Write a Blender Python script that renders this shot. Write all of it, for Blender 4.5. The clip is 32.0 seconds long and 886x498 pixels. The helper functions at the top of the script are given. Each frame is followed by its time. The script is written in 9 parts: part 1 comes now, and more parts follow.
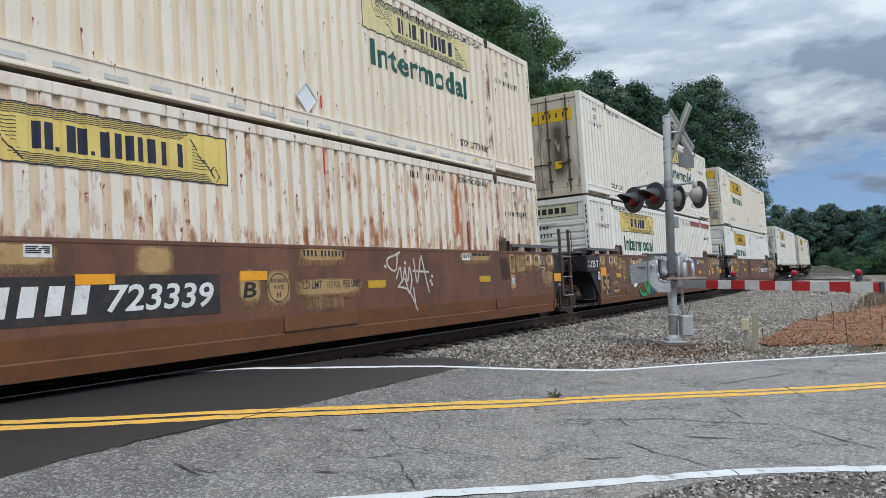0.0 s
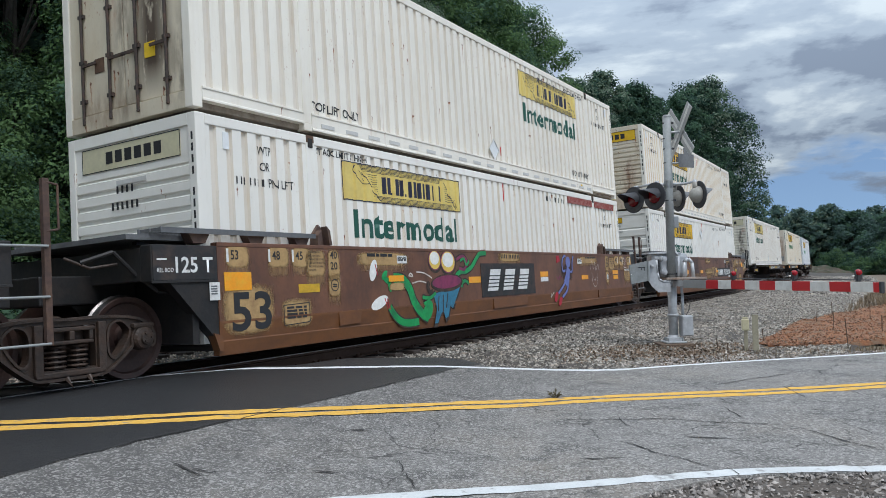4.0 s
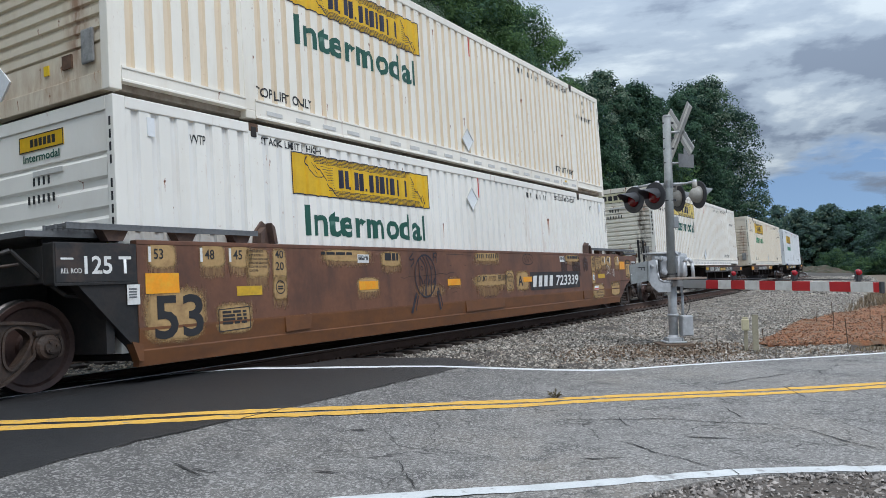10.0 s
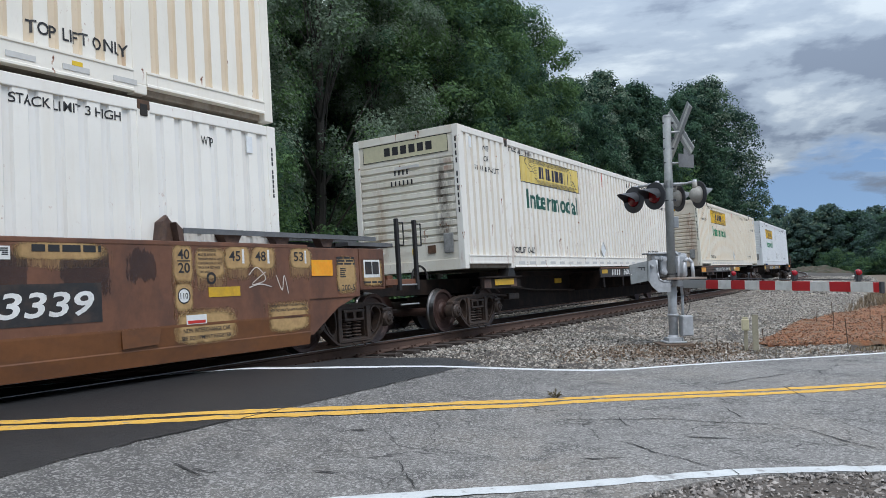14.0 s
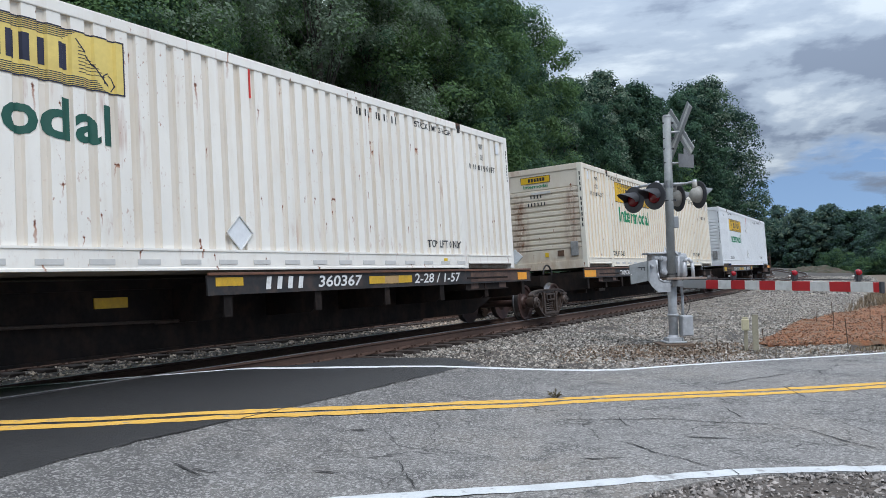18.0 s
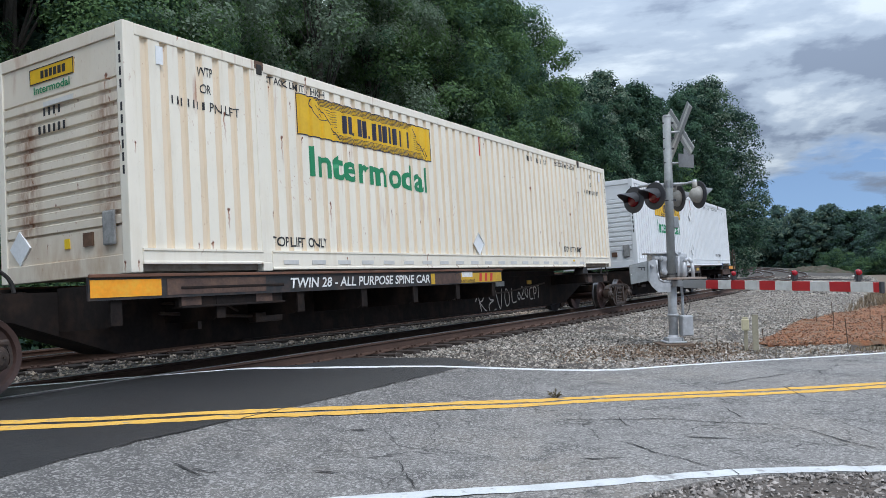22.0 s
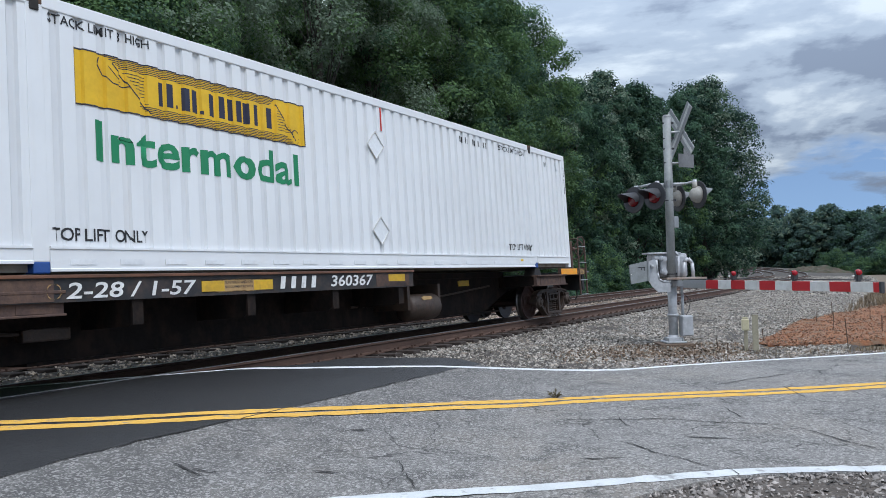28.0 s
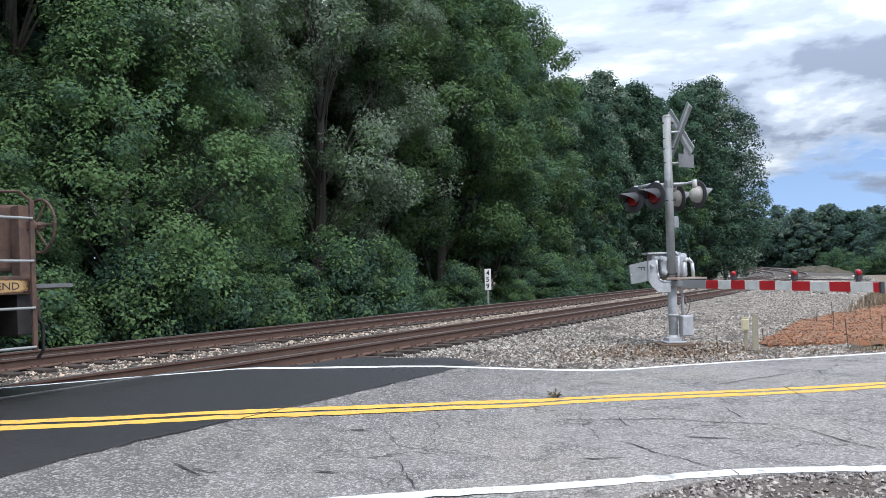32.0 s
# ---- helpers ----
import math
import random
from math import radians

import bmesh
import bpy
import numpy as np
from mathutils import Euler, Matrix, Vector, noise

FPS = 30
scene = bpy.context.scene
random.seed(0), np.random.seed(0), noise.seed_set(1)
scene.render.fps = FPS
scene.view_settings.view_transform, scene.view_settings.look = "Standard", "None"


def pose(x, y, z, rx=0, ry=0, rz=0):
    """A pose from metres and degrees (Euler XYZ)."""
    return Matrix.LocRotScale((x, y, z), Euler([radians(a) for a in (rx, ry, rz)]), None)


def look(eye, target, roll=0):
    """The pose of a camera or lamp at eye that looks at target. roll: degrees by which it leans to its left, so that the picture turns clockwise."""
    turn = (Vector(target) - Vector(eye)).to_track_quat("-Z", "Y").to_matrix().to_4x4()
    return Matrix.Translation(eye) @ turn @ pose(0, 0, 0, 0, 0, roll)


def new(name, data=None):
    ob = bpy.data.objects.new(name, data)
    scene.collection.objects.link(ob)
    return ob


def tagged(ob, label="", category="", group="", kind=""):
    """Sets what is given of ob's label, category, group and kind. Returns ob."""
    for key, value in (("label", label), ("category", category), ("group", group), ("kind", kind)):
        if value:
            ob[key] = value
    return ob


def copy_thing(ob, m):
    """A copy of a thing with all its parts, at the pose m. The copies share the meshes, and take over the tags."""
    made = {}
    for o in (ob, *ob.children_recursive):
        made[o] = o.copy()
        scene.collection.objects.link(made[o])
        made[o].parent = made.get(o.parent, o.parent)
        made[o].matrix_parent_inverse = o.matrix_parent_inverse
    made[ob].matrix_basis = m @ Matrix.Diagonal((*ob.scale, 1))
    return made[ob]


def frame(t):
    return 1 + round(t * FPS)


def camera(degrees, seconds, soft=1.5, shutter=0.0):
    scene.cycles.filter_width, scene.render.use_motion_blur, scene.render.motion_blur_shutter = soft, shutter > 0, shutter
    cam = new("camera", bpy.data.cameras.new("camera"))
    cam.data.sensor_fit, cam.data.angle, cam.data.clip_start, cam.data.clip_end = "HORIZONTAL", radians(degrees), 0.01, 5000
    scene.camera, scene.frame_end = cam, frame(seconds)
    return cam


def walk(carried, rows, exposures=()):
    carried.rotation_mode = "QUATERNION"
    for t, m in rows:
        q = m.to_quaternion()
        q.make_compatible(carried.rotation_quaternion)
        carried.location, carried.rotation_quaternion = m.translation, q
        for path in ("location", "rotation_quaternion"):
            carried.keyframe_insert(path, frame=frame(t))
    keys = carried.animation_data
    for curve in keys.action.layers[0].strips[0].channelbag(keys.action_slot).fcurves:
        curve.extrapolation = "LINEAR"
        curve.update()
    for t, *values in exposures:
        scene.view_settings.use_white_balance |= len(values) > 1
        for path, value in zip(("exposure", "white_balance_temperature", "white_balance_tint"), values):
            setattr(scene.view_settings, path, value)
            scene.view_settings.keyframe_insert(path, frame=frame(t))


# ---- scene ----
# ---- camera ----
cam = camera(59.85, 32.0, soft=0.6, shutter=0.0)
EYE = Vector((0, 0, 1.18))
VIEW = look(EYE, EYE + Vector((math.cos(0.0325), 0, math.sin(0.0325))), -1.335)
walk(cam, [(0, VIEW), (32, VIEW)], [(0, -0.1, 6380, 10), (3, -0.1, 6330, 10), (6, -0.1, 6250, 10), (13, -0.1, 6280, 11), (18, -0.03, 6220, 12), (21, 0.04, 6180, 12), (25, -0.02, 6150, 12),
                                      (28.5, 0.0, 6130, 12), (30.5, 0.08, 6080, 12), (31.3, 0.25, 6150, 13), (32, 0.5, 6420, 15)])

# ---- the line of the near track: s runs along it away from the crossing ----
STEP = 0.5
S0 = -110.0
PSI = -0.54787


def heading_table():
    rows, h = [], PSI
    x, y, s = 4.53, 7.42, 0.0
    fwd = []
    while s <= 420:
        fwd.append((s, x, y, h))
        k = 0.00057 if s < 55 else 0.00057 + 0.00030 * min((s - 55) / 30, 1)
        if s > 92:
            k += 0.0046 * min((s - 92) / 30, 1)
        h += k * STEP
        x += math.cos(h) * STEP
        y += math.sin(h) * STEP
        s += STEP
    x, y, s, h = 4.53, 7.42, 0.0, PSI
    back = []
    while s > S0:
        h -= 0.00057 * STEP
        x -= math.cos(h) * STEP
        y -= math.sin(h) * STEP
        s -= STEP
        back.append((s, x, y, h))
    return back[::-1] + fwd


LINE = heading_table()


def on_line(s):
    i = (s - LINE[0][0]) / STEP
    i0 = max(0, min(len(LINE) - 2, int(math.floor(i))))
    f = i - i0
    a, b = LINE[i0], LINE[i0 + 1]
    return [a[k] + (b[k] - a[k]) * f for k in (1, 2, 3)]


def rise(s):
    return 0.0 if s < 100 else 0.00022 * (s - 100) ** 2 if s < 150 else 0.55 + 0.022 * (s - 150)


CANT = 2.56


def beside(s, off, z=0.0):
    """A point beside the line: off metres to the side away from the road."""
    x, y, h = on_line(s)
    return Vector((x - math.sin(h) * off, y + math.cos(h) * off, z + rise(s)))


def on_track(s, chord=0.0):
    x, y, h = on_line(s)
    if chord:
        a, b = beside(s - chord, 0), beside(s + chord, 0)
        h = math.atan2(b.y - a.y, b.x - a.x)
        x, y = (a.x + b.x) / 2, (a.y + b.y) / 2
    return pose(x, y, rise(s), -CANT, 0, math.degrees(h))


# ---- sky and sun ----
world = bpy.data.worlds.new("sky")
scene.world = world
world.use_nodes = True
wn, wl = world.node_tree.nodes, world.node_tree.links
wn.clear()
w_out = wn.new("ShaderNodeOutputWorld")
w_bg = wn.new("ShaderNodeBackground")
w_sky = wn.new("ShaderNodeTexSky")
w_sky.sky_type = "NISHITA"
w_sky.sun_disc = False
w_sky.sun_elevation = radians(60.6)
w_sky.sun_rotation = radians(232.5)
w_sky.air_density, w_sky.dust_density, w_sky.ozone_density = 1.2, 0.3, 2.0
ZENITH = 2.0
w_co = wn.new("ShaderNodeTexCoord")
w_sep = wn.new("ShaderNodeSeparateXYZ")
wl.new(w_co.outputs["Generated"], w_sep.inputs[0])


def w_math(op, a, b):
    k = wn.new("ShaderNodeMath")
    k.operation = op
    for i, v in enumerate((a, b)):
        if isinstance(v, (int, float)):
            k.inputs[i].default_value = v
        else:
            wl.new(v, k.inputs[i])
    return k.outputs[0]


# a flat cloud deck: directions meet it farther off as they near the horizon
w_hgt = w_math("ADD", w_math("MAXIMUM", w_sep.outputs["Z"], 0.0), 0.13)
w_deck = wn.new("ShaderNodeCombineXYZ")
wl.new(w_math("DIVIDE", w_sep.outputs["X"], w_hgt), w_deck.inputs[0])
wl.new(w_math("DIVIDE", w_sep.outputs["Y"], w_hgt), w_deck.inputs[1])


def cloud_noise(dx, dy, scale, detail=9, rough=0.54):
    """Cloud thickness over the deck."""
    sh = wn.new("ShaderNodeVectorMath")
    sh.operation = "ADD"
    sh.inputs[1].default_value = (dx, dy, 0.0)
    wl.new(w_deck.outputs[0], sh.inputs[0])
    n = wn.new("ShaderNodeTexNoise")
    n.inputs["Scale"].default_value = scale
    n.inputs["Detail"].default_value = detail
    n.inputs["Roughness"].default_value = rough
    n.inputs["Distortion"].default_value = 0.25
    wl.new(sh.outputs[0], n.inputs["Vector"])
    return n.outputs["Fac"]


CLOUD_X, CLOUD_Y = 7.3, 2.6
w_here, w_near = cloud_noise(CLOUD_X, CLOUD_Y, 0.85), cloud_noise(CLOUD_X + 0.42, CLOUD_Y - 0.1, 0.85)
w_bill = cloud_noise(3.1, 8.2, 2.3, 8, 0.58)
w_low = wn.new("ShaderNodeMapRange")           # breaks of blue low down, closed cover overhead
w_low.inputs["From Min"].default_value, w_low.inputs["From Max"].default_value = 0.03, 0.19
w_low.inputs["To Min"].default_value, w_low.inputs["To Max"].default_value = -0.115, 0.12
wl.new(w_sep.outputs["Z"], w_low.inputs["Value"])
w_cover = w_math("ADD", w_math("ADD", w_here, w_low.outputs[0]), w_math("MULTIPLY", w_math("SUBTRACT", w_bill, 0.5), 0.22))
w_ramp = wn.new("ShaderNodeValToRGB")
w_ramp.color_ramp.elements[0].position, w_ramp.color_ramp.elements[1].position = 0.41, 0.50
wl.new(w_cover, w_ramp.inputs["Fac"])
# edges that thin out towards the light are bright, thick undersides are grey
w_lit = w_math("ADD", w_math("MULTIPLY", w_math("SUBTRACT", w_near, w_here), 2.9), 0.52)
w_lit = w_math("ADD", w_lit, w_math("MULTIPLY", w_math("SUBTRACT", w_bill, 0.5), 0.75))
w_lit = w_math("SUBTRACT", w_lit, w_math("MULTIPLY", w_math("SUBTRACT", w_here, 0.5), 1.0))
w_ramp2 = wn.new("ShaderNodeValToRGB")
w_ramp2.color_ramp.interpolation = "EASE"
w_ramp2.color_ramp.elements[0].position, w_ramp2.color_ramp.elements[1].position = 0.28, 0.80
w_ramp2.color_ramp.elements[0].color = (1.95, 2.42, 3.15, 1)
w_ramp2.color_ramp.elements[1].color = (5.0, 5.65, 6.1, 1)
w_mid = w_ramp2.color_ramp.elements.new(0.5)
w_mid.color = (3.2, 3.85, 4.6, 1)
wl.new(w_lit, w_ramp2.inputs["Fac"])
# an overcast sky is brightest overhead
w_grad = w_math("ADD", w_math("MULTIPLY", w_math("MAXIMUM", w_sep.outputs["Z"], 0.0), ZENITH), 1.0 - 0.2 * ZENITH)
w_gain = wn.new("ShaderNodeVectorMath")
w_gain.operation = "SCALE"
wl.new(w_ramp2.outputs["Color"], w_gain.inputs[0])
wl.new(w_grad, w_gain.inputs["Scale"])
w_mix = wn.new("ShaderNodeMix")
w_mix.data_type = "RGBA"
w_bg.inputs["Strength"].default_value = 0.14
wl.new(w_ramp.outputs["Color"], w_mix.inputs["Factor"])
w_up = wn.new("ShaderNodeVectorMath")          # clear air between the clouds keeps its blue down to the trees
w_up.operation = "ADD"
w_up.inputs[1].default_value = (0, 0, 0.22)
wl.new(w_co.outputs["Generated"], w_up.inputs[0])
wl.new(w_up.outputs[0], w_sky.inputs["Vector"])
wl.new(w_sky.outputs["Color"], w_mix.inputs["A"])
wl.new(w_gain.outputs[0], w_mix.inputs["B"])
wl.new(w_mix.outputs["Result"], w_bg.inputs["Color"])
wl.new(w_bg.outputs[0], w_out.inputs["Surface"])

sun = new("sun", bpy.data.lights.new("sun", "SUN"))
sun.data.energy = 2.35
sun.data.angle = radians(30)
sun.data.color = (1.0, 0.985, 0.965)
sun.matrix_world = look((-43, -33, 96), (0, 0, 0))


# ---- materials ----
def material(name, colour, rough=0.7, metal=0.0, vary=0.15, scale=3.0, fine=40.0, bump=0.1, second=None, amount=0.5, spec=0.5, squash=(1, 1, 1), edge=(0.45, 0.65), island=0.0, obj_random=0.0):
    """A surface with broad and fine variation; second: the colour of stains whose extent is amount."""
    m = bpy.data.materials.new(name)
    m.use_nodes = True
    nodes, links = m.node_tree.nodes, m.node_tree.links
    bsdf = nodes["Principled BSDF"]
    co = nodes.new("ShaderNodeTexCoord")
    mp = nodes.new("ShaderNodeMapping")
    mp.inputs["Scale"].default_value = squash
    links.new(co.outputs["Object"], mp.inputs["Vector"])
    n1 = nodes.new("ShaderNodeTexNoise")
    n1.inputs["Scale"].default_value = scale
    n1.inputs["Detail"].default_value = 6
    n2 = nodes.new("ShaderNodeTexNoise")
    n2.inputs["Scale"].default_value = fine
    n2.inputs["Detail"].default_value = 4
    links.new(mp.outputs[0], n1.inputs["Vector"])
    links.new(co.outputs["Object"], n2.inputs["Vector"])
    col = nodes.new("ShaderNodeMix")
    col.data_type = "RGBA"
    c = Vector(colour[:3])
    col.inputs["A"].default_value = (*(c * (1 - vary)), 1)
    col.inputs["B"].default_value = (*[min(1, v) for v in c * (1 + vary)], 1)
    half = nodes.new("ShaderNodeMath")
    half.operation = "ADD"
    ma, mb = nodes.new("ShaderNodeMath"), nodes.new("ShaderNodeMath")
    for k, src, w in ((ma, n1, 0.55), (mb, n2, 0.45)):
        k.operation = "MULTIPLY"
        k.inputs[1].default_value = w
        links.new(src.outputs["Fac"], k.inputs[0])
    links.new(ma.outputs[0], half.inputs[0])
    links.new(mb.outputs[0], half.inputs[1])
    stretch = nodes.new("ShaderNodeMapRange")
    stretch.inputs["From Min"].default_value, stretch.inputs["From Max"].default_value = 0.32, 0.68
    links.new(half.outputs[0], stretch.inputs["Value"])
    links.new(stretch.outputs[0], col.inputs["Factor"])
    out = col.outputs["Result"]
    if second is not None:
        n3 = nodes.new("ShaderNodeTexNoise")
        n3.inputs["Scale"].default_value = scale * 1.7
        n3.inputs["Detail"].default_value = 8
        n3.inputs["Roughness"].default_value = 0.65
        links.new(mp.outputs[0], n3.inputs["Vector"])
        rr = nodes.new("ShaderNodeMapRange")
        rr.inputs["From Min"].default_value, rr.inputs["From Max"].default_value = edge
        rr.inputs["To Max"].default_value = amount
        links.new(n3.outputs["Fac"], rr.inputs["Value"])
        mix = nodes.new("ShaderNodeMix")
        mix.data_type = "RGBA"
        mix.inputs["B"].default_value = (*second[:3], 1)
        links.new(rr.outputs[0], mix.inputs["Factor"])
        links.new(out, mix.inputs["A"])
        out = mix.outputs["Result"]
    if island or obj_random:
        src = nodes.new("ShaderNodeNewGeometry").outputs["Random Per Island"] if island else nodes.new("ShaderNodeObjectInfo").outputs["Random"]
        hsv = nodes.new("ShaderNodeHueSaturation")
        rng = nodes.new("ShaderNodeMapRange")
        w = island or obj_random
        rng.inputs["To Min"].default_value, rng.inputs["To Max"].default_value = 1 - w, 1 + w
        links.new(src, rng.inputs["Value"])
        links.new(rng.outputs[0], hsv.inputs["Value"])
        links.new(out, hsv.inputs["Color"])
        out = hsv.outputs["Color"]
    links.new(out, bsdf.inputs["Base Color"])
    bsdf.inputs["Roughness"].default_value = rough
    bsdf.inputs["Metallic"].default_value = metal
    bsdf.inputs["Specular IOR Level"].default_value = spec
    if bump:
        b = nodes.new("ShaderNodeBump")
        b.inputs["Strength"].default_value = bump
        b.inputs["Distance"].default_value = 0.02
        links.new(n2.outputs["Fac"], b.inputs["Height"])
        links.new(b.outputs[0], bsdf.inputs["Normal"])
    return m


def glow(name, colour, strength):
    m = bpy.data.materials.new(name)
    m.use_nodes = True
    b = m.node_tree.nodes["Principled BSDF"]
    b.inputs["Base Color"].default_value = (*colour, 1)
    b.inputs["Emission Color"].default_value = (*colour, 1)
    b.inputs["Emission Strength"].default_value = strength
    b.inputs["Roughness"].default_value = 0.25
    return m


def asphalt(name, colour, speck, cracks, rough=0.85):
    """Asphalt: pale and dark stone specks, scuffs, dusty stains, and thin wandering cracks."""
    m = material(name, colour, rough, vary=0.16, scale=0.9, fine=55, bump=0.55, second=tuple(c * 0.62 for c in colour), amount=0.45, edge=(0.50, 0.70))
    nodes, links = m.node_tree.nodes, m.node_tree.links
    bsdf = nodes["Principled BSDF"]
    out = bsdf.inputs["Base Color"].links[0].from_socket
    co = nodes.new("ShaderNodeTexCoord")

    def noise_at(scale, detail, rough_=0.6, squash=(1, 1, 1)):
        mp = nodes.new("ShaderNodeMapping")
        mp.inputs["Scale"].default_value = squash
        links.new(co.outputs["Object"], mp.inputs["Vector"])
        n = nodes.new("ShaderNodeTexNoise")
        n.inputs["Scale"].default_value, n.inputs["Detail"].default_value, n.inputs["Roughness"].default_value = scale, detail, rough_
        links.new(mp.outputs[0], n.inputs["Vector"])
        return n.outputs["Fac"]

    def ramp(src, lo, hi, top):
        r = nodes.new("ShaderNodeMapRange")
        r.inputs["From Min"].default_value, r.inputs["From Max"].default_value, r.inputs["To Max"].default_value = lo, hi, top
        links.new(src, r.inputs["Value"])
        return r.outputs[0]

    def times(a, b):
        k = nodes.new("ShaderNodeMath")
        k.operation = "MULTIPLY"
        links.new(a, k.inputs[0])
        links.new(b, k.inputs[1])
        return k.outputs[0]

    def mixed(a, c, fac):
        x = nodes.new("ShaderNodeMix")
        x.data_type = "RGBA"
        x.inputs["B"].default_value = (*c, 1)
        links.new(a, x.inputs["A"])
        links.new(fac, x.inputs["Factor"])
        return x.outputs["Result"]

    if cracks:
        # brown dust, tar-dark scuffs and worn pale stone
        out = mixed(out, (0.23, 0.195, 0.155), ramp(noise_at(0.55, 5), 0.50, 0.68, 0.55))
        out = mixed(out, (0.36, 0.345, 0.32), ramp(noise_at(30, 4, 0.7), 0.56, 0.64, 0.7))
        out = mixed(out, (0.085, 0.08, 0.075), times(ramp(noise_at(3.0, 8, 0.7, (1.0, 0.6, 1)), 0.53, 0.60, 0.85), ramp(noise_at(0.7, 3), 0.36, 0.54, 1.0)))
        # tar and rubber smeared along the joint with the fresh patch
        sp = nodes.new("ShaderNodeVectorMath")
        sp.operation = "DOT_PRODUCT"
        sp.inputs[1].default_value = (-0.491, -0.871, 0.0)
        links.new(co.outputs["Object"], sp.inputs[0])
        band = ramp(sp.outputs["Value"], -5.146 + 2.8, -5.146 + 0.3, 1.0)
        out = mixed(out, (0.072, 0.068, 0.064), times(band, ramp(noise_at(1.9, 7, 0.66, (0.6, 1.4, 1)), 0.30, 0.55, 0.9)))
        out = mixed(out, (0.10, 0.095, 0.09), ramp(noise_at(26.0, 4, 0.7, (1, 1.6, 1)), 0.555, 0.62, 0.75))
    for scale, lo, odds in ((110, 0.0, speck), (48, 0.0, speck * 0.75)):
        vo = nodes.new("ShaderNodeTexVoronoi")
        vo.inputs["Scale"].default_value = scale
        links.new(co.outputs["Object"], vo.inputs["Vector"])
        grey = nodes.new("ShaderNodeSeparateColor")
        links.new(vo.outputs["Color"], grey.inputs[0])
        out = mixed(out, tuple(min(0.6, c * 2.3 + 0.03) for c in colour), ramp(grey.outputs[0], 0.80, 0.86, odds * 0.6))
        out = mixed(out, tuple(c * 0.3 for c in colour), ramp(grey.outputs[1], 0.80, 0.86, odds * 0.6))
    for scale, width, power, lo in ((0.42, 0.011, 0.85, 0.50), (1.1, 0.008, 0.85, 0.49), (2.6, 0.006, 0.8, 0.55)) if cracks else ():
        wob = nodes.new("ShaderNodeTexNoise")
        wob.inputs["Scale"].default_value = 2.3
        wob.inputs["Detail"].default_value = 6
        links.new(co.outputs["Object"], wob.inputs["Vector"])
        add = nodes.new("ShaderNodeMix")
        add.data_type = "VECTOR"
        add.inputs["Factor"].default_value = 0.32
        links.new(co.outputs["Object"], add.inputs["A"])
        links.new(wob.outputs["Color"], add.inputs["B"])
        cr = nodes.new("ShaderNodeTexVoronoi")
        cr.feature = "DISTANCE_TO_EDGE"
        cr.inputs["Scale"].default_value = scale
        links.new(add.outputs["Result"], cr.inputs["Vector"])
        near = ramp(cr.outputs["Distance"], width * scale, width * scale * 0.3, 1.0)
        out = mixed(out, (0.035, 0.033, 0.03), times(near, ramp(noise_at(0.5 * scale + 0.25, 2), lo, lo + 0.1, power)))
    links.new(out, bsdf.inputs["Base Color"])
    return m


M_ROAD = asphalt("old_asphalt", (0.188, 0.178, 0.166), 0.9, True)
M_NEWROAD = asphalt("new_asphalt", (0.0185, 0.0184, 0.0188), 0.5, False, 0.48)
M_WHITELINE = material("white_line_paint", (0.56, 0.57, 0.565), 0.8, vary=0.14, scale=4, fine=60, bump=0.5, second=(0.27, 0.265, 0.26), amount=0.85, edge=(0.56, 0.64))
M_YELLOW = material("yellow_line_paint", (0.67, 0.38, 0.062), 0.8, vary=0.14, scale=5, fine=60, bump=0.5, second=(0.27, 0.225, 0.17), amount=0.8, edge=(0.57, 0.66))
M_BALLAST = material("ballast_stone", (0.278, 0.258, 0.226), 0.9, vary=0.4, scale=2, fine=25, bump=0.3, second=(0.20, 0.135, 0.085), amount=0.5, island=0.62)
M_TANSTONE = material("tan_ballast_stone", (0.36, 0.285, 0.215), 0.9, vary=0.4, scale=2, fine=25, bump=0.3, second=(0.22, 0.21, 0.20), amount=0.6, island=0.55)
# bed colour is near black to paint the shade in gaps between stones
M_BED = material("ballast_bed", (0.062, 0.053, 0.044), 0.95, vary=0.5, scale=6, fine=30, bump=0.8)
M_SOIL = material("ground_soil", (0.16, 0.12, 0.085), 0.95, vary=0.35, scale=0.6, fine=14, bump=0.7, second=(0.05, 0.06, 0.03), amount=0.6)
M_CLAY = material("red_clay", (0.235, 0.098, 0.044), 0.95, vary=0.35, scale=1.5, fine=18, bump=0.9, second=(0.17, 0.12, 0.08), amount=0.9)
M_RAIL = material("rail_steel_rust", (0.105, 0.062, 0.045), 0.8, metal=0.1, vary=0.2, scale=5, fine=50, bump=0.2)
M_RAILTOP = material("rail_head_worn", (0.45, 0.43, 0.42), 0.3, metal=0.9, vary=0.1, scale=8, fine=60, bump=0.02)
M_TIE = material("tie_timber", (0.048, 0.036, 0.030), 0.95, vary=0.4, scale=6, fine=30, bump=0.6)
def leaf(name, colour, through_=0.46):
    m = material("leaf_" + name, colour, 0.6, vary=0.28, scale=0.45, fine=1.2, bump=0, island=0.13, spec=0.08)
    nodes, links = m.node_tree.nodes, m.node_tree.links
    bsdf, out = nodes["Principled BSDF"], nodes["Material Output"]
    tl = nodes.new("ShaderNodeBsdfTranslucent")
    mx = nodes.new("ShaderNodeMixShader")
    mx.inputs[0].default_value = through_
    links.new(bsdf.inputs["Base Color"].links[0].from_socket, tl.inputs["Color"])
    links.new(bsdf.outputs[0], mx.inputs[1])
    links.new(tl.outputs[0], mx.inputs[2])
    links.new(mx.outputs[0], out.inputs["Surface"])
    return m


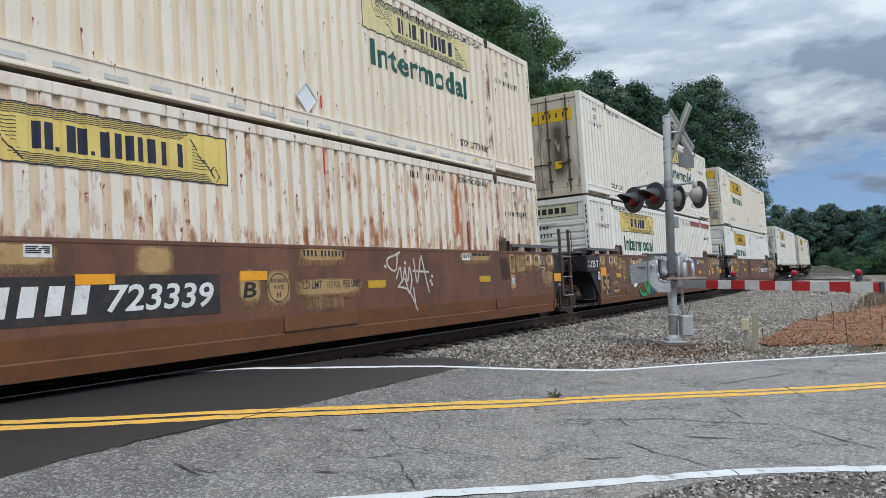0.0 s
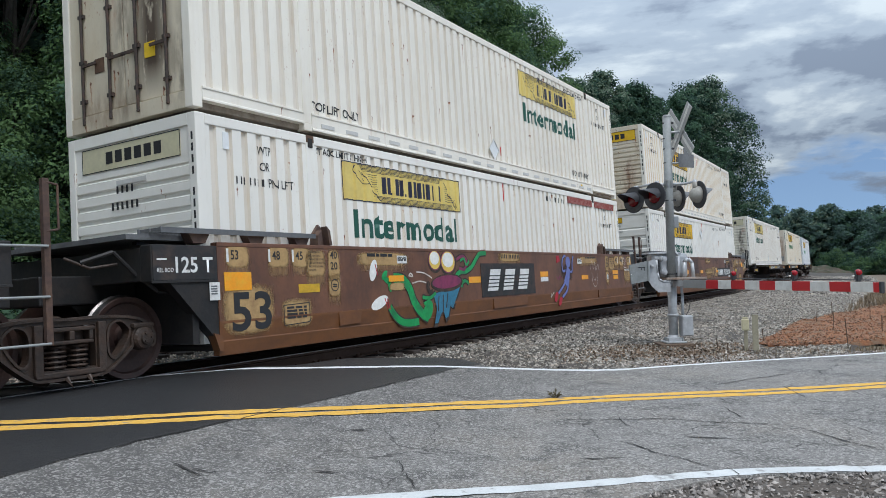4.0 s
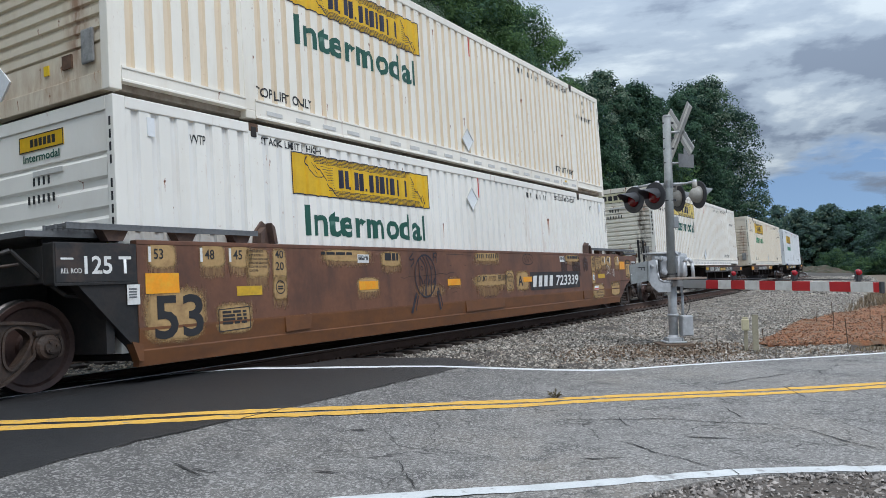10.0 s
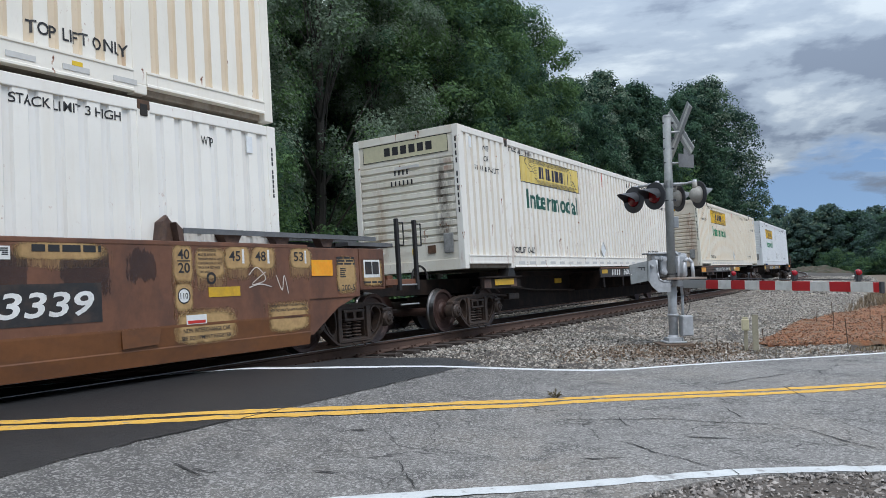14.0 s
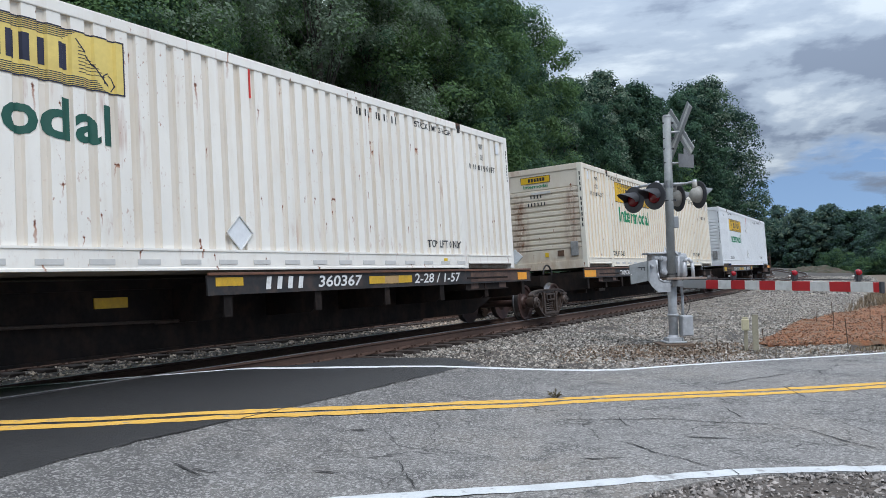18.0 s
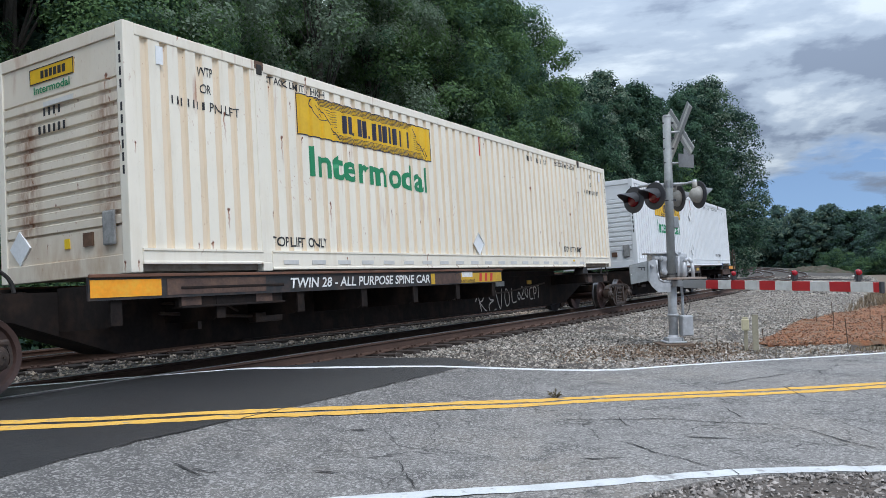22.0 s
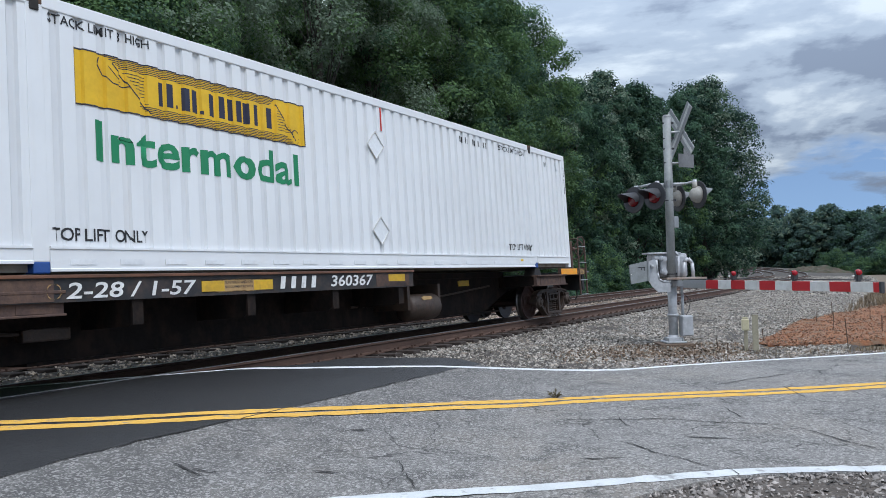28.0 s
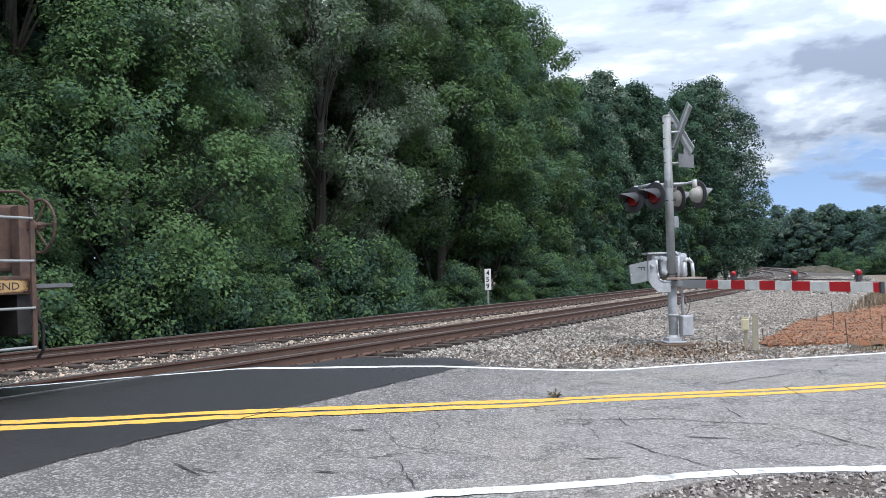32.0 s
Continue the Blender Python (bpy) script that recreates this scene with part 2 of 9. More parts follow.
# hazy is a bluer green that paints distance haze into the leaves
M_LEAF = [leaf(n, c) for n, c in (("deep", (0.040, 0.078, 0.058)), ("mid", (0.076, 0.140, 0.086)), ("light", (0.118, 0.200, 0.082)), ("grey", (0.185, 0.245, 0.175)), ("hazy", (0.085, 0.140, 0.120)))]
M_BARK = material("bark", (0.052, 0.046, 0.04), 0.95, vary=0.35, scale=3, fine=20, bump=0.8, squash=(1, 1, 0.2))
M_BROWN = material("freight_brown_paint", (0.158, 0.068, 0.037), 0.5, vary=0.2, scale=1.1, fine=14, bump=0.06, second=(0.085, 0.041, 0.027), amount=0.85, edge=(0.46, 0.66), squash=(1.25, 1, 0.75))
M_BROWN2 = material("freight_brown_lower", (0.165, 0.064, 0.021), 0.5, vary=0.15, scale=1.4, fine=16, bump=0.06, second=(0.09, 0.040, 0.020), amount=0.6, squash=(1, 1, 2))
M_BLACK = material("black_steel_paint", (0.014, 0.0135, 0.0135), 0.6, vary=0.35, scale=3, fine=20, bump=0.15, second=(0.05, 0.035, 0.028), amount=0.35)
M_GRIME = material("grimy_cast_steel", (0.042, 0.029, 0.022), 0.55, metal=0.1, vary=0.35, scale=5, fine=30, bump=0.4, second=(0.075, 0.042, 0.027), amount=0.6)
M_WHEEL = material("wheel_steel", (0.060, 0.033, 0.027), 0.5, metal=0.2, vary=0.3, scale=6, fine=30, bump=0.15)
M_TREAD = material("wheel_tread", (0.16, 0.15, 0.145), 0.3, metal=0.9, vary=0.15, scale=6, fine=30, bump=0.03)
M_GALV = material("galvanised_steel", (0.27, 0.285, 0.28), 0.6, metal=0.2, vary=0.15, scale=5, fine=30, bump=0.06, second=(0.33, 0.34, 0.35), amount=0.5)
M_RUSTBEAM = material("rusty_channel", (0.075, 0.045, 0.036), 0.8, vary=0.3, scale=4, fine=25, bump=0.2, second=(0.17, 0.10, 0.06), amount=0.5)
M_SPINE = material("grimy_spine_steel", (0.013, 0.010, 0.009), 0.85, vary=0.35, scale=2.5, fine=20, bump=0.2, second=(0.034, 0.021, 0.015), amount=0.75, spec=0.2, squash=(1, 1, 0.7))
M_GREY = material("grey_grating", (0.15, 0.155, 0.16), 0.7, metal=0.3, vary=0.2, scale=5, fine=30, bump=0.2)


# ---- mesh helpers ----
def box(bm, x0, x1, y0, y1, z0, z1, bevel=0.0):
    made = bmesh.ops.create_cube(bm, size=1)["verts"]
    for v in made:
        v.co = Vector(((x0 + x1) / 2 + v.co.x * (x1 - x0), (y0 + y1) / 2 + v.co.y * (y1 - y0), (z0 + z1) / 2 + v.co.z * (z1 - z0)))
    if bevel:
        edges = list({e for v in made for e in v.link_edges})
        bmesh.ops.bevel(bm, geom=edges, offset=bevel, segments=2, affect="EDGES", profile=0.6)
    return made


def cyl(bm, a, b, r0, r1=None, n=16, caps=True):
    a, b = Vector(a), Vector(b)
    d = b - a
    made = bmesh.ops.create_cone(bm, cap_ends=caps, segments=n, radius1=r0, radius2=r0 if r1 is None else r1, depth=d.length)["verts"]
    m = Matrix.Translation((a + b) / 2) @ d.to_track_quat("Z", "Y").to_matrix().to_4x4()
    bmesh.ops.transform(bm, matrix=m, verts=made)
    return made


def tube(bm, pts, r, n=8):
    for a, b in zip(pts[:-1], pts[1:]):
        cyl(bm, a, b, r, n=n)


def prism(bm, outline, axis, a, b):
    """A flat outline pushed from a to b along an axis ('x': outline is (y, z); 'y': (x, z); 'z': (x, y))."""
    def at(p, q):
        return {"x": (q, p[0], p[1]), "y": (p[0], q, p[1]), "z": (p[0], p[1], q)}[axis]
    va = [bm.verts.new(at(p, a)) for p in outline]
    vb = [bm.verts.new(at(p, b)) for p in outline]
    n = len(outline)
    bm.faces.new(va)
    bm.faces.new(vb[::-1])
    for i in range(n):
        bm.faces.new((va[i], va[(i + 1) % n], vb[(i + 1) % n], vb[i]))


def lathe(bm, profile, origin, axis_y=True, n=28):
    """A profile of (radius, along) turned round the y axis through origin."""
    rings = []
    for r, a in profile:
        ring = []
        for i in range(n):
            t = 2 * math.pi * i / n
            ring.append(bm.verts.new((origin[0] + r * math.cos(t), origin[1] + a, origin[2] + r * math.sin(t))))
        rings.append(ring)
    for p, q in zip(rings[:-1], rings[1:]):
        for i in range(n):
            bm.faces.new((p[i], p[(i + 1) % n], q[(i + 1) % n], q[i]))
    for ring in (rings[0], rings[-1]):
        bm.faces.new(ring)


def finish(name, bm, mat, smooth=False):
    bmesh.ops.recalc_face_normals(bm, faces=bm.faces)
    me = bpy.data.meshes.new(name)
    bm.to_mesh(me)
    bm.free()
    for m in mat if isinstance(mat, (list, tuple)) else [mat]:
        me.materials.append(m)
    if smooth:
        for p in me.polygons:
            p.use_smooth = True
    return me


def part(name, bm, mat, parent, label="", smooth=False):
    me = bm if isinstance(bm, bpy.types.Mesh) else finish(name, bm, mat, smooth)
    ob = new(name, me)
    ob.parent = parent
    if label:
        tagged(ob, label)
    return ob


def boxes(*rows, bevel=0.0):
    bm = bmesh.new()
    for r in rows:
        box(bm, *r, bevel=bevel)
    return bm


def thing(name, label, category, group="", kind="", at=None):
    ob = new(name)
    tagged(ob, label, category, group, kind)
    if at is not None:
        ob.matrix_basis = at
    return ob


WORDS = {}


def words(text, height, mat, bold=0.0, shear=0.0, thick=0.002, fit=None, spacing=1.0):
    """Lettering as a mesh that stands in the x-z plane, its lower left corner at the origin, facing -y."""
    key = (text, height, mat.name, bold, shear, fit, spacing)
    if key in WORDS:
        return WORDS[key]
    cu = bpy.data.curves.new("lettering", "FONT")
    cu.body, cu.size, cu.offset, cu.shear, cu.extrude = text, 1.0, bold, shear, 0.0
    cu.space_character = spacing
    cu.resolution_u = 3
    ob = new("lettering", cu)
    bpy.context.view_layer.update()
    me = bpy.data.meshes.new_from_object(ob.evaluated_get(bpy.context.evaluated_depsgraph_get()))
    bpy.data.objects.remove(ob)
    n = len(me.vertices)
    co = np.zeros(n * 3)
    me.vertices.foreach_get("co", co)
    co = co.reshape(-1, 3)
    lo, hi = co.min(0), co.max(0)
    k = height / (hi[1] - lo[1])
    kx = k if fit is None else fit / (hi[0] - lo[0])
    out = np.stack([(co[:, 0] - lo[0]) * kx, np.zeros(n), (co[:, 1] - lo[1]) * k], 1)
    me.vertices.foreach_set("co", out.ravel())
    me.materials.clear()
    me.materials.append(mat)
    me.update()
    WORDS[key] = me
    return me


# ---- ground, road and lines ----
def dn(x, y):
    """Distance from the near track's centre line towards the road (straight part)."""
    return -((x - 4.53) * -math.sin(PSI) + (y - 7.42) * math.cos(PSI))


def smooth(a, b, v):
    t = max(0.0, min(1.0, (v - a) / (b - a)))
    return t * t * (3 - 2 * t)


ROAD_D = (-14, -8, -5.6, -2.7, -1.5, 1.5, 2.4, 5.2, 8)
ROAD_Z = (-0.35, -0.2, -0.045, 0.018, -0.078, 0.052, -0.02, -0.22, -0.25)


def road_z(x, y):
    return float(np.interp(dn(x, y), ROAD_D, ROAD_Z))


def sheet(name, fn, us, vs, mat, parent=None, thick=0.0):
    """A gridded sheet: fn(u, v) gives each corner."""
    verts, faces = [], []
    for u in us:
        for v in vs:
            verts.append(fn(u, v))
    nv = len(vs)
    for i in range(len(us) - 1):
        for j in range(nv - 1):
            a = i * nv + j
            faces.append((a, a + 1, a + nv + 1, a + nv))
    me = bpy.data.meshes.new(name)
    me.from_pydata(verts, [], faces)
    me.materials.append(mat)
    me.update()
    ob = new(name, me)
    if parent:
        ob.parent = parent
    return ob


def curve_x(pts, y):
    """x of an edge that runs along y, by its corner points, smoothly joined."""
    if y >= pts[0][1]:
        a, b = pts[0], pts[1]
    elif y <= pts[-1][1]:
        a, b = pts[-2], pts[-1]
    else:
        for a, b in zip(pts[:-1], pts[1:]):
            if a[1] >= y >= b[1]:
                break
    f = (y - a[1]) / (b[1] - a[1])
    return a[0] + (b[0] - a[0]) * f


FAR_LINE = [(7.9, 8.2), (8.93, 5.3), (9.12, 4.59), (9.30, 4.0), (9.42, 3.5), (9.60, 2.67), (9.96, 1.66), (10.27, 0.8), (10.46, 0.2), (10.51, -0.39), (10.55, -1.3), (10.63, -2.02), (11.03, -2.91), (11.53, -4.31), (12.39, -7.06), (14.6, -14)]
MID_LINE = [(5.1, 7.2), (6.45, 3.72), (6.77, 2.92), (7.17, 2.04), (7.51, 1.05), (7.95, -0.06), (8.40, -1.29), (8.63, -2.58), (8.83, -3.93), (9.16, -5.21), (10.4, -12)]
NEAR_LINE = [(2.7, 7.6), (4.4, 2.6), (4.95, 0.27), (5.05, -0.39), (5.12, -0.77), (5.22, -1.16), (5.39, -1.91), (5.46, -2.41), (5.42, -3.06), (5.3, -5.0), (4.9, -9)]
YS = [60, 45, 30, 22, 16] + [12 - 0.2 * i for i in range(132)] + [-16, -20, -28, -40, -60]


def far_edge(y):
    return curve_x(FAR_LINE, y) + 0.10 + 0.62 * smooth(-0.75, 0.0, y) * (1 - smooth(1.3, 2.1, y))


def near_edge(y):
    return curve_x(NEAR_LINE, y) - 0.10 - 1.3 * smooth(-2.0, 0.8, y)


def road_point(u, v):
    w = max(0.0, min(1.0, v))
    edge = 0.05 * noise.noise((u * 3, w * 9, 0)) if w in (0.0, 1.0) else 0
    x = near_edge(u) + (far_edge(u) - near_edge(u)) * w + edge
    return (x + (v - w) * 6, u, road_z(x, u) - (0.3 if v != w else 0))


road = sheet("road", road_point, YS, [-0.01] + [i / 48 for i in range(49)] + [1.01], M_ROAD)
tagged(road, "worn grey cracked asphalt road with faded texture", "road", kind="structure")
SEAM = [(2.0, 4.4), (5.14, 2.97), (5.94, 2.56), (6.39, 2.29), (6.91, 1.97), (7.5, 1.59), (8.22, 1.14), (9.14, 0.6), (10.25, -0.08), (11.4, -0.9)]


def seam_y(x):
    for a, b in zip(SEAM[:-1], SEAM[1:]):
        if x <= b[0]:
            break
    f = (x - a[0]) / (b[0] - a[0])
    return a[1] + (b[1] - a[1]) * f + 0.06 * noise.noise((x * 2.2, 3.1, 0)) + 0.03 * noise.noise((x * 9, 1.1, 0))


def new_road(u, v):
    # u across, v along from the seam
    y_s = 2.2
    for _ in range(12):
        x = near_edge(y_s) + (far_edge(y_s) + 0.1 - near_edge(y_s)) * u
        y_s = 0.5 * y_s + 0.5 * seam_y(x)
    y = y_s + (24 - y_s) * v ** 1.6
    x = near_edge(y) + (far_edge(y) + 0.1 - near_edge(y)) * u
    return (x, y, road_z(x, y) + 0.0045)


patch = sheet("road_patch", new_road, [i / 70 for i in range(71)], [i / 130 for i in range(131)], M_NEWROAD)
tagged(patch, "dark fresh asphalt laid over the crossing approach", "road", kind="structure")


def stripe(name, pts, off, width, mat, label, y0=20, y1=-40, lift=0.0035, ragged=0.0):
    def at(u, v):
        e = ragged * noise.noise((u * 7, off * 13 + v * 5, 0))
        x = curve_x(pts, u) * 0.5 + 0.25 * curve_x(pts, u + 0.35) + 0.25 * curve_x(pts, u - 0.35) + off + (v - 0.5) * width + e
        return (x, u, road_z(x, u) + lift + 0.0045 * smooth(-0.7, 0.0, u))
    n = int((y0 - y1) / 0.12)
    ob = sheet(name, at, [y0 + (y1 - y0) * i / n for i in range(n + 1)], [0, 0.5, 1], mat)
    return tagged(ob, label, "road marking", kind="structure")


M_WHITELINE2 = material("fresh_white_line", (0.64, 0.65, 0.645), 0.75, vary=0.12, scale=4, fine=60, bump=0.3, second=(0.36, 0.355, 0.35), amount=0.5, edge=(0.6, 0.7))
stripe("edge_line", FAR_LINE, 0, 0.125, M_WHITELINE2, "thin white edge line along the far side of the road", ragged=0.03)
stripe("edge_line", NEAR_LINE, 0, 0.15, M_WHITELINE, "worn white edge line along the gravel shoulder", ragged=0.035)
stripe("centre_line", MID_LINE, -0.115, 0.155, M_YELLOW, "yellow line of the double centre marking", ragged=0.035)
stripe("centre_line", MID_LINE, 0.115, 0.155, M_YELLOW, "yellow line of the double centre marking", ragged=0.035)


# cracks and the open joint in the old asphalt
M_CRACK = material("open_crack", (0.032, 0.029, 0.027), 0.95, vary=0.4, scale=6, fine=30, bump=0.3)
CRACKS = [(6.4, -1.4, 5.48, -1.92), (7.33, -1.93, 6.92, -3.04), (6.92, -3.04, 5.91, -3.34), (7.35, -3.56, 6.39, -3.62), (7.95, -2.82, 7.27, -2.77), (9.19, -3.99, 8.29, -3.9), (7.39, -1.08, 7.26, -1.38),
          (7.26, -1.38, 7.32, -2.09), (7.49, -1.67, 6.95, -1.65), (6.52, -2.0, 6.42, -2.39), (7.64, -3.59, 7.7, -3.82), (9.27, -3.14, 10.26, -4.62), (5.84, -0.99, 5.82, -1.35), (5.54, -1.98, 5.31, -1.95),
          (5.47, 1.81, 5.4, 1.57), (5.6, 2.01, 5.29, 1.69), (5.51, 0.98, 5.48, 0.74), (5.85, 0.39, 5.07, 0.21), (6.71, 0.97, 6.81, 0.64), (8.37, -2.95, 8.1, -2.95), (8.64, 0.1, 8.2, -0.5)]


def crack(at, length, seed, width):
    """A thin wandering dark strip that pinches out at both ends."""
    n = max(6, int(length / 0.05))
    verts = []
    for i in range(n + 1):
        f = i / n
        x, y, px_, py_ = at(f)
        e = 0.05 * noise.noise((f * length * 3.1, seed, 0)) + 0.02 * noise.noise((f * length * 13, seed, 5))
        w = width * (0.35 + 0.65 * abs(noise.noise((f * length * 6, seed, 9))) * 1.6) * min(1, 6 * f, 6 * (1 - f) + 0.02)
        for k in (-0.5, 0.5):
            a, b = x + px_ * (e + k * w), y + py_ * (e + k * w)
            verts.append((a, b, road_z(a, b) + 0.0065 + 0.004 * smooth(-0.7, 0.0, b)))
    me = bpy.data.meshes.new("crack")
    me.from_pydata(verts, [], [(2 * i, 2 * i + 1, 2 * i + 3, 2 * i + 2) for i in range(n)])
    me.materials.append(M_CRACK)
    new("crack", me).parent = road


for k, (xa, ya, xb, yb) in enumerate(CRACKS):
    long_ = math.hypot(xb - xa, yb - ya)
    ux, uy = (xb - xa) / long_, (yb - ya) / long_
    crack(lambda f: (xa + (xb - xa) * f, ya + (yb - ya) * f, -uy, ux), long_, k * 3.7, 0.014 + 0.018 * abs(uy))
crack(lambda f: (4.9 + 5.5 * f, seam_y(4.9 + 5.5 * f) - 0.012, 0.5, 0.86), 6.3, 91.0, 0.03)


# the one sheet of ground, fine near the crossing, wide to the horizon
def ground_z(x, y):
    d = dn(x, y)
    near = 0.0
    if d > 2.6:                               # road side
        z = -0.33 - 0.12 * smooth(4, 9, d)
    elif d > -6.4:
        z = -0.30
    else:
        z = -0.30 - 0.45 * smooth(-6.4, -9.5, d) + 0.25 * smooth(-10, -30, d)
    z += 0.05 * noise.noise((x * 0.4, y * 0.4, 0))
    return z


def spread(c, fine, n, far):
    out = [c + fine * i for i in range(-n, n + 1)]
    k = fine
    lo, hi = out[0], out[-1]
    while hi < far:
        k *= 1.45
        lo, hi = lo - k, hi + k
        out = [lo] + out + [hi]
    return out


def ground_point(x, y):
    # far off, the ground follows the curving line; near it lies by the straight one
    return (x, y, ground_z(x, y) if abs(x) + abs(y) < 150 else -0.5)


ground = sheet("ground", ground_point, spread(14, 0.5, 50, 2500), spread(-2, 0.5, 50, 2500), M_SOIL)
tagged(ground, "bare brown soil with leaf litter and sparse weeds", "ground", kind="structure")


# ---- tracks ----
def rail_profile(head):
    if head:
        return [(-0.036, 0.0), (0.036, 0.0), (0.036, -0.008), (-0.036, -0.008)]
    return [(-0.037, -0.008), (0.037, -0.008), (0.037, -0.038), (0.012, -0.052), (0.010, -0.150), (0.030, -0.165), (0.075, -0.175), (0.075, -0.187),
            (-0.075, -0.187), (-0.075, -0.175), (-0.030, -0.165), (-0.010, -0.150), (-0.012, -0.052), (-0.037, -0.038)]


def sweep(name, outline, off, cant, mat, s0, s1, step=2.0, base=0.0, parent=None):
    verts, faces = [], []
    n = len(outline)
    ss = np.arange(s0, s1 + 0.01, step)
    ca, sa = math.cos(radians(cant)), math.sin(radians(cant))
    for s in ss:
        x, y, h = on_line(s)
        for a, z in outline:
            o = off + a
            oo, zz = o * ca + z * sa, z * ca - o * sa
            p = (x - math.sin(h) * (oo + base), y + math.cos(h) * (oo + base), zz + rise(s))
            verts.append(p)
    for i in range(len(ss) - 1):
        for j in range(n):
            a, b = i * n + j, i * n + (j + 1) % n
            faces.append((a, b, b + n, a + n))
    faces.append(tuple(range(n)))
    faces.append(tuple(range((len(ss) - 1) * n, len(ss) * n))[::-1])
    me = bpy.data.meshes.new(name)
    me.from_pydata(verts, [], faces)
    me.materials.append(mat)
    me.update()
    ob = new(name, me)
    ob.parent = parent
    return ob


FAR = 4.15
FAR_CANT = 1.2
tracks = []
for base, cant, word in ((0.0, CANT, "near"), (FAR, FAR_CANT, "far")):
    tr = thing("railway_track", "rusty brown steel rails spiked to dark timber ties in ballast", "railway track", "pair of tracks", "structure")
    tracks.append(tr)
    for off in (-0.7535, 0.7535):
        r = sweep("rail", rail_profile(False), off, cant, M_RAIL, -100, 330, 2.0, base, tr)
        sweep("rail_head", rail_profile(True), off, cant, M_RAILTOP, -100, 330, 2.0, base, r)


def slab_mesh(name, sx, sy, sz, mat, bevel=0.01):
    bm = bmesh.new()
    box(bm, -sx / 2, sx / 2, -sy / 2, sy / 2, -sz, 0, bevel=0)
    if bevel:
        bmesh.ops.bevel(bm, geom=[e for e in bm.edges], offset=bevel, segments=1, affect="EDGES")
    return finish(name, bm, mat)


# ---- the moving train: places along the line ----
SHIFT = [56.24, 52.81, 49.35, 45.86, 42.48, 39.08, 35.62, 32.09, 28.52, 25.03, 21.52, 18.09, 14.66, 11.12, 7.72, 4.19, 0.64, -2.92, -6.45, -10, -13.59,
         -17.23, -20.89, -24.58, -28.3, -32.03, -35.75, -39.46, -43.2, -46.99, -50.79, -54.6, -58.39]


def shift(t):
    i = max(0, min(31, int(t)))
    f = t - i
    p1, p2 = SHIFT[i], SHIFT[i + 1]
    p0 = SHIFT[i - 1] if i else 2 * p1 - p2
    p3 = SHIFT[i + 2] if i < 31 else 2 * p2 - p1
    return 0.5 * (2 * p1 + (p2 - p0) * f + (2 * p0 - 5 * p1 + 4 * p2 - p3) * f * f + (3 * p1 - p0 - 3 * p2 + p3) * f ** 3)


RIDERS = []      # (thing, place along the line at 16 s, half its wheelbase, height)
TURNERS = []     # (wheelset, pose in its truck, radius)


def ride(ob, s, chord, z=0.0):
    RIDERS.append((ob, s, chord, z))
    ob.matrix_basis = on_track(s + SHIFT[0], chord) @ pose(0, 0, z)
    return ob


def motions():
    for ob, s, chord, z in RIDERS:
        walk(ob, [(t, on_track(s + shift(t), chord) @ pose(0, 0, z)) for t in range(33)])
    for ob, base, radius in TURNERS:
        rows = []
        for i in range(193):
            t = i / 6
            rows.append((t, base @ Matrix.Rotation((shift(t) - shift(0)) / radius, 4, "Y")))
        walk(ob, rows)


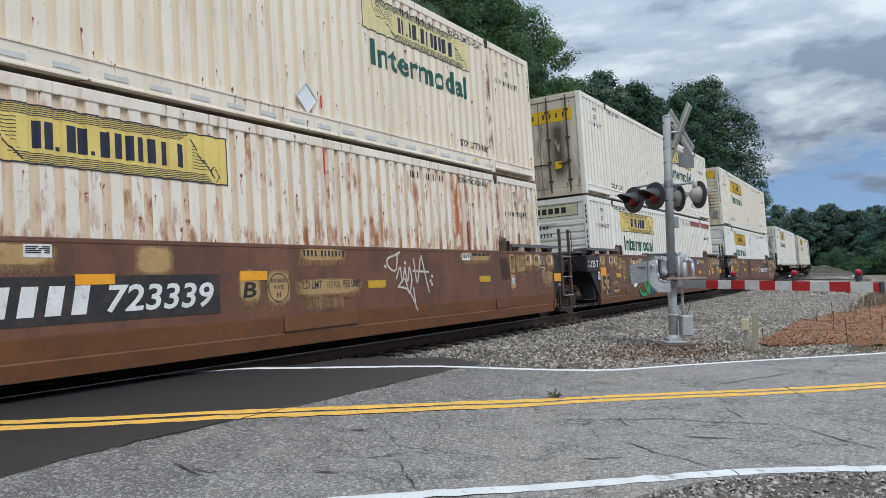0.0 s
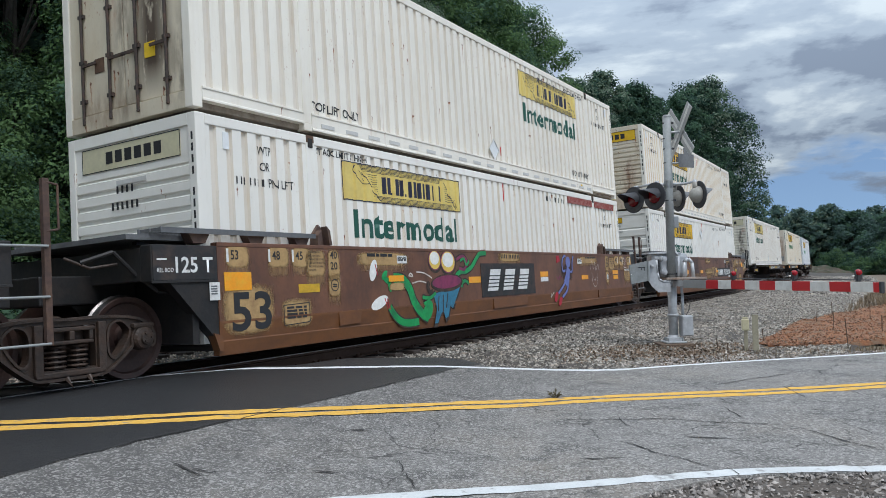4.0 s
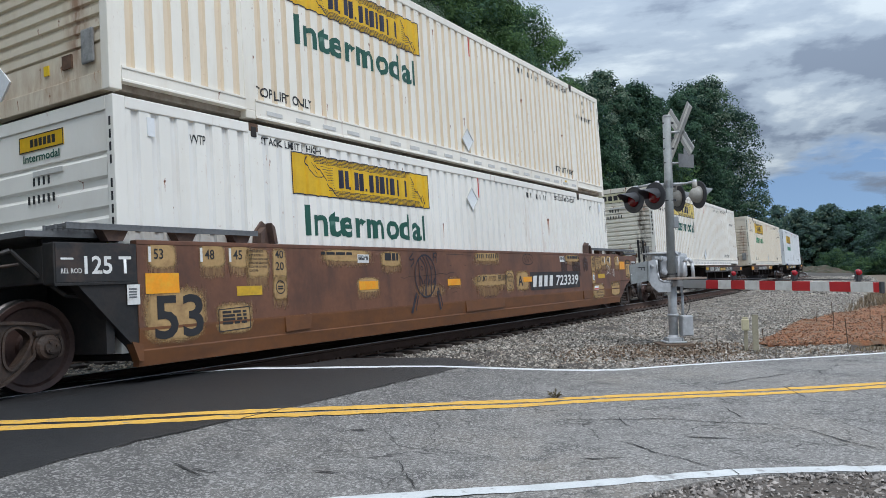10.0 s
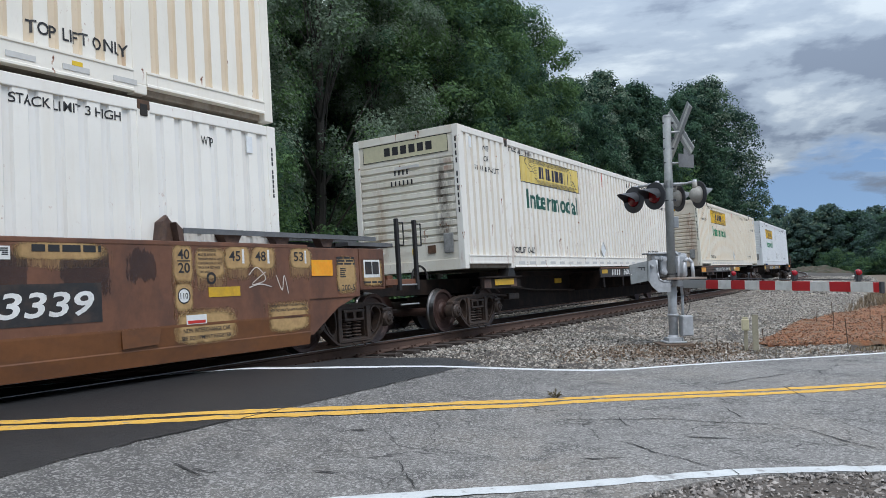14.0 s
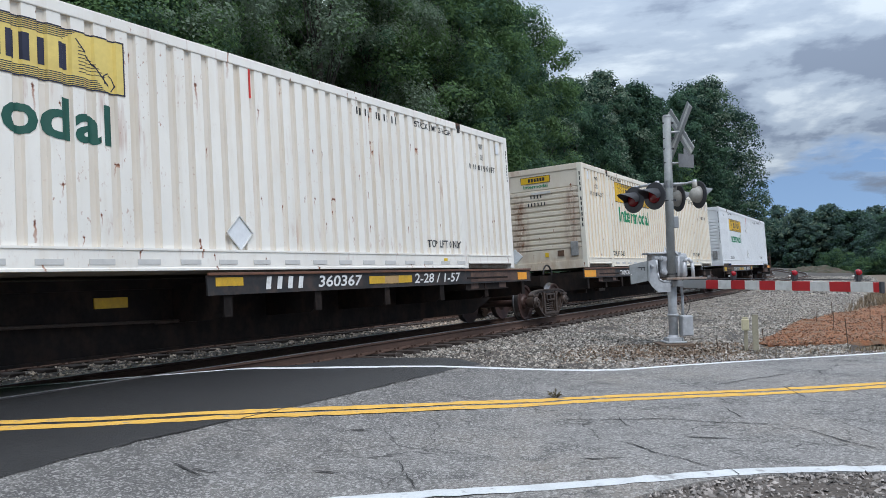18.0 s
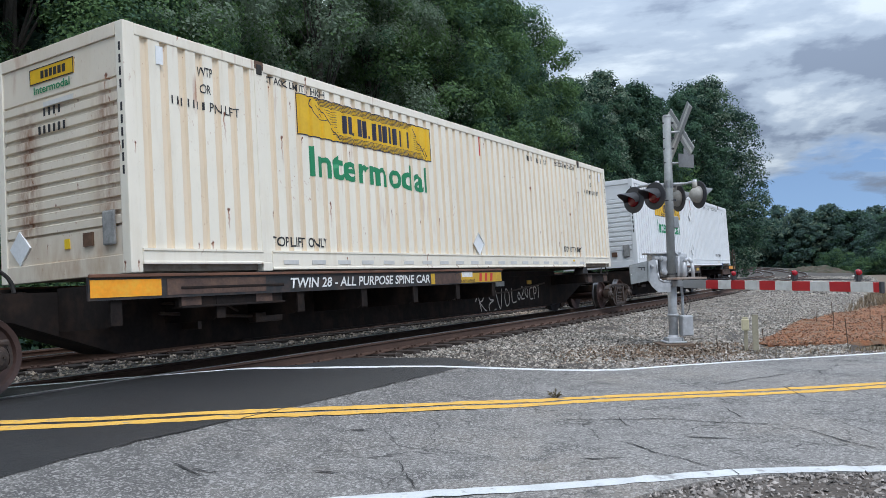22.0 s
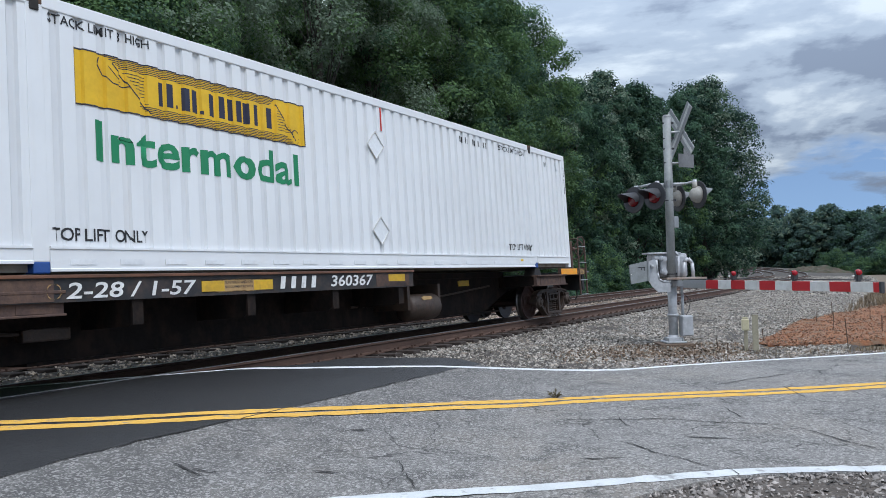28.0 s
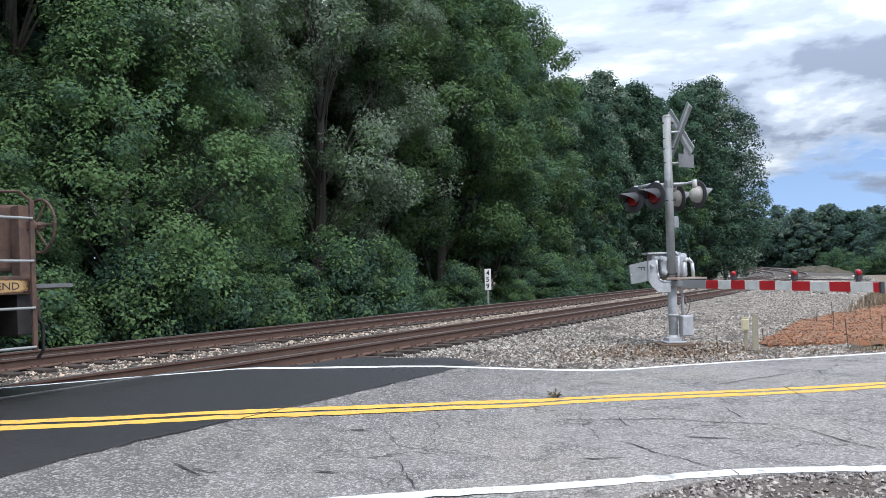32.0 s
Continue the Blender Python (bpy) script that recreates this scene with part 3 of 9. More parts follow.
# ---- containers ----
def paint(name, base, rust, grime, seed, rust_colour=(0.33, 0.105, 0.03), streaks=()):
    """White box paint with vertical grime in the grooves' direction and rust runs; rust and grime run from 0 to 1."""
    m = bpy.data.materials.new(name)
    m.use_nodes = True
    nodes, links = m.node_tree.nodes, m.node_tree.links
    bsdf = nodes["Principled BSDF"]
    co = nodes.new("ShaderNodeTexCoord")

    def tex(scale, sq, detail, off):
        mp = nodes.new("ShaderNodeMapping")
        mp.inputs["Scale"].default_value = sq
        mp.inputs["Location"].default_value = (seed * 3.7 + off, seed * 1.3, seed * 2.1 + off)
        links.new(co.outputs["Object"], mp.inputs["Vector"])
        n = nodes.new("ShaderNodeTexNoise")
        n.inputs["Scale"].default_value = scale
        n.inputs["Detail"].default_value = detail
        n.inputs["Roughness"].default_value = 0.6
        links.new(mp.outputs[0], n.inputs["Vector"])
        return n.outputs["Fac"]

    def ramp(src, lo, hi, top):
        r = nodes.new("ShaderNodeMapRange")
        r.inputs["From Min"].default_value, r.inputs["From Max"].default_value, r.inputs["To Max"].default_value = lo, hi, top
        links.new(src, r.inputs["Value"])
        return r.outputs[0]

    def mixed(a, colour, fac):
        x = nodes.new("ShaderNodeMix")
        x.data_type = "RGBA"
        if isinstance(a, tuple):
            x.inputs["A"].default_value = (*a, 1)
        else:
            links.new(a, x.inputs["A"])
        x.inputs["B"].default_value = (*colour, 1)
        links.new(fac, x.inputs["Factor"])
        return x.outputs["Result"]

    def times(a, b):
        x = nodes.new("ShaderNodeMath")
        x.operation = "MULTIPLY"
        links.new(a, x.inputs[0])
        links.new(b, x.inputs[1])
        return x.outputs[0]

    c = mixed(base, tuple(v * 0.91 for v in base), ramp(tex(0.5, (1, 1, 1), 5, 0), 0.4, 0.65, 1))
    c = mixed(c, (0.50, 0.38, 0.22), ramp(tex(2.2, (2.2, 1, 0.25), 5, 3), 0.5, 0.8, grime * 0.8))
    # fine soiling
    c = mixed(c, (0.33, 0.29, 0.24), ramp(tex(30, (1, 1, 0.4), 4, 9), 0.58, 0.9, grime * 0.5))
    if rust:
        blot = ramp(tex(0.45, (1, 1, 0.9), 4, 5), 0.56 - 0.10 * rust, 0.66, 1)
        runs = ramp(tex(2.4, (3.6, 1, 0.30), 8, 7), 0.60 - 0.08 * rust, 0.72 - 0.08 * rust, 0.85)
        c = mixed(c, (0.55, 0.34, 0.18), times(ramp(tex(1.6, (2.5, 1, 0.5), 6, 2), 0.48, 0.75, 0.5 * rust), blot))
        c = mixed(c, rust_colour, times(runs, blot))
        freckle = ramp(tex(24, (1, 1, 0.55), 6, 21), 0.635 - 0.03 * rust, 0.70 - 0.03 * rust, 0.85)
        c = mixed(c, rust_colour, times(freckle, ramp(tex(0.9, (1, 1, 0.7), 4, 15), 0.52 - 0.08 * rust, 0.68, 1)))
        # chips in the paint, each with a run of rust below it
        sep = nodes.new("ShaderNodeSeparateXYZ")
        links.new(co.outputs["Object"], sep.inputs[0])

        def calc(op, a, b):
            k = nodes.new("ShaderNodeMath")
            k.operation = op
            for n_, v in enumerate((a, b)):
                if isinstance(v, (int, float)):
                    k.inputs[n_].default_value = v
                else:
                    links.new(v, k.inputs[n_])
            return k.outputs[0]

        wob = calc("MULTIPLY", calc("SUBTRACT", tex(9, (1, 1, 1), 3, 11), 0.5), 0.09)
        u = calc("ADD", calc("ADD", sep.outputs["X"], sep.outputs["Y"]), wob)
        for size, wide, long_, odds in ((1.9, 0.018, 0.34, 0.50), (4.5, 0.011, 0.12, 0.30)):
            put = nodes.new("ShaderNodeCombineXYZ")
            links.new(calc("ADD", calc("MULTIPLY", u, size), seed * 7.1), put.inputs[0])
            links.new(calc("ADD", calc("MULTIPLY", calc("ADD", sep.outputs["Z"], wob), size * 0.8), seed * 3.3), put.inputs[1])
            vo = nodes.new("ShaderNodeTexVoronoi")
            vo.voronoi_dimensions = "2D"
            vo.inputs["Scale"].default_value = 1.0
            links.new(put.outputs[0], vo.inputs["Vector"])
            d = nodes.new("ShaderNodeVectorMath")
            d.operation = "SUBTRACT"
            links.new(put.outputs[0], d.inputs[0])
            links.new(vo.outputs["Position"], d.inputs[1])
            ds = nodes.new("ShaderNodeSeparateXYZ")
            links.new(d.outputs[0], ds.inputs[0])
            dsc = nodes.new("ShaderNodeSeparateXYZ")
            links.new(vo.outputs["Color"], dsc.inputs[0])
            on = calc("LESS_THAN", dsc.outputs[0], odds * rust)
            side = ramp(calc("ABSOLUTE", ds.outputs[0], 0), wide * size, wide * size * 0.35, 1)
            fall = times(ramp(ds.outputs[1], -long_ * size, 0, 1), ramp(ds.outputs[1], 0.03 * size, 0.0, 1))
            c = mixed(c, rust_colour, calc("MULTIPLY", times(times(side, fall), on), 0.9))
            chip = ramp(vo.outputs["Distance"], wide * size * 1.5, wide * size * 0.7, 0.95)
            c = mixed(c, (0.15, 0.05, 0.02), times(chip, on))
    # broad runs of soot or rust: (axis, place, half width, from height, to height, colour, strength)
    for axis, at, half, lo, hi, colour, power, *thin in streaks:
        sp = nodes.new("ShaderNodeSeparateXYZ")
        links.new(co.outputs["Object"], sp.inputs[0])
        off = nodes.new("ShaderNodeMath")
        off.operation = "SUBTRACT"
        links.new(sp.outputs[axis], off.inputs[0])
        off.inputs[1].default_value = at
        ab = nodes.new("ShaderNodeMath")
        ab.operation = "ABSOLUTE"
        links.new(off.outputs[0], ab.inputs[0])
        across = ramp(ab.outputs[0], half, half * 0.15, 1)
        span = times(ramp(sp.outputs["Z"], lo - 0.25, lo + 0.2, 1), ramp(sp.outputs["Z"], hi + 0.2, hi - 0.3, 1))
        cut = thin[0] if thin else 0.36
        patch_ = ramp(tex(3.2, (2.5, 2.5, 0.8), 7, 13 + at), cut, cut + (0.12 if thin else 0.26), power)
        c = mixed(c, colour, times(times(across, span), patch_))
    links.new(c, bsdf.inputs["Base Color"])
    bsdf.inputs["Roughness"].default_value = 0.5
    bsdf.inputs["Specular IOR Level"].default_value = 0.35
    b = nodes.new("ShaderNodeBump")
    b.inputs["Strength"].default_value = 0.12
    b.inputs["Distance"].default_value = 0.02
    links.new(tex(3.5, (1, 1, 1), 4, 4), b.inputs["Height"])
    links.new(b.outputs[0], bsdf.inputs["Normal"])
    return m


M_LOGO = {}
for key, c in (("bright", (0.72, 0.44, 0.012)), ("pale", (0.72, 0.56, 0.16)), ("faded", (0.70, 0.62, 0.32))):
    M_LOGO[key] = material("yellow_film_" + key, c, 0.5, vary=0.08, scale=2, fine=20, bump=0.03, second=(c[0] * 0.8, c[1] * 0.75, c[2] * 0.8), amount=0.5)
M_GREEN = material("green_letters", (0.012, 0.21, 0.085), 0.5, vary=0.08, scale=3, fine=20, bump=0)
M_DKGREEN = material("dark_green_letters", (0.012, 0.085, 0.06), 0.5, vary=0.1, scale=3, fine=20, bump=0)
M_INK = material("black_letters", (0.02, 0.02, 0.022), 0.6, vary=0.2, scale=3, fine=20, bump=0)
M_NAVY = material("navy_shapes", (0.018, 0.02, 0.045), 0.5, vary=0.2, scale=3, fine=20, bump=0)
M_STRIP = material("grey_reflective_tape", (0.58, 0.57, 0.54), 0.4, vary=0.1, scale=3, fine=20, bump=0)
M_PLACARD = material("aluminium_placard", (0.74, 0.76, 0.77), 0.5, metal=0.0, vary=0.1, scale=3, fine=20, bump=0)
M_DARKGAP = material("dark_underside", (0.03, 0.028, 0.026), 0.9, vary=0.3, scale=3, fine=20, bump=0.1)
M_RODS = material("dark_lock_rod", (0.045, 0.035, 0.03), 0.7, vary=0.3, scale=5, fine=20, bump=0.1, second=(0.14, 0.07, 0.04), amount=0.5)
M_UNDER = material("soiled_underframe_paint", (0.34, 0.29, 0.235), 0.8, vary=0.2, scale=3, fine=20, bump=0.1, second=(0.16, 0.11, 0.075), amount=0.6)
M_SIGNGREY = material("grey_box_paint", (0.30, 0.30, 0.29), 0.6, vary=0.2, scale=6, fine=30, bump=0.05, second=(0.10, 0.10, 0.10), amount=0.6)
M_REDTAG = material("red_mark", (0.55, 0.03, 0.02), 0.5, vary=0.1, scale=3, fine=20, bump=0)
M_BLUE = material("blue_casting_paint", (0.02, 0.07, 0.25), 0.5, vary=0.15, scale=3, fine=20, bump=0)
M_YTAG = material("yellow_tag", (0.75, 0.5, 0.02), 0.5, vary=0.1, scale=3, fine=20, bump=0)
M_SOOT = material("rust_soot", (0.11, 0.06, 0.035), 0.8, vary=0.4, scale=3, fine=12, bump=0.2)

HALF, WIDE, TALL = 8.19, 1.295, 2.90
PITCH = 0.2715


def ribbed_side(x0, x1, z0, z1, y, depth=0.032, pitch=PITCH):
    """Vertical corrugation: broad flats with narrow grooves, as one bent sheet with thickness."""
    n = max(1, round((x1 - x0) / pitch))
    p = (x1 - x0) / n
    prof = [(x0, 0.0)]
    for i in range(n):
        a = x0 + i * p
        prof += [(a + p * 0.28, 0.0), (a + p * 0.36, 1.0), (a + p * 0.62, 1.0), (a + p * 0.70, 0.0)]
    prof.append((x1, 0.0))
    s = 1 if y < 0 else -1
    bm = bmesh.new()
    lo = [bm.verts.new((x, y + s * depth * d, z0)) for x, d in prof]
    hi = [bm.verts.new((x, y + s * depth * d, z1)) for x, d in prof]
    for i in range(len(prof) - 1):
        f = bm.faces.new((lo[i], lo[i + 1], hi[i + 1], hi[i]))
        # second slot: groove floors and slopes, for grime and painted recess shade
        if prof[i][1] + prof[i + 1][1] > 0.9:
            f.material_index = 1
    inner = y + s * 0.075
    box(bm, x0, x1, min(inner, inner + s * 0.01), max(inner, inner + s * 0.01), z0, z1)
    return bm


def slats_end(x, sgn, z0, z1, w, rows, depth=0.035):
    """Horizontal ribs across an end wall."""
    bm = bmesh.new()
    p = (z1 - z0) / rows
    prof = [(z0, 0.0)]
    for i in range(rows):
        a = z0 + i * p
        prof += [(a + 0.12 * p, 0.0), (a + 0.2 * p, 1.0), (a + 0.78 * p, 1.0), (a + 0.9 * p, 0.0)]
    prof.append((z1, 0.0))
    a = [bm.verts.new((x + sgn * depth * d, -w, z)) for z, d in prof]
    b = [bm.verts.new((x + sgn * depth * d, w, z)) for z, d in prof]
    for i in range(len(prof) - 1):
        bm.faces.new((a[i], b[i], b[i + 1], a[i + 1]))
    box(bm, min(x - sgn * 0.03, x - sgn * 0.02), max(x - sgn * 0.03, x - sgn * 0.02), -w, w, z0, z1)
    return bm


SHARED = {}


def rail_bar(x0, x1, sy, z0, z1):
    """A bottom rail: one rolled section with a lip above and below."""
    w, l = WIDE + 0.004, 0.012
    bm = bmesh.new()
    prism(bm, [(sy * p, q) for p, q in ((w + l, z1), (w + l, z1 - 0.025), (w, z1 - 0.035), (w, z0 + 0.035), (w + l, z0 + 0.025), (w + l, z0), (w - 0.1, z0), (w - 0.1, z1))], "x", x0, x1)
    return bm




P40 = 6.03        # the posts where a box is lifted
POST = 0.16
RIBBED = ((-HALF + POST, -P40 - 0.09), (-P40 + 0.09, P40 - 0.09), (P40 + 0.09, HALF - POST))


def rib_depth(x):
    """How far the corrugated side lies back at x."""
    for a, b in RIBBED:
        if a <= x <= b:
            w = (b - a) / max(1, round((b - a) / PITCH))
            return 0.032 * float(np.interp(((x - a) / w) % 1.0, (0, 0.28, 0.36, 0.62, 0.70, 1), (0, 0, 1, 1, 0, 0)))
    return 0.0


def conform(bm, dx=0.0):
    """Bend paint or lettering into the corrugation it is sprayed on."""
    xs = [v.co.x + dx for v in bm.verts]
    lo, hi = min(xs), max(xs)
    for a, b in RIBBED:
        w = (b - a) / max(1, round((b - a) / PITCH))
        k = 0
        while a + k * w < b:
            for f in (0.28, 0.36, 0.62, 0.70):
                x = a + (k + f) * w
                if lo < x < hi:
                    bmesh.ops.bisect_plane(bm, geom=bm.verts[:] + bm.edges[:] + bm.faces[:], plane_co=(x - dx, 0, 0), plane_no=(1, 0, 0))
            k += 1
    for v in bm.verts:
        v.co.y += rib_depth(v.co.x + dx)
    return bm


def stencil(ob, text, height, mat, fit, bold, x, z, name="stencil_lettering", label="", spacing=1.0):
    bm = bmesh.new()
    bm.from_mesh(words(text, height, mat, fit=fit, bold=bold, spacing=spacing))
    o = part(name, conform(bm, x), mat, ob, label)
    o.location = (x, -WIDE + 0.007, z)
    return o


def logo_parts(ob, x, z, w, h, film, ink):
    """The yellow maker's panel: film, a dark keyline, a row of plain dark bars for the brand, and the ruled scroll."""
    y = -WIDE + 0.010
    panel = part("logo_panel", conform(boxes((x, x + w, y - 0.003, y, z, z + h))), film, ob, "yellow panel with plain dark bars")

    def inked(name, shapes, label=""):
        bm = bmesh.new()
        for s in shapes:
            prism(bm, [(x + w * u, z + h * v) for u, v in s], "y", y - 0.0055, y - 0.0035)
        return part(name, conform(bm), ink, panel, label)

    def line(a, b, t):
        """A stroke between two points of the panel, t metres wide."""
        d = Vector(((b[0] - a[0]) * w, (b[1] - a[1]) * h)).normalized()
        n = Vector((-d.y / w, d.x / h)) * t / 2
        return [(a[0] + n.x, a[1] + n.y), (a[0] - n.x, a[1] - n.y), (b[0] - n.x, b[1] - n.y), (b[0] + n.x, b[1] + n.y)]

    tx, tz = 0.016 / w, 0.016 / h
    inked("keyline", [[(0, 0), (1, 0), (1, tz), (0, tz)], [(0, 1 - tz), (1, 1 - tz), (1, 1), (0, 1)], [(0, 0), (tx, 0), (tx, 1), (0, 1)], [(1 - tx, 0), (1, 0), (1, 1), (1 - tx, 1)]])
    bars = []
    for f0, f1, lo, hi in ((0.293, 0.315, 0.27, 0.73), (0.325, 0.350, 0.27, 0.73), (0.362, 0.374, 0.27, 0.34), (0.392, 0.420, 0.27, 0.73), (0.430, 0.457, 0.27, 0.73), (0.468, 0.480, 0.27, 0.34), (0.505, 0.531, 0.27, 0.73), (0.549, 0.575, 0.27, 0.73),
                           (0.592, 0.617, 0.27, 0.73), (0.631, 0.656, 0.27, 0.73), (0.672, 0.697, 0.27, 0.73), (0.720, 0.745, 0.27, 0.73), (0.784, 0.812, 0.27, 0.73)):
        bars.append([(f0, lo), (f1, lo), (f1, hi), (f0, hi)])
    tagged(inked("brand_block", bars, "row of plain dark bars"), kind="stuff")
    rules = []
    for i in range(5):
        rules.append(line((0.10 + 0.012 * i, 0.955 - 0.035 * i), (0.835 - 0.008 * i, 0.955 - 0.035 * i), 0.008))
        rules.append(line((0.265 - 0.010 * i, 0.045 + 0.035 * i), (0.93 - 0.006 * i, 0.045 + 0.035 * i), 0.008))
    for i in range(9):                              # shading of the rolled ends
        v = 0.74 - 0.062 * i
        rules.append(line((0.165 + 0.011 * i, v), (0.245, v), 0.007))
        rules.append(line((0.845, v + 0.04), (0.852 + 0.010 * i, v + 0.04), 0.007))
    tagged(inked("rule_line", rules), kind="stuff")
    curl = [(0.085, 0.93), (0.078, 0.80), (0.095, 0.62), (0.125, 0.50), (0.165, 0.47), (0.185, 0.50)]
    curl2 = [(0.955, 0.05), (0.968, 0.16), (0.958, 0.30), (0.94, 0.36), (0.925, 0.30), (0.93, 0.16)]
    strokes = [line(a, b, 0.012) for c in (curl, curl2) for a, b in zip(c[:-1], c[1:])]
    strokes += [line((0.125, 0.86), (0.262, 0.06), 0.014), line((0.11, 0.80), (0.155, 0.55), 0.008), line((0.838, 0.86), (0.945, 0.10), 0.014)]
    tagged(inked("flourish", strokes), kind="stuff")
    return panel


def code_bars(bm, x, z, h, n, y, gap_at=(), w=0.62, vertical=False):
    """A row of plain upright bars in place of a registration number."""
    k = 0
    for i in range(n):
        if i in gap_at:
            k += 0.7
        p = (i + k) * h * 0.95
        if vertical:
            box(bm, x, x + h * w, y - 0.003, y, z - p - h * 0.75, z - p)
        else:
            box(bm, x + p, x + p + h * w * 0.75, y - 0.003, y, z, z + h)


def placard(ob, x, z, r, y):
    t = 0.014
    bm = bmesh.new()
    prism(bm, [(x, z - r), (x + r, z), (x, z + r), (x - r, z)], "y", y - 0.006, y)
    p = part("placard_holder", bm, M_PLACARD, ob, "diamond-shaped metal placard holder")
    bm = bmesh.new()
    for a, b in (((0, -1), (1, 0)), ((1, 0), (0, 1)), ((0, 1), (-1, 0)), ((-1, 0), (0, -1))):
        pa, pb = Vector((x + r * a[0], z + r * a[1])), Vector((x + r * b[0], z + r * b[1]))
        d = (pb - pa).normalized() * 0.5
        nrm = Vector((-d.y, d.x)) * t
        prism(bm, [tuple(pa + nrm), tuple(pa - nrm), tuple(pb - nrm), tuple(pb + nrm)], "y", y - 0.02, y - 0.006)
    part("rim", bm, M_STRIP, p)


def container(s, z, mat, label, logo, logo_x, word=None, word_dy=0.0, end="front", end_mat=None, end_logo=None, end_ribs=9, chord=7.3, red_top=0.0, film="bright", ink=None, mat_low=None, top_left=True, group="containers", blue=False, placards=((0.05, 0.50),), stack="STACK LIMIT 3 HIGH", plain=False, logo_z=2.0, logo_dx=0.0, doors=False, groove=None):
    ink = ink or M_NAVY
    ob = thing("shipping_container", label, "container", group)
    y = -WIDE
    post, zb, zt = POST, 0.28, TALL - 0.14
    end_mat = end_mat or mat
    def shared(key, name, build, m, label="", smooth_it=False):
        k = (key, m.name) if not isinstance(m, list) else (key, m[0].name, m[1].name)
        if k not in SHARED:
            SHARED[k] = finish(name, build(), m, smooth_it)
        return part(name, SHARED[k], m, ob, label)
    # corrugated panels between the posts, on both long sides
    for yy, tag in ((-WIDE + 0.012, "n"), (WIDE - 0.012, "f")):
        shared("mid" + tag, "side_panel", lambda yy=yy: ribbed_side(-P40 + 0.09, P40 - 0.09, zb, zt, yy), [mat, groove or mat])
        shared("l" + tag, "side_panel", lambda yy=yy: ribbed_side(-HALF + post, -P40 - 0.09, zb, zt, yy), [mat, groove or mat])
        shared("r" + tag, "side_panel", lambda yy=yy: ribbed_side(P40 + 0.09, HALF - post, zb, zt, yy), [mat, groove or mat])
    for sx in (-1, 1):
        for sy in (-1, 1):
            shared(("post", sx, sy), "corner_post", lambda sx=sx, sy=sy: boxes((min(sx * HALF, sx * (HALF - post)), max(sx * HALF, sx * (HALF - post)), min(sy * WIDE, sy * (WIDE - 0.14)), max(sy * WIDE, sy * (WIDE - 0.14)), 0.0, TALL), bevel=0.012), mat)
            shared(("p40", sx, sy), "lift_post", lambda sx=sx, sy=sy: boxes((sx * P40 - 0.09, sx * P40 + 0.09, min(sy * (WIDE - 0.002), sy * (WIDE - 0.12)), max(sy * (WIDE - 0.002), sy * (WIDE - 0.12)), 0.12, TALL - 0.12), bevel=0.008), mat)
            cm = M_BLUE if (blue and sy < 0) else M_SOOT
            for zc, w in ((0.0, "low"), (TALL - 0.12, "top")):
                cmat = (M_BLUE if blue and w == "low" and sy < 0 else M_SOOT if w == "top" else mat)
                shared(("cast", sx, sy, w), "corner_casting", lambda sx=sx, sy=sy, zc=zc: boxes((sx * P40 - 0.09, sx * P40 + 0.09, min(sy * (WIDE + 0.004), sy * (WIDE - 0.14)), max(sy * (WIDE + 0.004), sy * (WIDE - 0.14)), zc, zc + 0.12), bevel=0.015), cmat)
                if w == "top":
                    shared(("lug", sx, sy), "lift_lug", lambda sx=sx, sy=sy: boxes((sx * P40 - 0.05, sx * P40 + 0.05, min(sy * (WIDE + 0.012), sy * (WIDE - 0.05)), max(sy * (WIDE + 0.012), sy * (WIDE - 0.05)), TALL - 0.19, TALL - 0.05), bevel=0.01), M_DARKGAP)
    for sy in (-1, 1):
        a, b = sorted((sy * WIDE, sy * (WIDE - 0.10)))
        shared(("toprail", sy), "top_rail", lambda a=a, b=b: boxes((-HALF + post, HALF - post, a, b, zt, TALL - 0.004), bevel=0.012), mat)
        shared(("lowrail", sy), "bottom_rail", lambda a=a, b=b: rail_bar(-P40 + 0.09, P40 - 0.09, sy, 0.02, zb), mat)
        for q in (-1, 1):
            x0, x1 = sorted((q * (P40 + 0.09), q * (HALF - post)))
            shared(("endrail", sy, q), "bottom_rail", lambda a=a, b=b, x0=x0, x1=x1: rail_bar(x0, x1, sy, 0.10, zb), mat)
    shared("roof", "roof", lambda: boxes((-HALF + 0.05, HALF - 0.05, -WIDE + 0.1, WIDE - 0.1, TALL - 0.06, TALL - 0.012)), mat)
    shared("floor", "floor", lambda: boxes((-HALF + 0.05, HALF - 0.05, -WIDE + 0.1, WIDE - 0.1, 0.02, 0.16)), M_UNDER)
    # ends
    for sx in (-1, 1):
        x = sx * (HALF - 0.045)
        xa, xb = sorted((sx * HALF, sx * (HALF - 0.12)))
        shared(("head", sx), "end_header", lambda xa=xa, xb=xb: boxes((xa, xb, -WIDE + 0.14, WIDE - 0.14, TALL - 0.16, TALL), bevel=0.01), end_mat)
        shared(("sill", sx), "end_sill", lambda xa=xa, xb=xb: boxes((xa, xb, -WIDE + 0.14, WIDE - 0.14, 0.0, 0.22), bevel=0.01), end_mat)
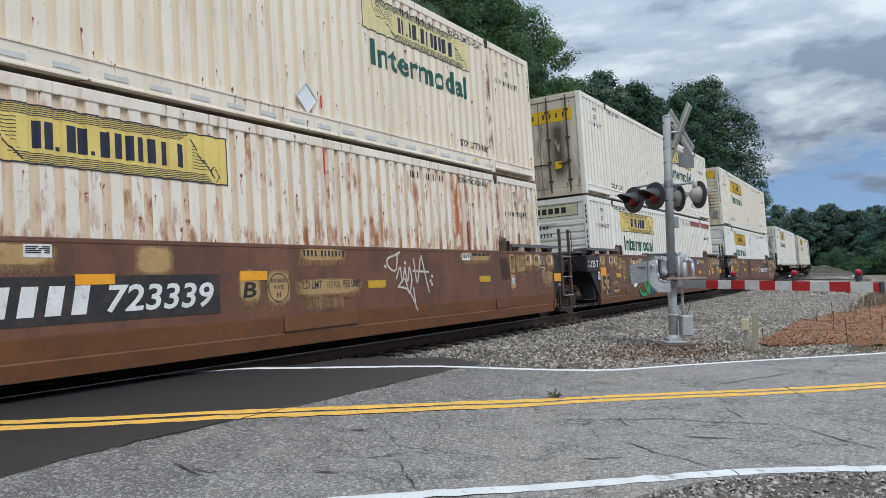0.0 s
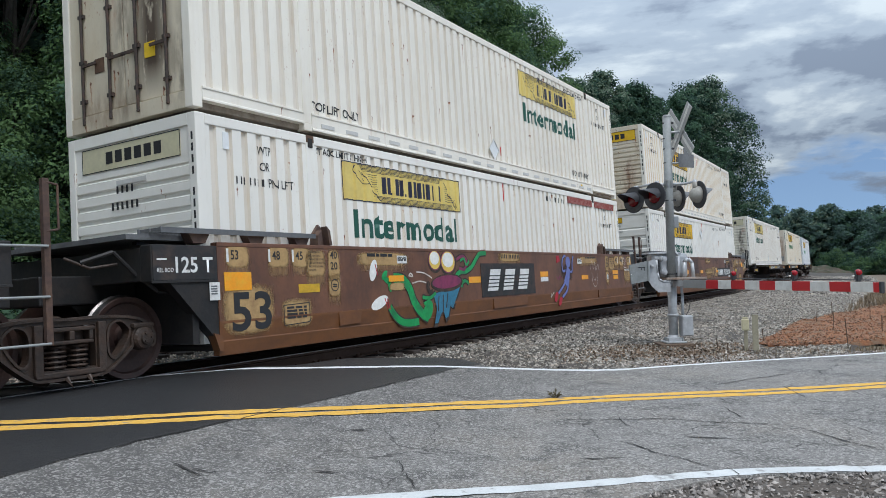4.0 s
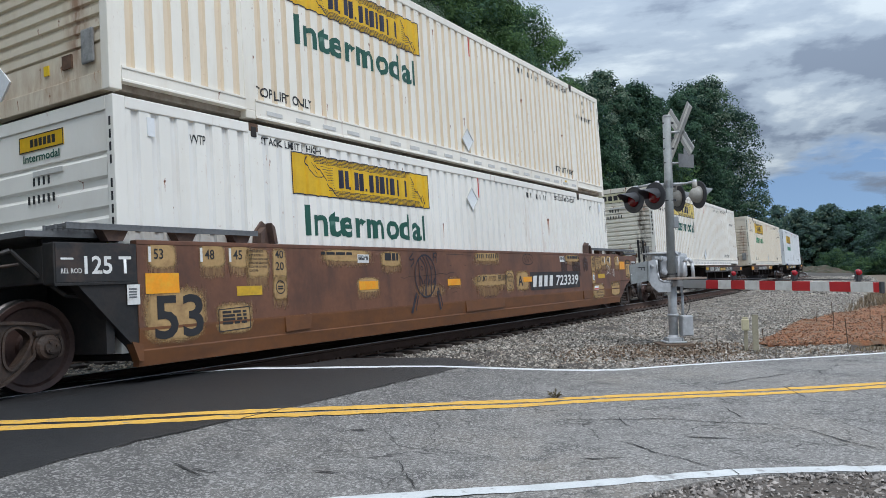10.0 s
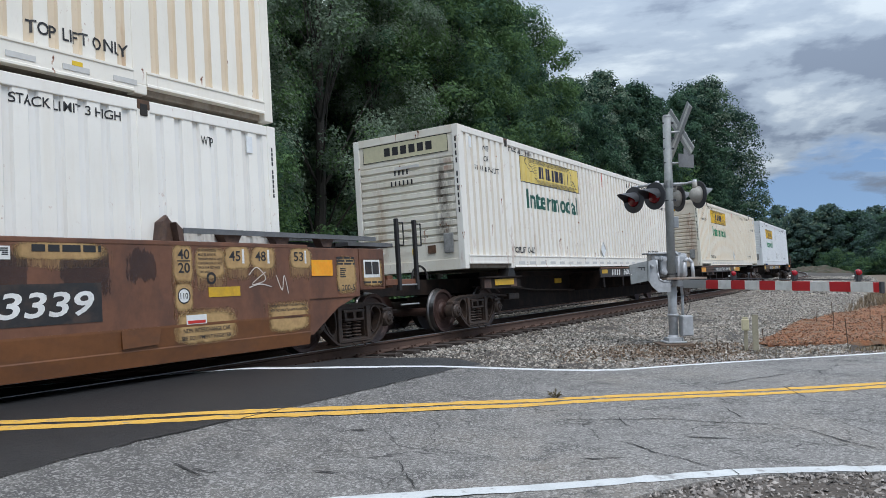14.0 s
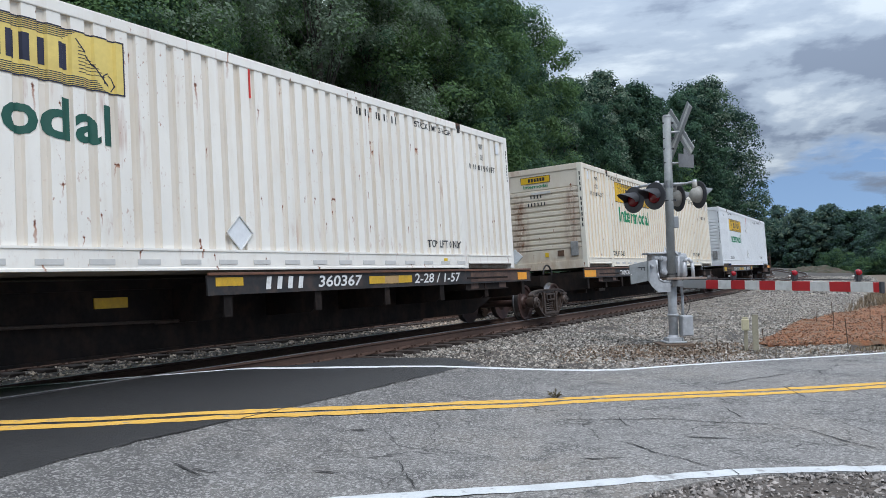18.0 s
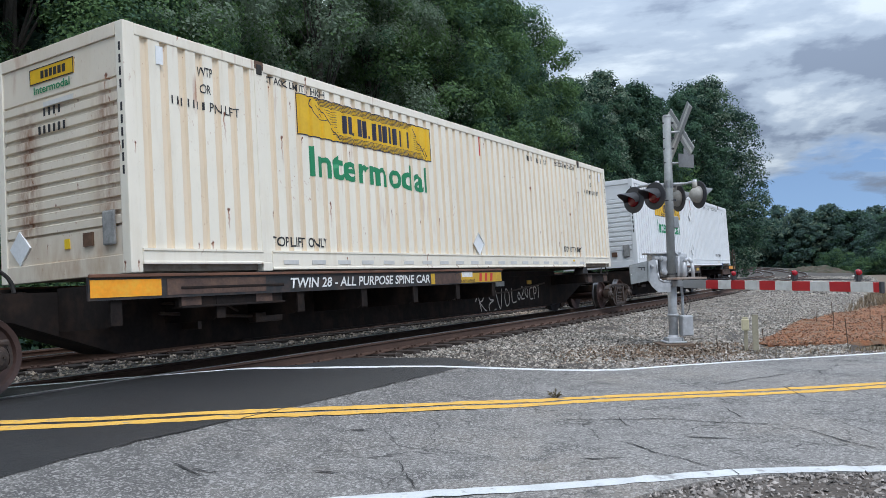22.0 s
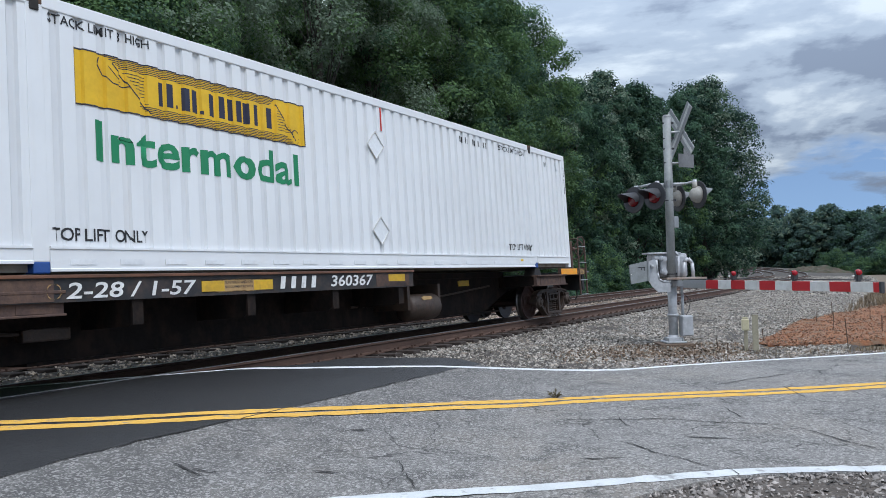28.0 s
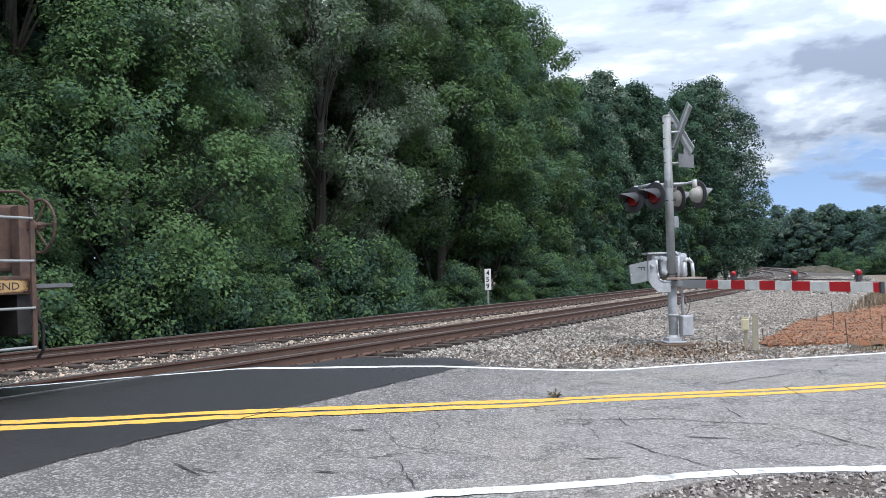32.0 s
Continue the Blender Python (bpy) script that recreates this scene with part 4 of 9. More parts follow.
        if doors and sx < 0:
            for q in (-1, 1):
                y0, y1 = sorted((q * 0.01, q * (WIDE - 0.15)))
                d = part("door", boxes((-HALF + 0.02, -HALF + 0.07, y0, y1, 0.23, TALL - 0.17), bevel=0.012), end_mat, ob, "grimy white container door")
                bm = bmesh.new()
                for yb in (0.28, 0.86):
                    cyl(bm, (-HALF - 0.01, q * yb, 0.1), (-HALF - 0.01, q * yb, TALL - 0.06), 0.022, n=8)
                    for zz in (0.4, 0.95, 1.6, 2.4):
                        box(bm, -HALF - 0.02, -HALF + 0.02, q * yb - 0.06, q * yb + 0.06, zz, zz + 0.05)
                    box(bm, -HALF - 0.03, -HALF - 0.005, min(q * yb, q * (yb - 0.3)), max(q * yb, q * (yb - 0.3)), 0.9, 0.94)
                part("lock_rod", bm, M_RODS, d, "dark door lock rods and handles")
                part("door_panel_film", boxes((-HALF + 0.012, -HALF + 0.019, min(q * 0.02, q * 1.02), max(q * 0.02, q * 1.02), TALL - 0.78, TALL - 0.42)), M_LOGO["bright"], d, "yellow panel with plain dark blocks")
                bm = bmesh.new()
                for i in range(4):
                    yb = q * (0.16 + 0.2 * i)
                    box(bm, -HALF + 0.008, -HALF + 0.0115, yb - 0.022, yb + 0.022, TALL - 0.67, TALL - 0.53)
                tagged(part("brand_block", bm, M_INK, d), kind="stuff")
                part("data_plate", boxes((-HALF + 0.01, -HALF + 0.019, min(q * 0.42, q * 0.62), max(q * 0.42, q * 0.62), 0.78, 0.98)), M_SOOT if q > 0 else M_YTAG, d, "small data plate")
        else:
            shared(("wall", sx, end_ribs), "end_wall", lambda x=x, sx=sx: slats_end(x, sx, 0.55 if sx < 0 else 0.22, TALL - 0.62, WIDE - 0.15, end_ribs), end_mat)
            if sx < 0:
                shared("foot", "end_plate", lambda: boxes((-HALF + 0.02, -HALF + 0.06, -WIDE + 0.14, WIDE - 0.14, 0.22, 0.55), bevel=0.008), end_mat)
            shared(("hi", sx), "end_plate", lambda sx=sx: boxes((min(sx * (HALF - 0.02), sx * (HALF - 0.06)), max(sx * (HALF - 0.02), sx * (HALF - 0.06)), -WIDE + 0.14, WIDE - 0.14, TALL - 0.62, TALL - 0.16), bevel=0.008), end_mat)
    # reflective tape dashes along the bottom rail
    def dashes():
        bm = bmesh.new()
        for i in range(20):
            x = -P40 + 0.3 + i * 0.6
            box(bm, x, x + 0.31, -WIDE - 0.011, -WIDE - 0.007, 0.09, 0.15)
        return bm
    tagged(shared("tape", "reflective_tape", dashes, M_PLACARD if blue else M_STRIP), kind="stuff")
    # lettering on the near side
    yf = -WIDE + 0.005
    lx = (-HALF + 2.93 if logo_x == "front" else HALF - 2.96 - 3.66) + logo_dx
    if logo:
        logo_parts(ob, lx, logo_z, 3.66, 0.62, M_LOGO[film], ink)
    if word:
        stencil(ob, "Intermodal", 0.46, word, 3.26, 0.026, lx + 0.22, logo_z - 0.60 + word_dy, "word_lettering", "green Intermodal lettering", 1.06)
    for wx, ww, hh, zz, txt in ((-P40 + 0.13, 1.18, 0.14, 0.34, "TOP LIFT ONLY"), (P40 - 1.32, 1.18, 0.14, 0.40, "TOP LIFT ONLY"), (-P40 + 0.15, 1.25, 0.105, TALL - 0.265, stack), (P40 - 1.55, 1.25, 0.105, TALL - 0.30, stack)):
        tagged(stencil(ob, txt, hh, M_INK, ww, 0.014, wx, zz), kind="stuff")
    for sx in (-1, 1):
        cx = sx * (P40 + 0.95)
        rows = (("WTP", 0.42, 0.22, 0.0),) if blue or plain else (("WTP", 0.42, 0.22, 0.0), ("OR", 0.64, 0.15, 0.0), ("PIN LIFT", 0.86, 0.50, 0.30))
        for txt, dz, ww, dx in rows:
            tagged(stencil(ob, txt, 0.12, M_INK, ww, 0.004, cx + dx - ww / 2, TALL - dz), kind="stuff")
        if not (blue or plain):
            bm = bmesh.new()
            for k in range(7):
                box(bm, cx - 0.55 + 0.082 * k, cx - 0.53 + 0.082 * k, -WIDE + 0.005, -WIDE + 0.007, TALL - 0.855, TALL - 0.755)
            tagged(part("brand_bar", conform(bm), M_INK, ob, "short row of thin black bars"), kind="stuff")
    bm = bmesh.new()
    code_bars(bm, P40 - 3.3, TALL - 0.36, 0.12, 10, -WIDE + 0.008, (4,), 0.34)
    conform(bm)
    for k in range(1):
        code_bars(bm, HALF - 0.10, TALL - 0.3, 0.07, 10, -WIDE - 0.001, (4,), 0.38, True)
    tagged(part("number_bar", bm, M_INK, ob, "black bars of the box number"), kind="stuff")
    for sx in (-1, 1):
        part("sensor_plate", boxes((sx * (HALF - 0.5) - 0.05, sx * (HALF - 0.5) + 0.05, yf - 0.006, yf + 0.01, TALL - 0.42, TALL - 0.2)), M_PLACARD, ob)
    for px, pz in placards:
        placard(ob, px, pz, 0.23, yf)
    part("yellow_tag", boxes((P40 - 0.85, P40 - 0.73, -WIDE - 0.012, -WIDE - 0.008, 0.15, 0.2)), M_YTAG, ob)
    part("red_mark", boxes((lx + 5.6, lx + 5.63, yf - 0.006, yf, 2.35, 2.75) if logo_x == "front" else (lx - 1.2, lx - 1.17, yf - 0.006, yf, 0.4, 0.6)), M_REDTAG, ob)
    if red_top:
        part("red_header_strip", boxes((P40 - red_top, P40 - 0.1, -WIDE - 0.006, -WIDE + 0.01, TALL - 0.32, TALL - 0.15), (P40 + 0.12, HALF - 0.4, -WIDE - 0.006, -WIDE + 0.01, TALL - 0.32, TALL - 0.15)), material("red_strip_flaking", (0.25, 0.04, 0.03), 0.7, vary=0.3, scale=8, fine=30, bump=0.3, second=(0.55, 0.42, 0.37), amount=0.4), ob, "flaking dark red strip")
    # leading end lettering, on the face that looks along the track
    if end_logo and not doors:
        ex = -HALF + 0.018
        em, wd, hh = end_logo
        cy = 0.0 if wd > 1.5 else 0.1
        zc = TALL - (0.52 if wd > 1.5 else 0.43)
        p = part("end_panel", boxes((ex - 0.006, ex, -wd / 2 + cy, wd / 2 + cy, zc, zc + hh)), em, ob, "panel with plain dark blocks")
        bm = bmesh.new()
        for i in range(6):
            yy = wd * (0.24 - 0.098 * i) + cy
            box(bm, ex - 0.009, ex - 0.0065, yy - wd * 0.07, yy, zc + hh * 0.26, zc + hh * 0.74)
        tagged(part("brand_block", bm, M_INK, p), kind="stuff")
        if wd < 1.5:
            w = part("word_lettering", words("Intermodal", 0.10, word or M_GREEN, bold=0.02, fit=0.74), word or M_GREEN, ob, "small green Intermodal lettering")
            w.matrix_basis = Matrix.Translation((ex - 0.008, 0.47, zc - 0.13)) @ Matrix.Rotation(radians(-90), 4, "Z")
        bm = bmesh.new()
        t = 0.012
        for r in ((-wd / 2, wd / 2, zc, zc + t), (-wd / 2, wd / 2, zc + hh - t, zc + hh), (-wd / 2, -wd / 2 + t, zc, zc + hh), (wd / 2 - t, wd / 2, zc, zc + hh)):
            box(bm, ex - 0.009, ex - 0.0065, r[0] + cy, r[1] + cy, r[2], r[3])
        part("keyline", bm, M_INK, p)
    ex = -HALF - 0.018
    bm = bmesh.new()
    for i in range(4):
        box(bm, -HALF + 0.005, -HALF + 0.012, 0.24 - 0.1 * i, 0.275 - 0.1 * i, TALL - 0.86, TALL - 0.76)
    for i in range(6):
        box(bm, -HALF - 0.012, -HALF - 0.002, 0.33 - 0.1 * i, 0.362 - 0.1 * i, TALL - 1.08, TALL - 0.98)
    for i in range(10):
        zz = TALL - 0.25 - 0.145 * i - (0.12 if i > 3 else 0)
        box(bm, -HALF - 0.003, -HALF, -WIDE + 0.05, -WIDE + 0.082, zz - 0.1, zz)
    if not doors:
        tagged(part("number_bar", bm, M_INK, ob, "black bars of the box number"), kind="stuff")
        part("plate", boxes((-HALF - 0.01, -HALF + 0.0, -0.35, 0.25, TALL - 0.75, TALL - 0.69)), M_STRIP, ob)
        part("sensor_box", boxes((-HALF - 0.03, -HALF + 0.0, -1.06, -0.84, 0.34, 0.74), bevel=0.02), M_SIGNGREY, ob, "small grey sensor box")
        part("vent_plate", boxes((-HALF - 0.004, -HALF + 0.021, -0.62, -0.44, 0.36, 0.52)), M_SOOT, ob, "dark vent plate")
        part("yellow_sticker", boxes((-HALF + 0.008, -HALF + 0.021, -0.16, -0.06, 0.36, 0.48)), M_YTAG, ob)
        bm = bmesh.new()
        prism(bm, [(0.86, 0.22), (1.08, 0.44), (0.86, 0.66), (0.64, 0.44)], "x", -HALF - 0.002, -HALF + 0.021)
        part("placard_holder", bm, M_PLACARD, ob, "diamond-shaped metal placard holder")
    else:
        bm.free()
    return ride(ob, s, chord, z)


# ---- ballast, ties and the ground beside the tracks ----
def bank(name, outline, s_values, mat, label, wob=0.03):
    """A strip beside the line: outline of (offset away from the road, height)."""
    def at(s, k):
        o, z = outline[int(k)]
        p = beside(s, o, z)
        p.z += wob * noise.noise((p.x * 0.9, p.y * 0.9, 0)) + wob * 0.5 * noise.noise((p.x * 4, p.y * 4, 2))
        return tuple(p)
    return tagged(sheet(name, at, s_values, list(range(len(outline))), mat), label, "ballast", kind="structure")


S_FINE = [-100, -80, -60, -45] + [-34 + 1.0 * i for i in range(100)] + [68 + 4 * i for i in range(66)]
bed_out = [(-13.5, -3.2), (-8.4, -0.55), (-7.6, -0.36), (-6.4, -0.325), (-5.4, -0.315), (-4.6, -0.29), (-3.4, -0.27), (-2.2, -0.235), (-1.5, -0.205), (-1.2, -0.196), (-0.9, -0.194), (-0.4, -0.21), (0, -0.19), (0.4, -0.19), (0.9, -0.24), (1.5, -0.26), (2.1, -0.25), (2.7, -0.22), (3.4, -0.20), (4.15, -0.20), (4.9, -0.21), (5.6, -0.24), (6.2, -0.32), (7.2, -0.62), (8.0, -0.75), (13.0, -3.4)]
# shows between the loose stones as their painted shade
bank("ballast_bed", bed_out, S_FINE, M_BED, "ballast bed under both tracks, coloured dark for the shade between stones")


def stones(name, place, n, size, mat, label, seed, flat=0.7, jitter=0.35):
    """Loose stones, each an uneven lump bedded on its underside, joined as one stuff."""
    rng = np.random.default_rng(seed)
    base = np.array([[1, 0, 0], [0, 1, 0], [-1, 0, 0], [0, -1, 0], [0, 0, 1]], float)
    tri = np.array([[0, 1, 4], [1, 2, 4], [2, 3, 4], [3, 0, 4]])
    P = place(rng, n)
    n = len(P)
    sz = size * (0.5 + rng.random((n, 1, 1)) ** 1.6 * 1.2)
    v = base[None] * (1 + jitter * rng.normal(size=(n, 5, 3))) * np.array([1, 0.8, flat])[None, None]
    q = rng.normal(size=(n, 4)) * np.array([1, 0.28, 0.28, 1])
    q /= np.linalg.norm(q, axis=1)[:, None]
    w, x, y, z = q.T
    R = np.stack([np.stack([1 - 2 * (y * y + z * z), 2 * (x * y - z * w), 2 * (x * z + y * w)], 1), np.stack([2 * (x * y + z * w), 1 - 2 * (x * x + z * z), 2 * (y * z - x * w)], 1), np.stack([2 * (x * z - y * w), 2 * (y * z + x * w), 1 - 2 * (x * x + y * y)], 1)], 1)
    v = np.einsum("nij,nkj->nki", R, v * sz) + P[:, None, :]
    me = bpy.data.meshes.new(name)
    me.vertices.add(n * 5)
    me.vertices.foreach_set("co", v.ravel())
    idx = (tri[None] + (np.arange(n) * 5)[:, None, None]).astype(np.int32)
    me.loops.add(n * 12)
    me.loops.foreach_set("vertex_index", idx.ravel())
    me.polygons.add(n * 4)
    me.polygons.foreach_set("loop_start", np.arange(n * 4, dtype=np.int32) * 3)
    me.materials.append(mat)
    me.update(calc_edges=True)
    ob = new(name, me)
    return tagged(ob, label, "gravel", kind="stuff")


LS = np.array([r[0] for r in LINE])
LX, LY, LH = (np.array([r[k] for r in LINE]) for k in (1, 2, 3))
BO = np.array([o for o, z in bed_out])
BZ = np.array([z for o, z in bed_out])


def along(s0, s1, o0, o1, lift=0.0, bias=1.0):
    def place(rng, n):
        s_ = s0 + (s1 - s0) * rng.random(n) ** bias
        o = o0 + (o1 - o0) * rng.random(n)
        x, y, h = np.interp(s_, LS, LX), np.interp(s_, LS, LY), np.interp(s_, LS, LH)
        z = np.interp(o, BO, BZ) + lift
        px, py = x - np.sin(h) * o, y + np.cos(h) * o
        # none on the road
        d = -((px - 4.53) * -math.sin(PSI) + (py - 7.42) * math.cos(PSI))
        far = np.array([far_edge(v) for v in py]) + 0.04
        keep = (px > far)
        return np.stack([px, py, z], 1)[keep]
    return place


stones("ballast_stones", along(2, 44, -7.7, -0.86, bias=1.4), 125000, 0.0245, M_BALLAST, "loose grey and tan crushed ballast stones", 1)
stones("ballast_stones", along(2, 46, -0.66, 0.66, bias=1.2), 12000, 0.029, M_TANSTONE, "loose ballast stones between the rails", 2)
stones("ballast_stones", along(-14, 46, 0.85, 3.3, bias=1.1), 28000, 0.029, M_TANSTONE, "loose ballast stones between the two tracks", 3)
stones("ballast_stones", along(-14, 46, 3.45, 6.6, bias=1.1), 15000, 0.033, M_TANSTONE, "loose ballast stones round the far track", 4)
stones("ballast_stones", along(42, 110, -8.2, 6.6, bias=1.2), 22000, 0.065, M_BALLAST, "coarse distant ballast stones", 5)
tie_mesh = slab_mesh("tie", 0.23, 2.6, 0.18, M_TIE, 0.012)
bm = bmesh.new()
box(bm, -0.10, 0.10, -0.17, 0.17, 0.0, 0.018)
for a, b in ((-0.05, -0.12), (0.05, 0.12), (0.05, -0.12), (-0.05, 0.12)):
    box(bm, a - 0.014, a + 0.014, b - 0.02, b + 0.02, 0.018, 0.05)
spike_mesh = finish("tie_plate", bm, M_RAIL)
for k, (base, cant) in enumerate(((0.0, CANT), (FAR, FAR_CANT))):
    far_v, count = [], 0
    s = 2.2 if k == 0 else -13.0
    while s < 105:
        p = beside(s, base)
        onroad = p.x < far_edge(p.y) + 0.1
        if not onroad:
            x, y, h = on_line(s)
            m = pose(p.x, p.y, p.z, -cant, 0, math.degrees(h) + 2.0 * math.sin(s * 12.9)) @ pose(0, 0, -0.187)
            t = new("tie", tie_mesh)
            t.parent = tracks[k]
            t.matrix_basis = m
            if s < 40:
                for off in (-0.7535, 0.7535):
                    q = new("tie_plate", spike_mesh)
                    q.parent = t
                    q.location = (0, off, 0.0)
        s += 0.53 if s < 60 else 0.9

# clay bank, scrub soil and the gravel shoulder by the camera
def clay_edge(y):
    return 4.53 + (-5.7 - (y - 7.42) * math.cos(PSI)) / -math.sin(PSI)


def clay_z(x, y):
    d = dn(x, y)
    z = -0.30 + 0.20 * smooth(16, 30, x) + 0.05 * noise.noise((x * 0.8, y * 0.8, 0)) + 0.03 * noise.noise((x * 3, y * 3, 1))
    return z - 0.25 * (1 - smooth(5.3, 6.2, d))


def clay_at(v, y):
    a = far_edge(y) + 2.2
    b = max(a + 0.4, min(clay_edge(y) + 0.3, 17.2 + 1.02 * (-6.3 - y)))
    x = a + (b - a) * v
    z = clay_z(x, y)
    return (x, y, z - (0.12 if v in (0.0, 1.0) else 0))


tagged(sheet("clay_bank", clay_at, [i / 40 for i in range(41)], [-6.0 - 0.25 * i for i in range(42)], M_CLAY), "bare red-orange clay bank beside the ballast", "ground", kind="structure")


def patchy(x0, x1, y0, y1, lift=0.0, zf=None):
    def place(rng, n):
        x = x0 + (x1 - x0) * rng.random(n)
        y = y0 + (y1 - y0) * rng.random(n)
        z = np.array([(zf or ground_z)(a, b) for a, b in zip(x, y)]) + lift
        return np.stack([x, y, z], 1)
    return place


def shoulder(rng, n):
    y = -7 + 10 * rng.random(n)
    x = np.array([near_edge(v) for v in y]) - rng.random(n) ** 1.5 * 1.6 + 0.02
    z = np.array([-0.262 - 0.02 * (near_edge(b) - a) for a, b in zip(x, y)])
    return np.stack([x, y, z], 1)


def shoulder_at(u, v):
    x = near_edge(u) - 0.02 - v * 2.2
    return (x, u, -0.265 - 0.05 * v + 0.02 * noise.noise((x * 4, u * 4, 0)))


M_DIRT = material("dark_shoulder_dirt", (0.10, 0.082, 0.068), 0.95, vary=0.5, scale=5, fine=30, bump=0.9, second=(0.045, 0.038, 0.03), amount=0.7)
M_PEBBLE = material("pebbles", (0.235, 0.21, 0.19), 0.9, vary=0.3, scale=4, fine=20, bump=0.2, island=0.75)
tagged(sheet("shoulder", shoulder_at, [6 - 0.25 * i for i in range(60)], [i / 8 for i in range(9)], M_DIRT), "dark dirt and gravel shoulder at the road's edge", "ground", kind="structure")
stones("shoulder_gravel", shoulder, 15000, 0.015, M_PEBBLE, "small pebbles strewn over the dirt shoulder", 7)


def verge(rng, n):
    y = -13 + 13.5 * rng.random(n)
    x = np.array([far_edge(v) for v in y]) + 0.02 + rng.random(n) * 1.1
    z = np.array([ground_z(a, b) for a, b in zip(x, y)]) + 0.06
    return np.stack([x, y, z], 1)


stones("verge_gravel", verge, 4200, 0.022, M_PEBBLE, "scattered stones and dirt along the road's far edge", 8)
M_LITTER = material("dry_litter", (0.17, 0.118, 0.08), 0.95, vary=0.4, scale=4, fine=20, bump=0.3, island=0.5)


def litter(rng, n):
    a, r = rng.random(n) * 6.283, rng.random(n) ** 0.7 * 2.1
    x, y = 13.5 + r * np.cos(a) * 0.85, -4.2 + r * np.sin(a) * 1.25 - 0.3 * r * np.cos(a)
    z = np.array([ground_z(p, q) for p, q in zip(x, y)]) + 0.055
    return np.stack([x, y, z], 1)


stones("ground_litter", litter, 4300, 0.021, M_LITTER, "brown bark chips and leaf litter round the mast's foot", 9, flat=0.3)


def clay_clods(rng, n):
    y = -6.0 - 10.4 * rng.random(n)
    lo, hi = np.array([far_edge(v) + 2.0 for v in y]), np.array([min(clay_edge(v), 17.2 + 1.02 * (-6.3 - v)) for v in y])
    x = lo + (hi - lo) * rng.random(n)
    z = np.array([clay_z(a, b) for a, b in zip(x, y)])
    return np.stack([x, y, z], 1)


stones("clay_clods", clay_clods, 12000, 0.021, material("clay_clod", (0.22, 0.10, 0.052), 0.95, vary=0.3, scale=4, fine=20, bump=0.3, island=0.5), "orange clay clods and small stones on the bank", 10)
stones("clay_pebbles", clay_clods, 5200, 0.02, M_LITTER, "brown soil crumbs and pebbles over the clay bank", 12)
weed = thing("roadside_weed", "small dry weed growing through the centre line crack", "weed", at=pose(8.60, -1.21, road_z(8.60, -1.21)))
rw = random.Random(77)
bm = bmesh.new()
for k in range(16):
    a, l = rw.uniform(0, 6.28), rw.uniform(0.04, 0.115)
    tip = Vector((math.cos(a) * l * 0.7, math.sin(a) * l * 0.9, l * rw.uniform(0.4, 1)))
    cyl(bm, (0, 0, -0.01), tip, 0.004, 0.002, n=4)
    for q in range(4):
        c = tip * rw.uniform(0.5, 1)
        box(bm, c.x - 0.012, c.x + 0.012, c.y - 0.009, c.y + 0.009, c.z, c.z + 0.006)
part("sprig", bm, material("dry_weed", (0.10, 0.085, 0.05), 0.9, vary=0.4, scale=6, fine=30, bump=0.1), weed)
def blades(name, place, n, tall, mat, label, seed):
    """Thin dry blades, each one bent triangle."""
    rng = np.random.default_rng(seed)
    P = place(rng, n)
    n = len(P)
    a = rng.random(n) * 6.283
    h = tall * (0.4 + 0.9 * rng.random(n))
    w = 0.006 + 0.006 * rng.random(n)
    lean = rng.normal(size=(n, 2)) * 0.35 * h[:, None]
    v = np.empty((n, 3, 3))
    v[:, 0] = P + np.stack([np.cos(a) * w, np.sin(a) * w, -0.02 + 0 * a], 1)
    v[:, 1] = P - np.stack([np.cos(a) * w, np.sin(a) * w, 0.02 + 0 * a], 1)
    v[:, 2] = P + np.stack([lean[:, 0], lean[:, 1], h], 1)
    me = bpy.data.meshes.new(name)
    me.from_pydata(v.reshape(-1, 3).tolist(), [], np.arange(n * 3).reshape(-1, 3).tolist())
    me.materials.append(mat)
    me.update()
    return tagged(new(name, me), label, "grass", kind="stuff")


def behind_clay(rng, n):
    y = -10.5 - 12 * rng.random(n)
    x = np.array([17.2 + 1.02 * (-6.3 - v) for v in y]) + 0.2 + 9 * rng.random(n)
    z = np.array([ground_z(a, b) for a, b in zip(x, y)])
    d = np.array([dn(a, b) for a, b in zip(x, y)])
    return np.stack([x, y, z], 1)[d > 6.8]


M_STRAW = material("dry_straw", (0.20, 0.145, 0.09), 0.95, vary=0.4, scale=2, fine=9, bump=0, island=0.5)
blades("dry_grass", behind_clay, 9000, 0.34, M_STRAW, "dry brown grass behind the clay bank", 31)


def verge_tufts(rng, n):
    y = -4.4 - 8 * rng.random(n)
    x = np.array([far_edge(v) for v in y]) + 0.15 + rng.random(n) * 1.6
    z = np.array([ground_z(a, b) for a, b in zip(x, y)]) + 0.03
    return np.stack([x, y, z], 1)


blades("dry_grass", verge_tufts, 1500, 0.10, M_STRAW, "sparse dry grass along the road verge", 32)
# earth heap by the far curve
def heap_at(u, v):
    x, y = 119 + 20 * u, -57.8 - 10 * v
    across = math.sin(math.pi * min(1.0, (v / 0.35) ** 0.8 * 0.5 if v < 0.35 else 0.5 + 0.5 * (v - 0.35) / 0.65))
    r = across * math.sin(math.pi * u) ** 0.5
    return (x, y, -0.9 + 2.3 * r * (0.82 + 0.4 * noise.noise((u * 5, v * 5, 0)) + 0.15 * noise.noise((u * 17, v * 17, 3))))


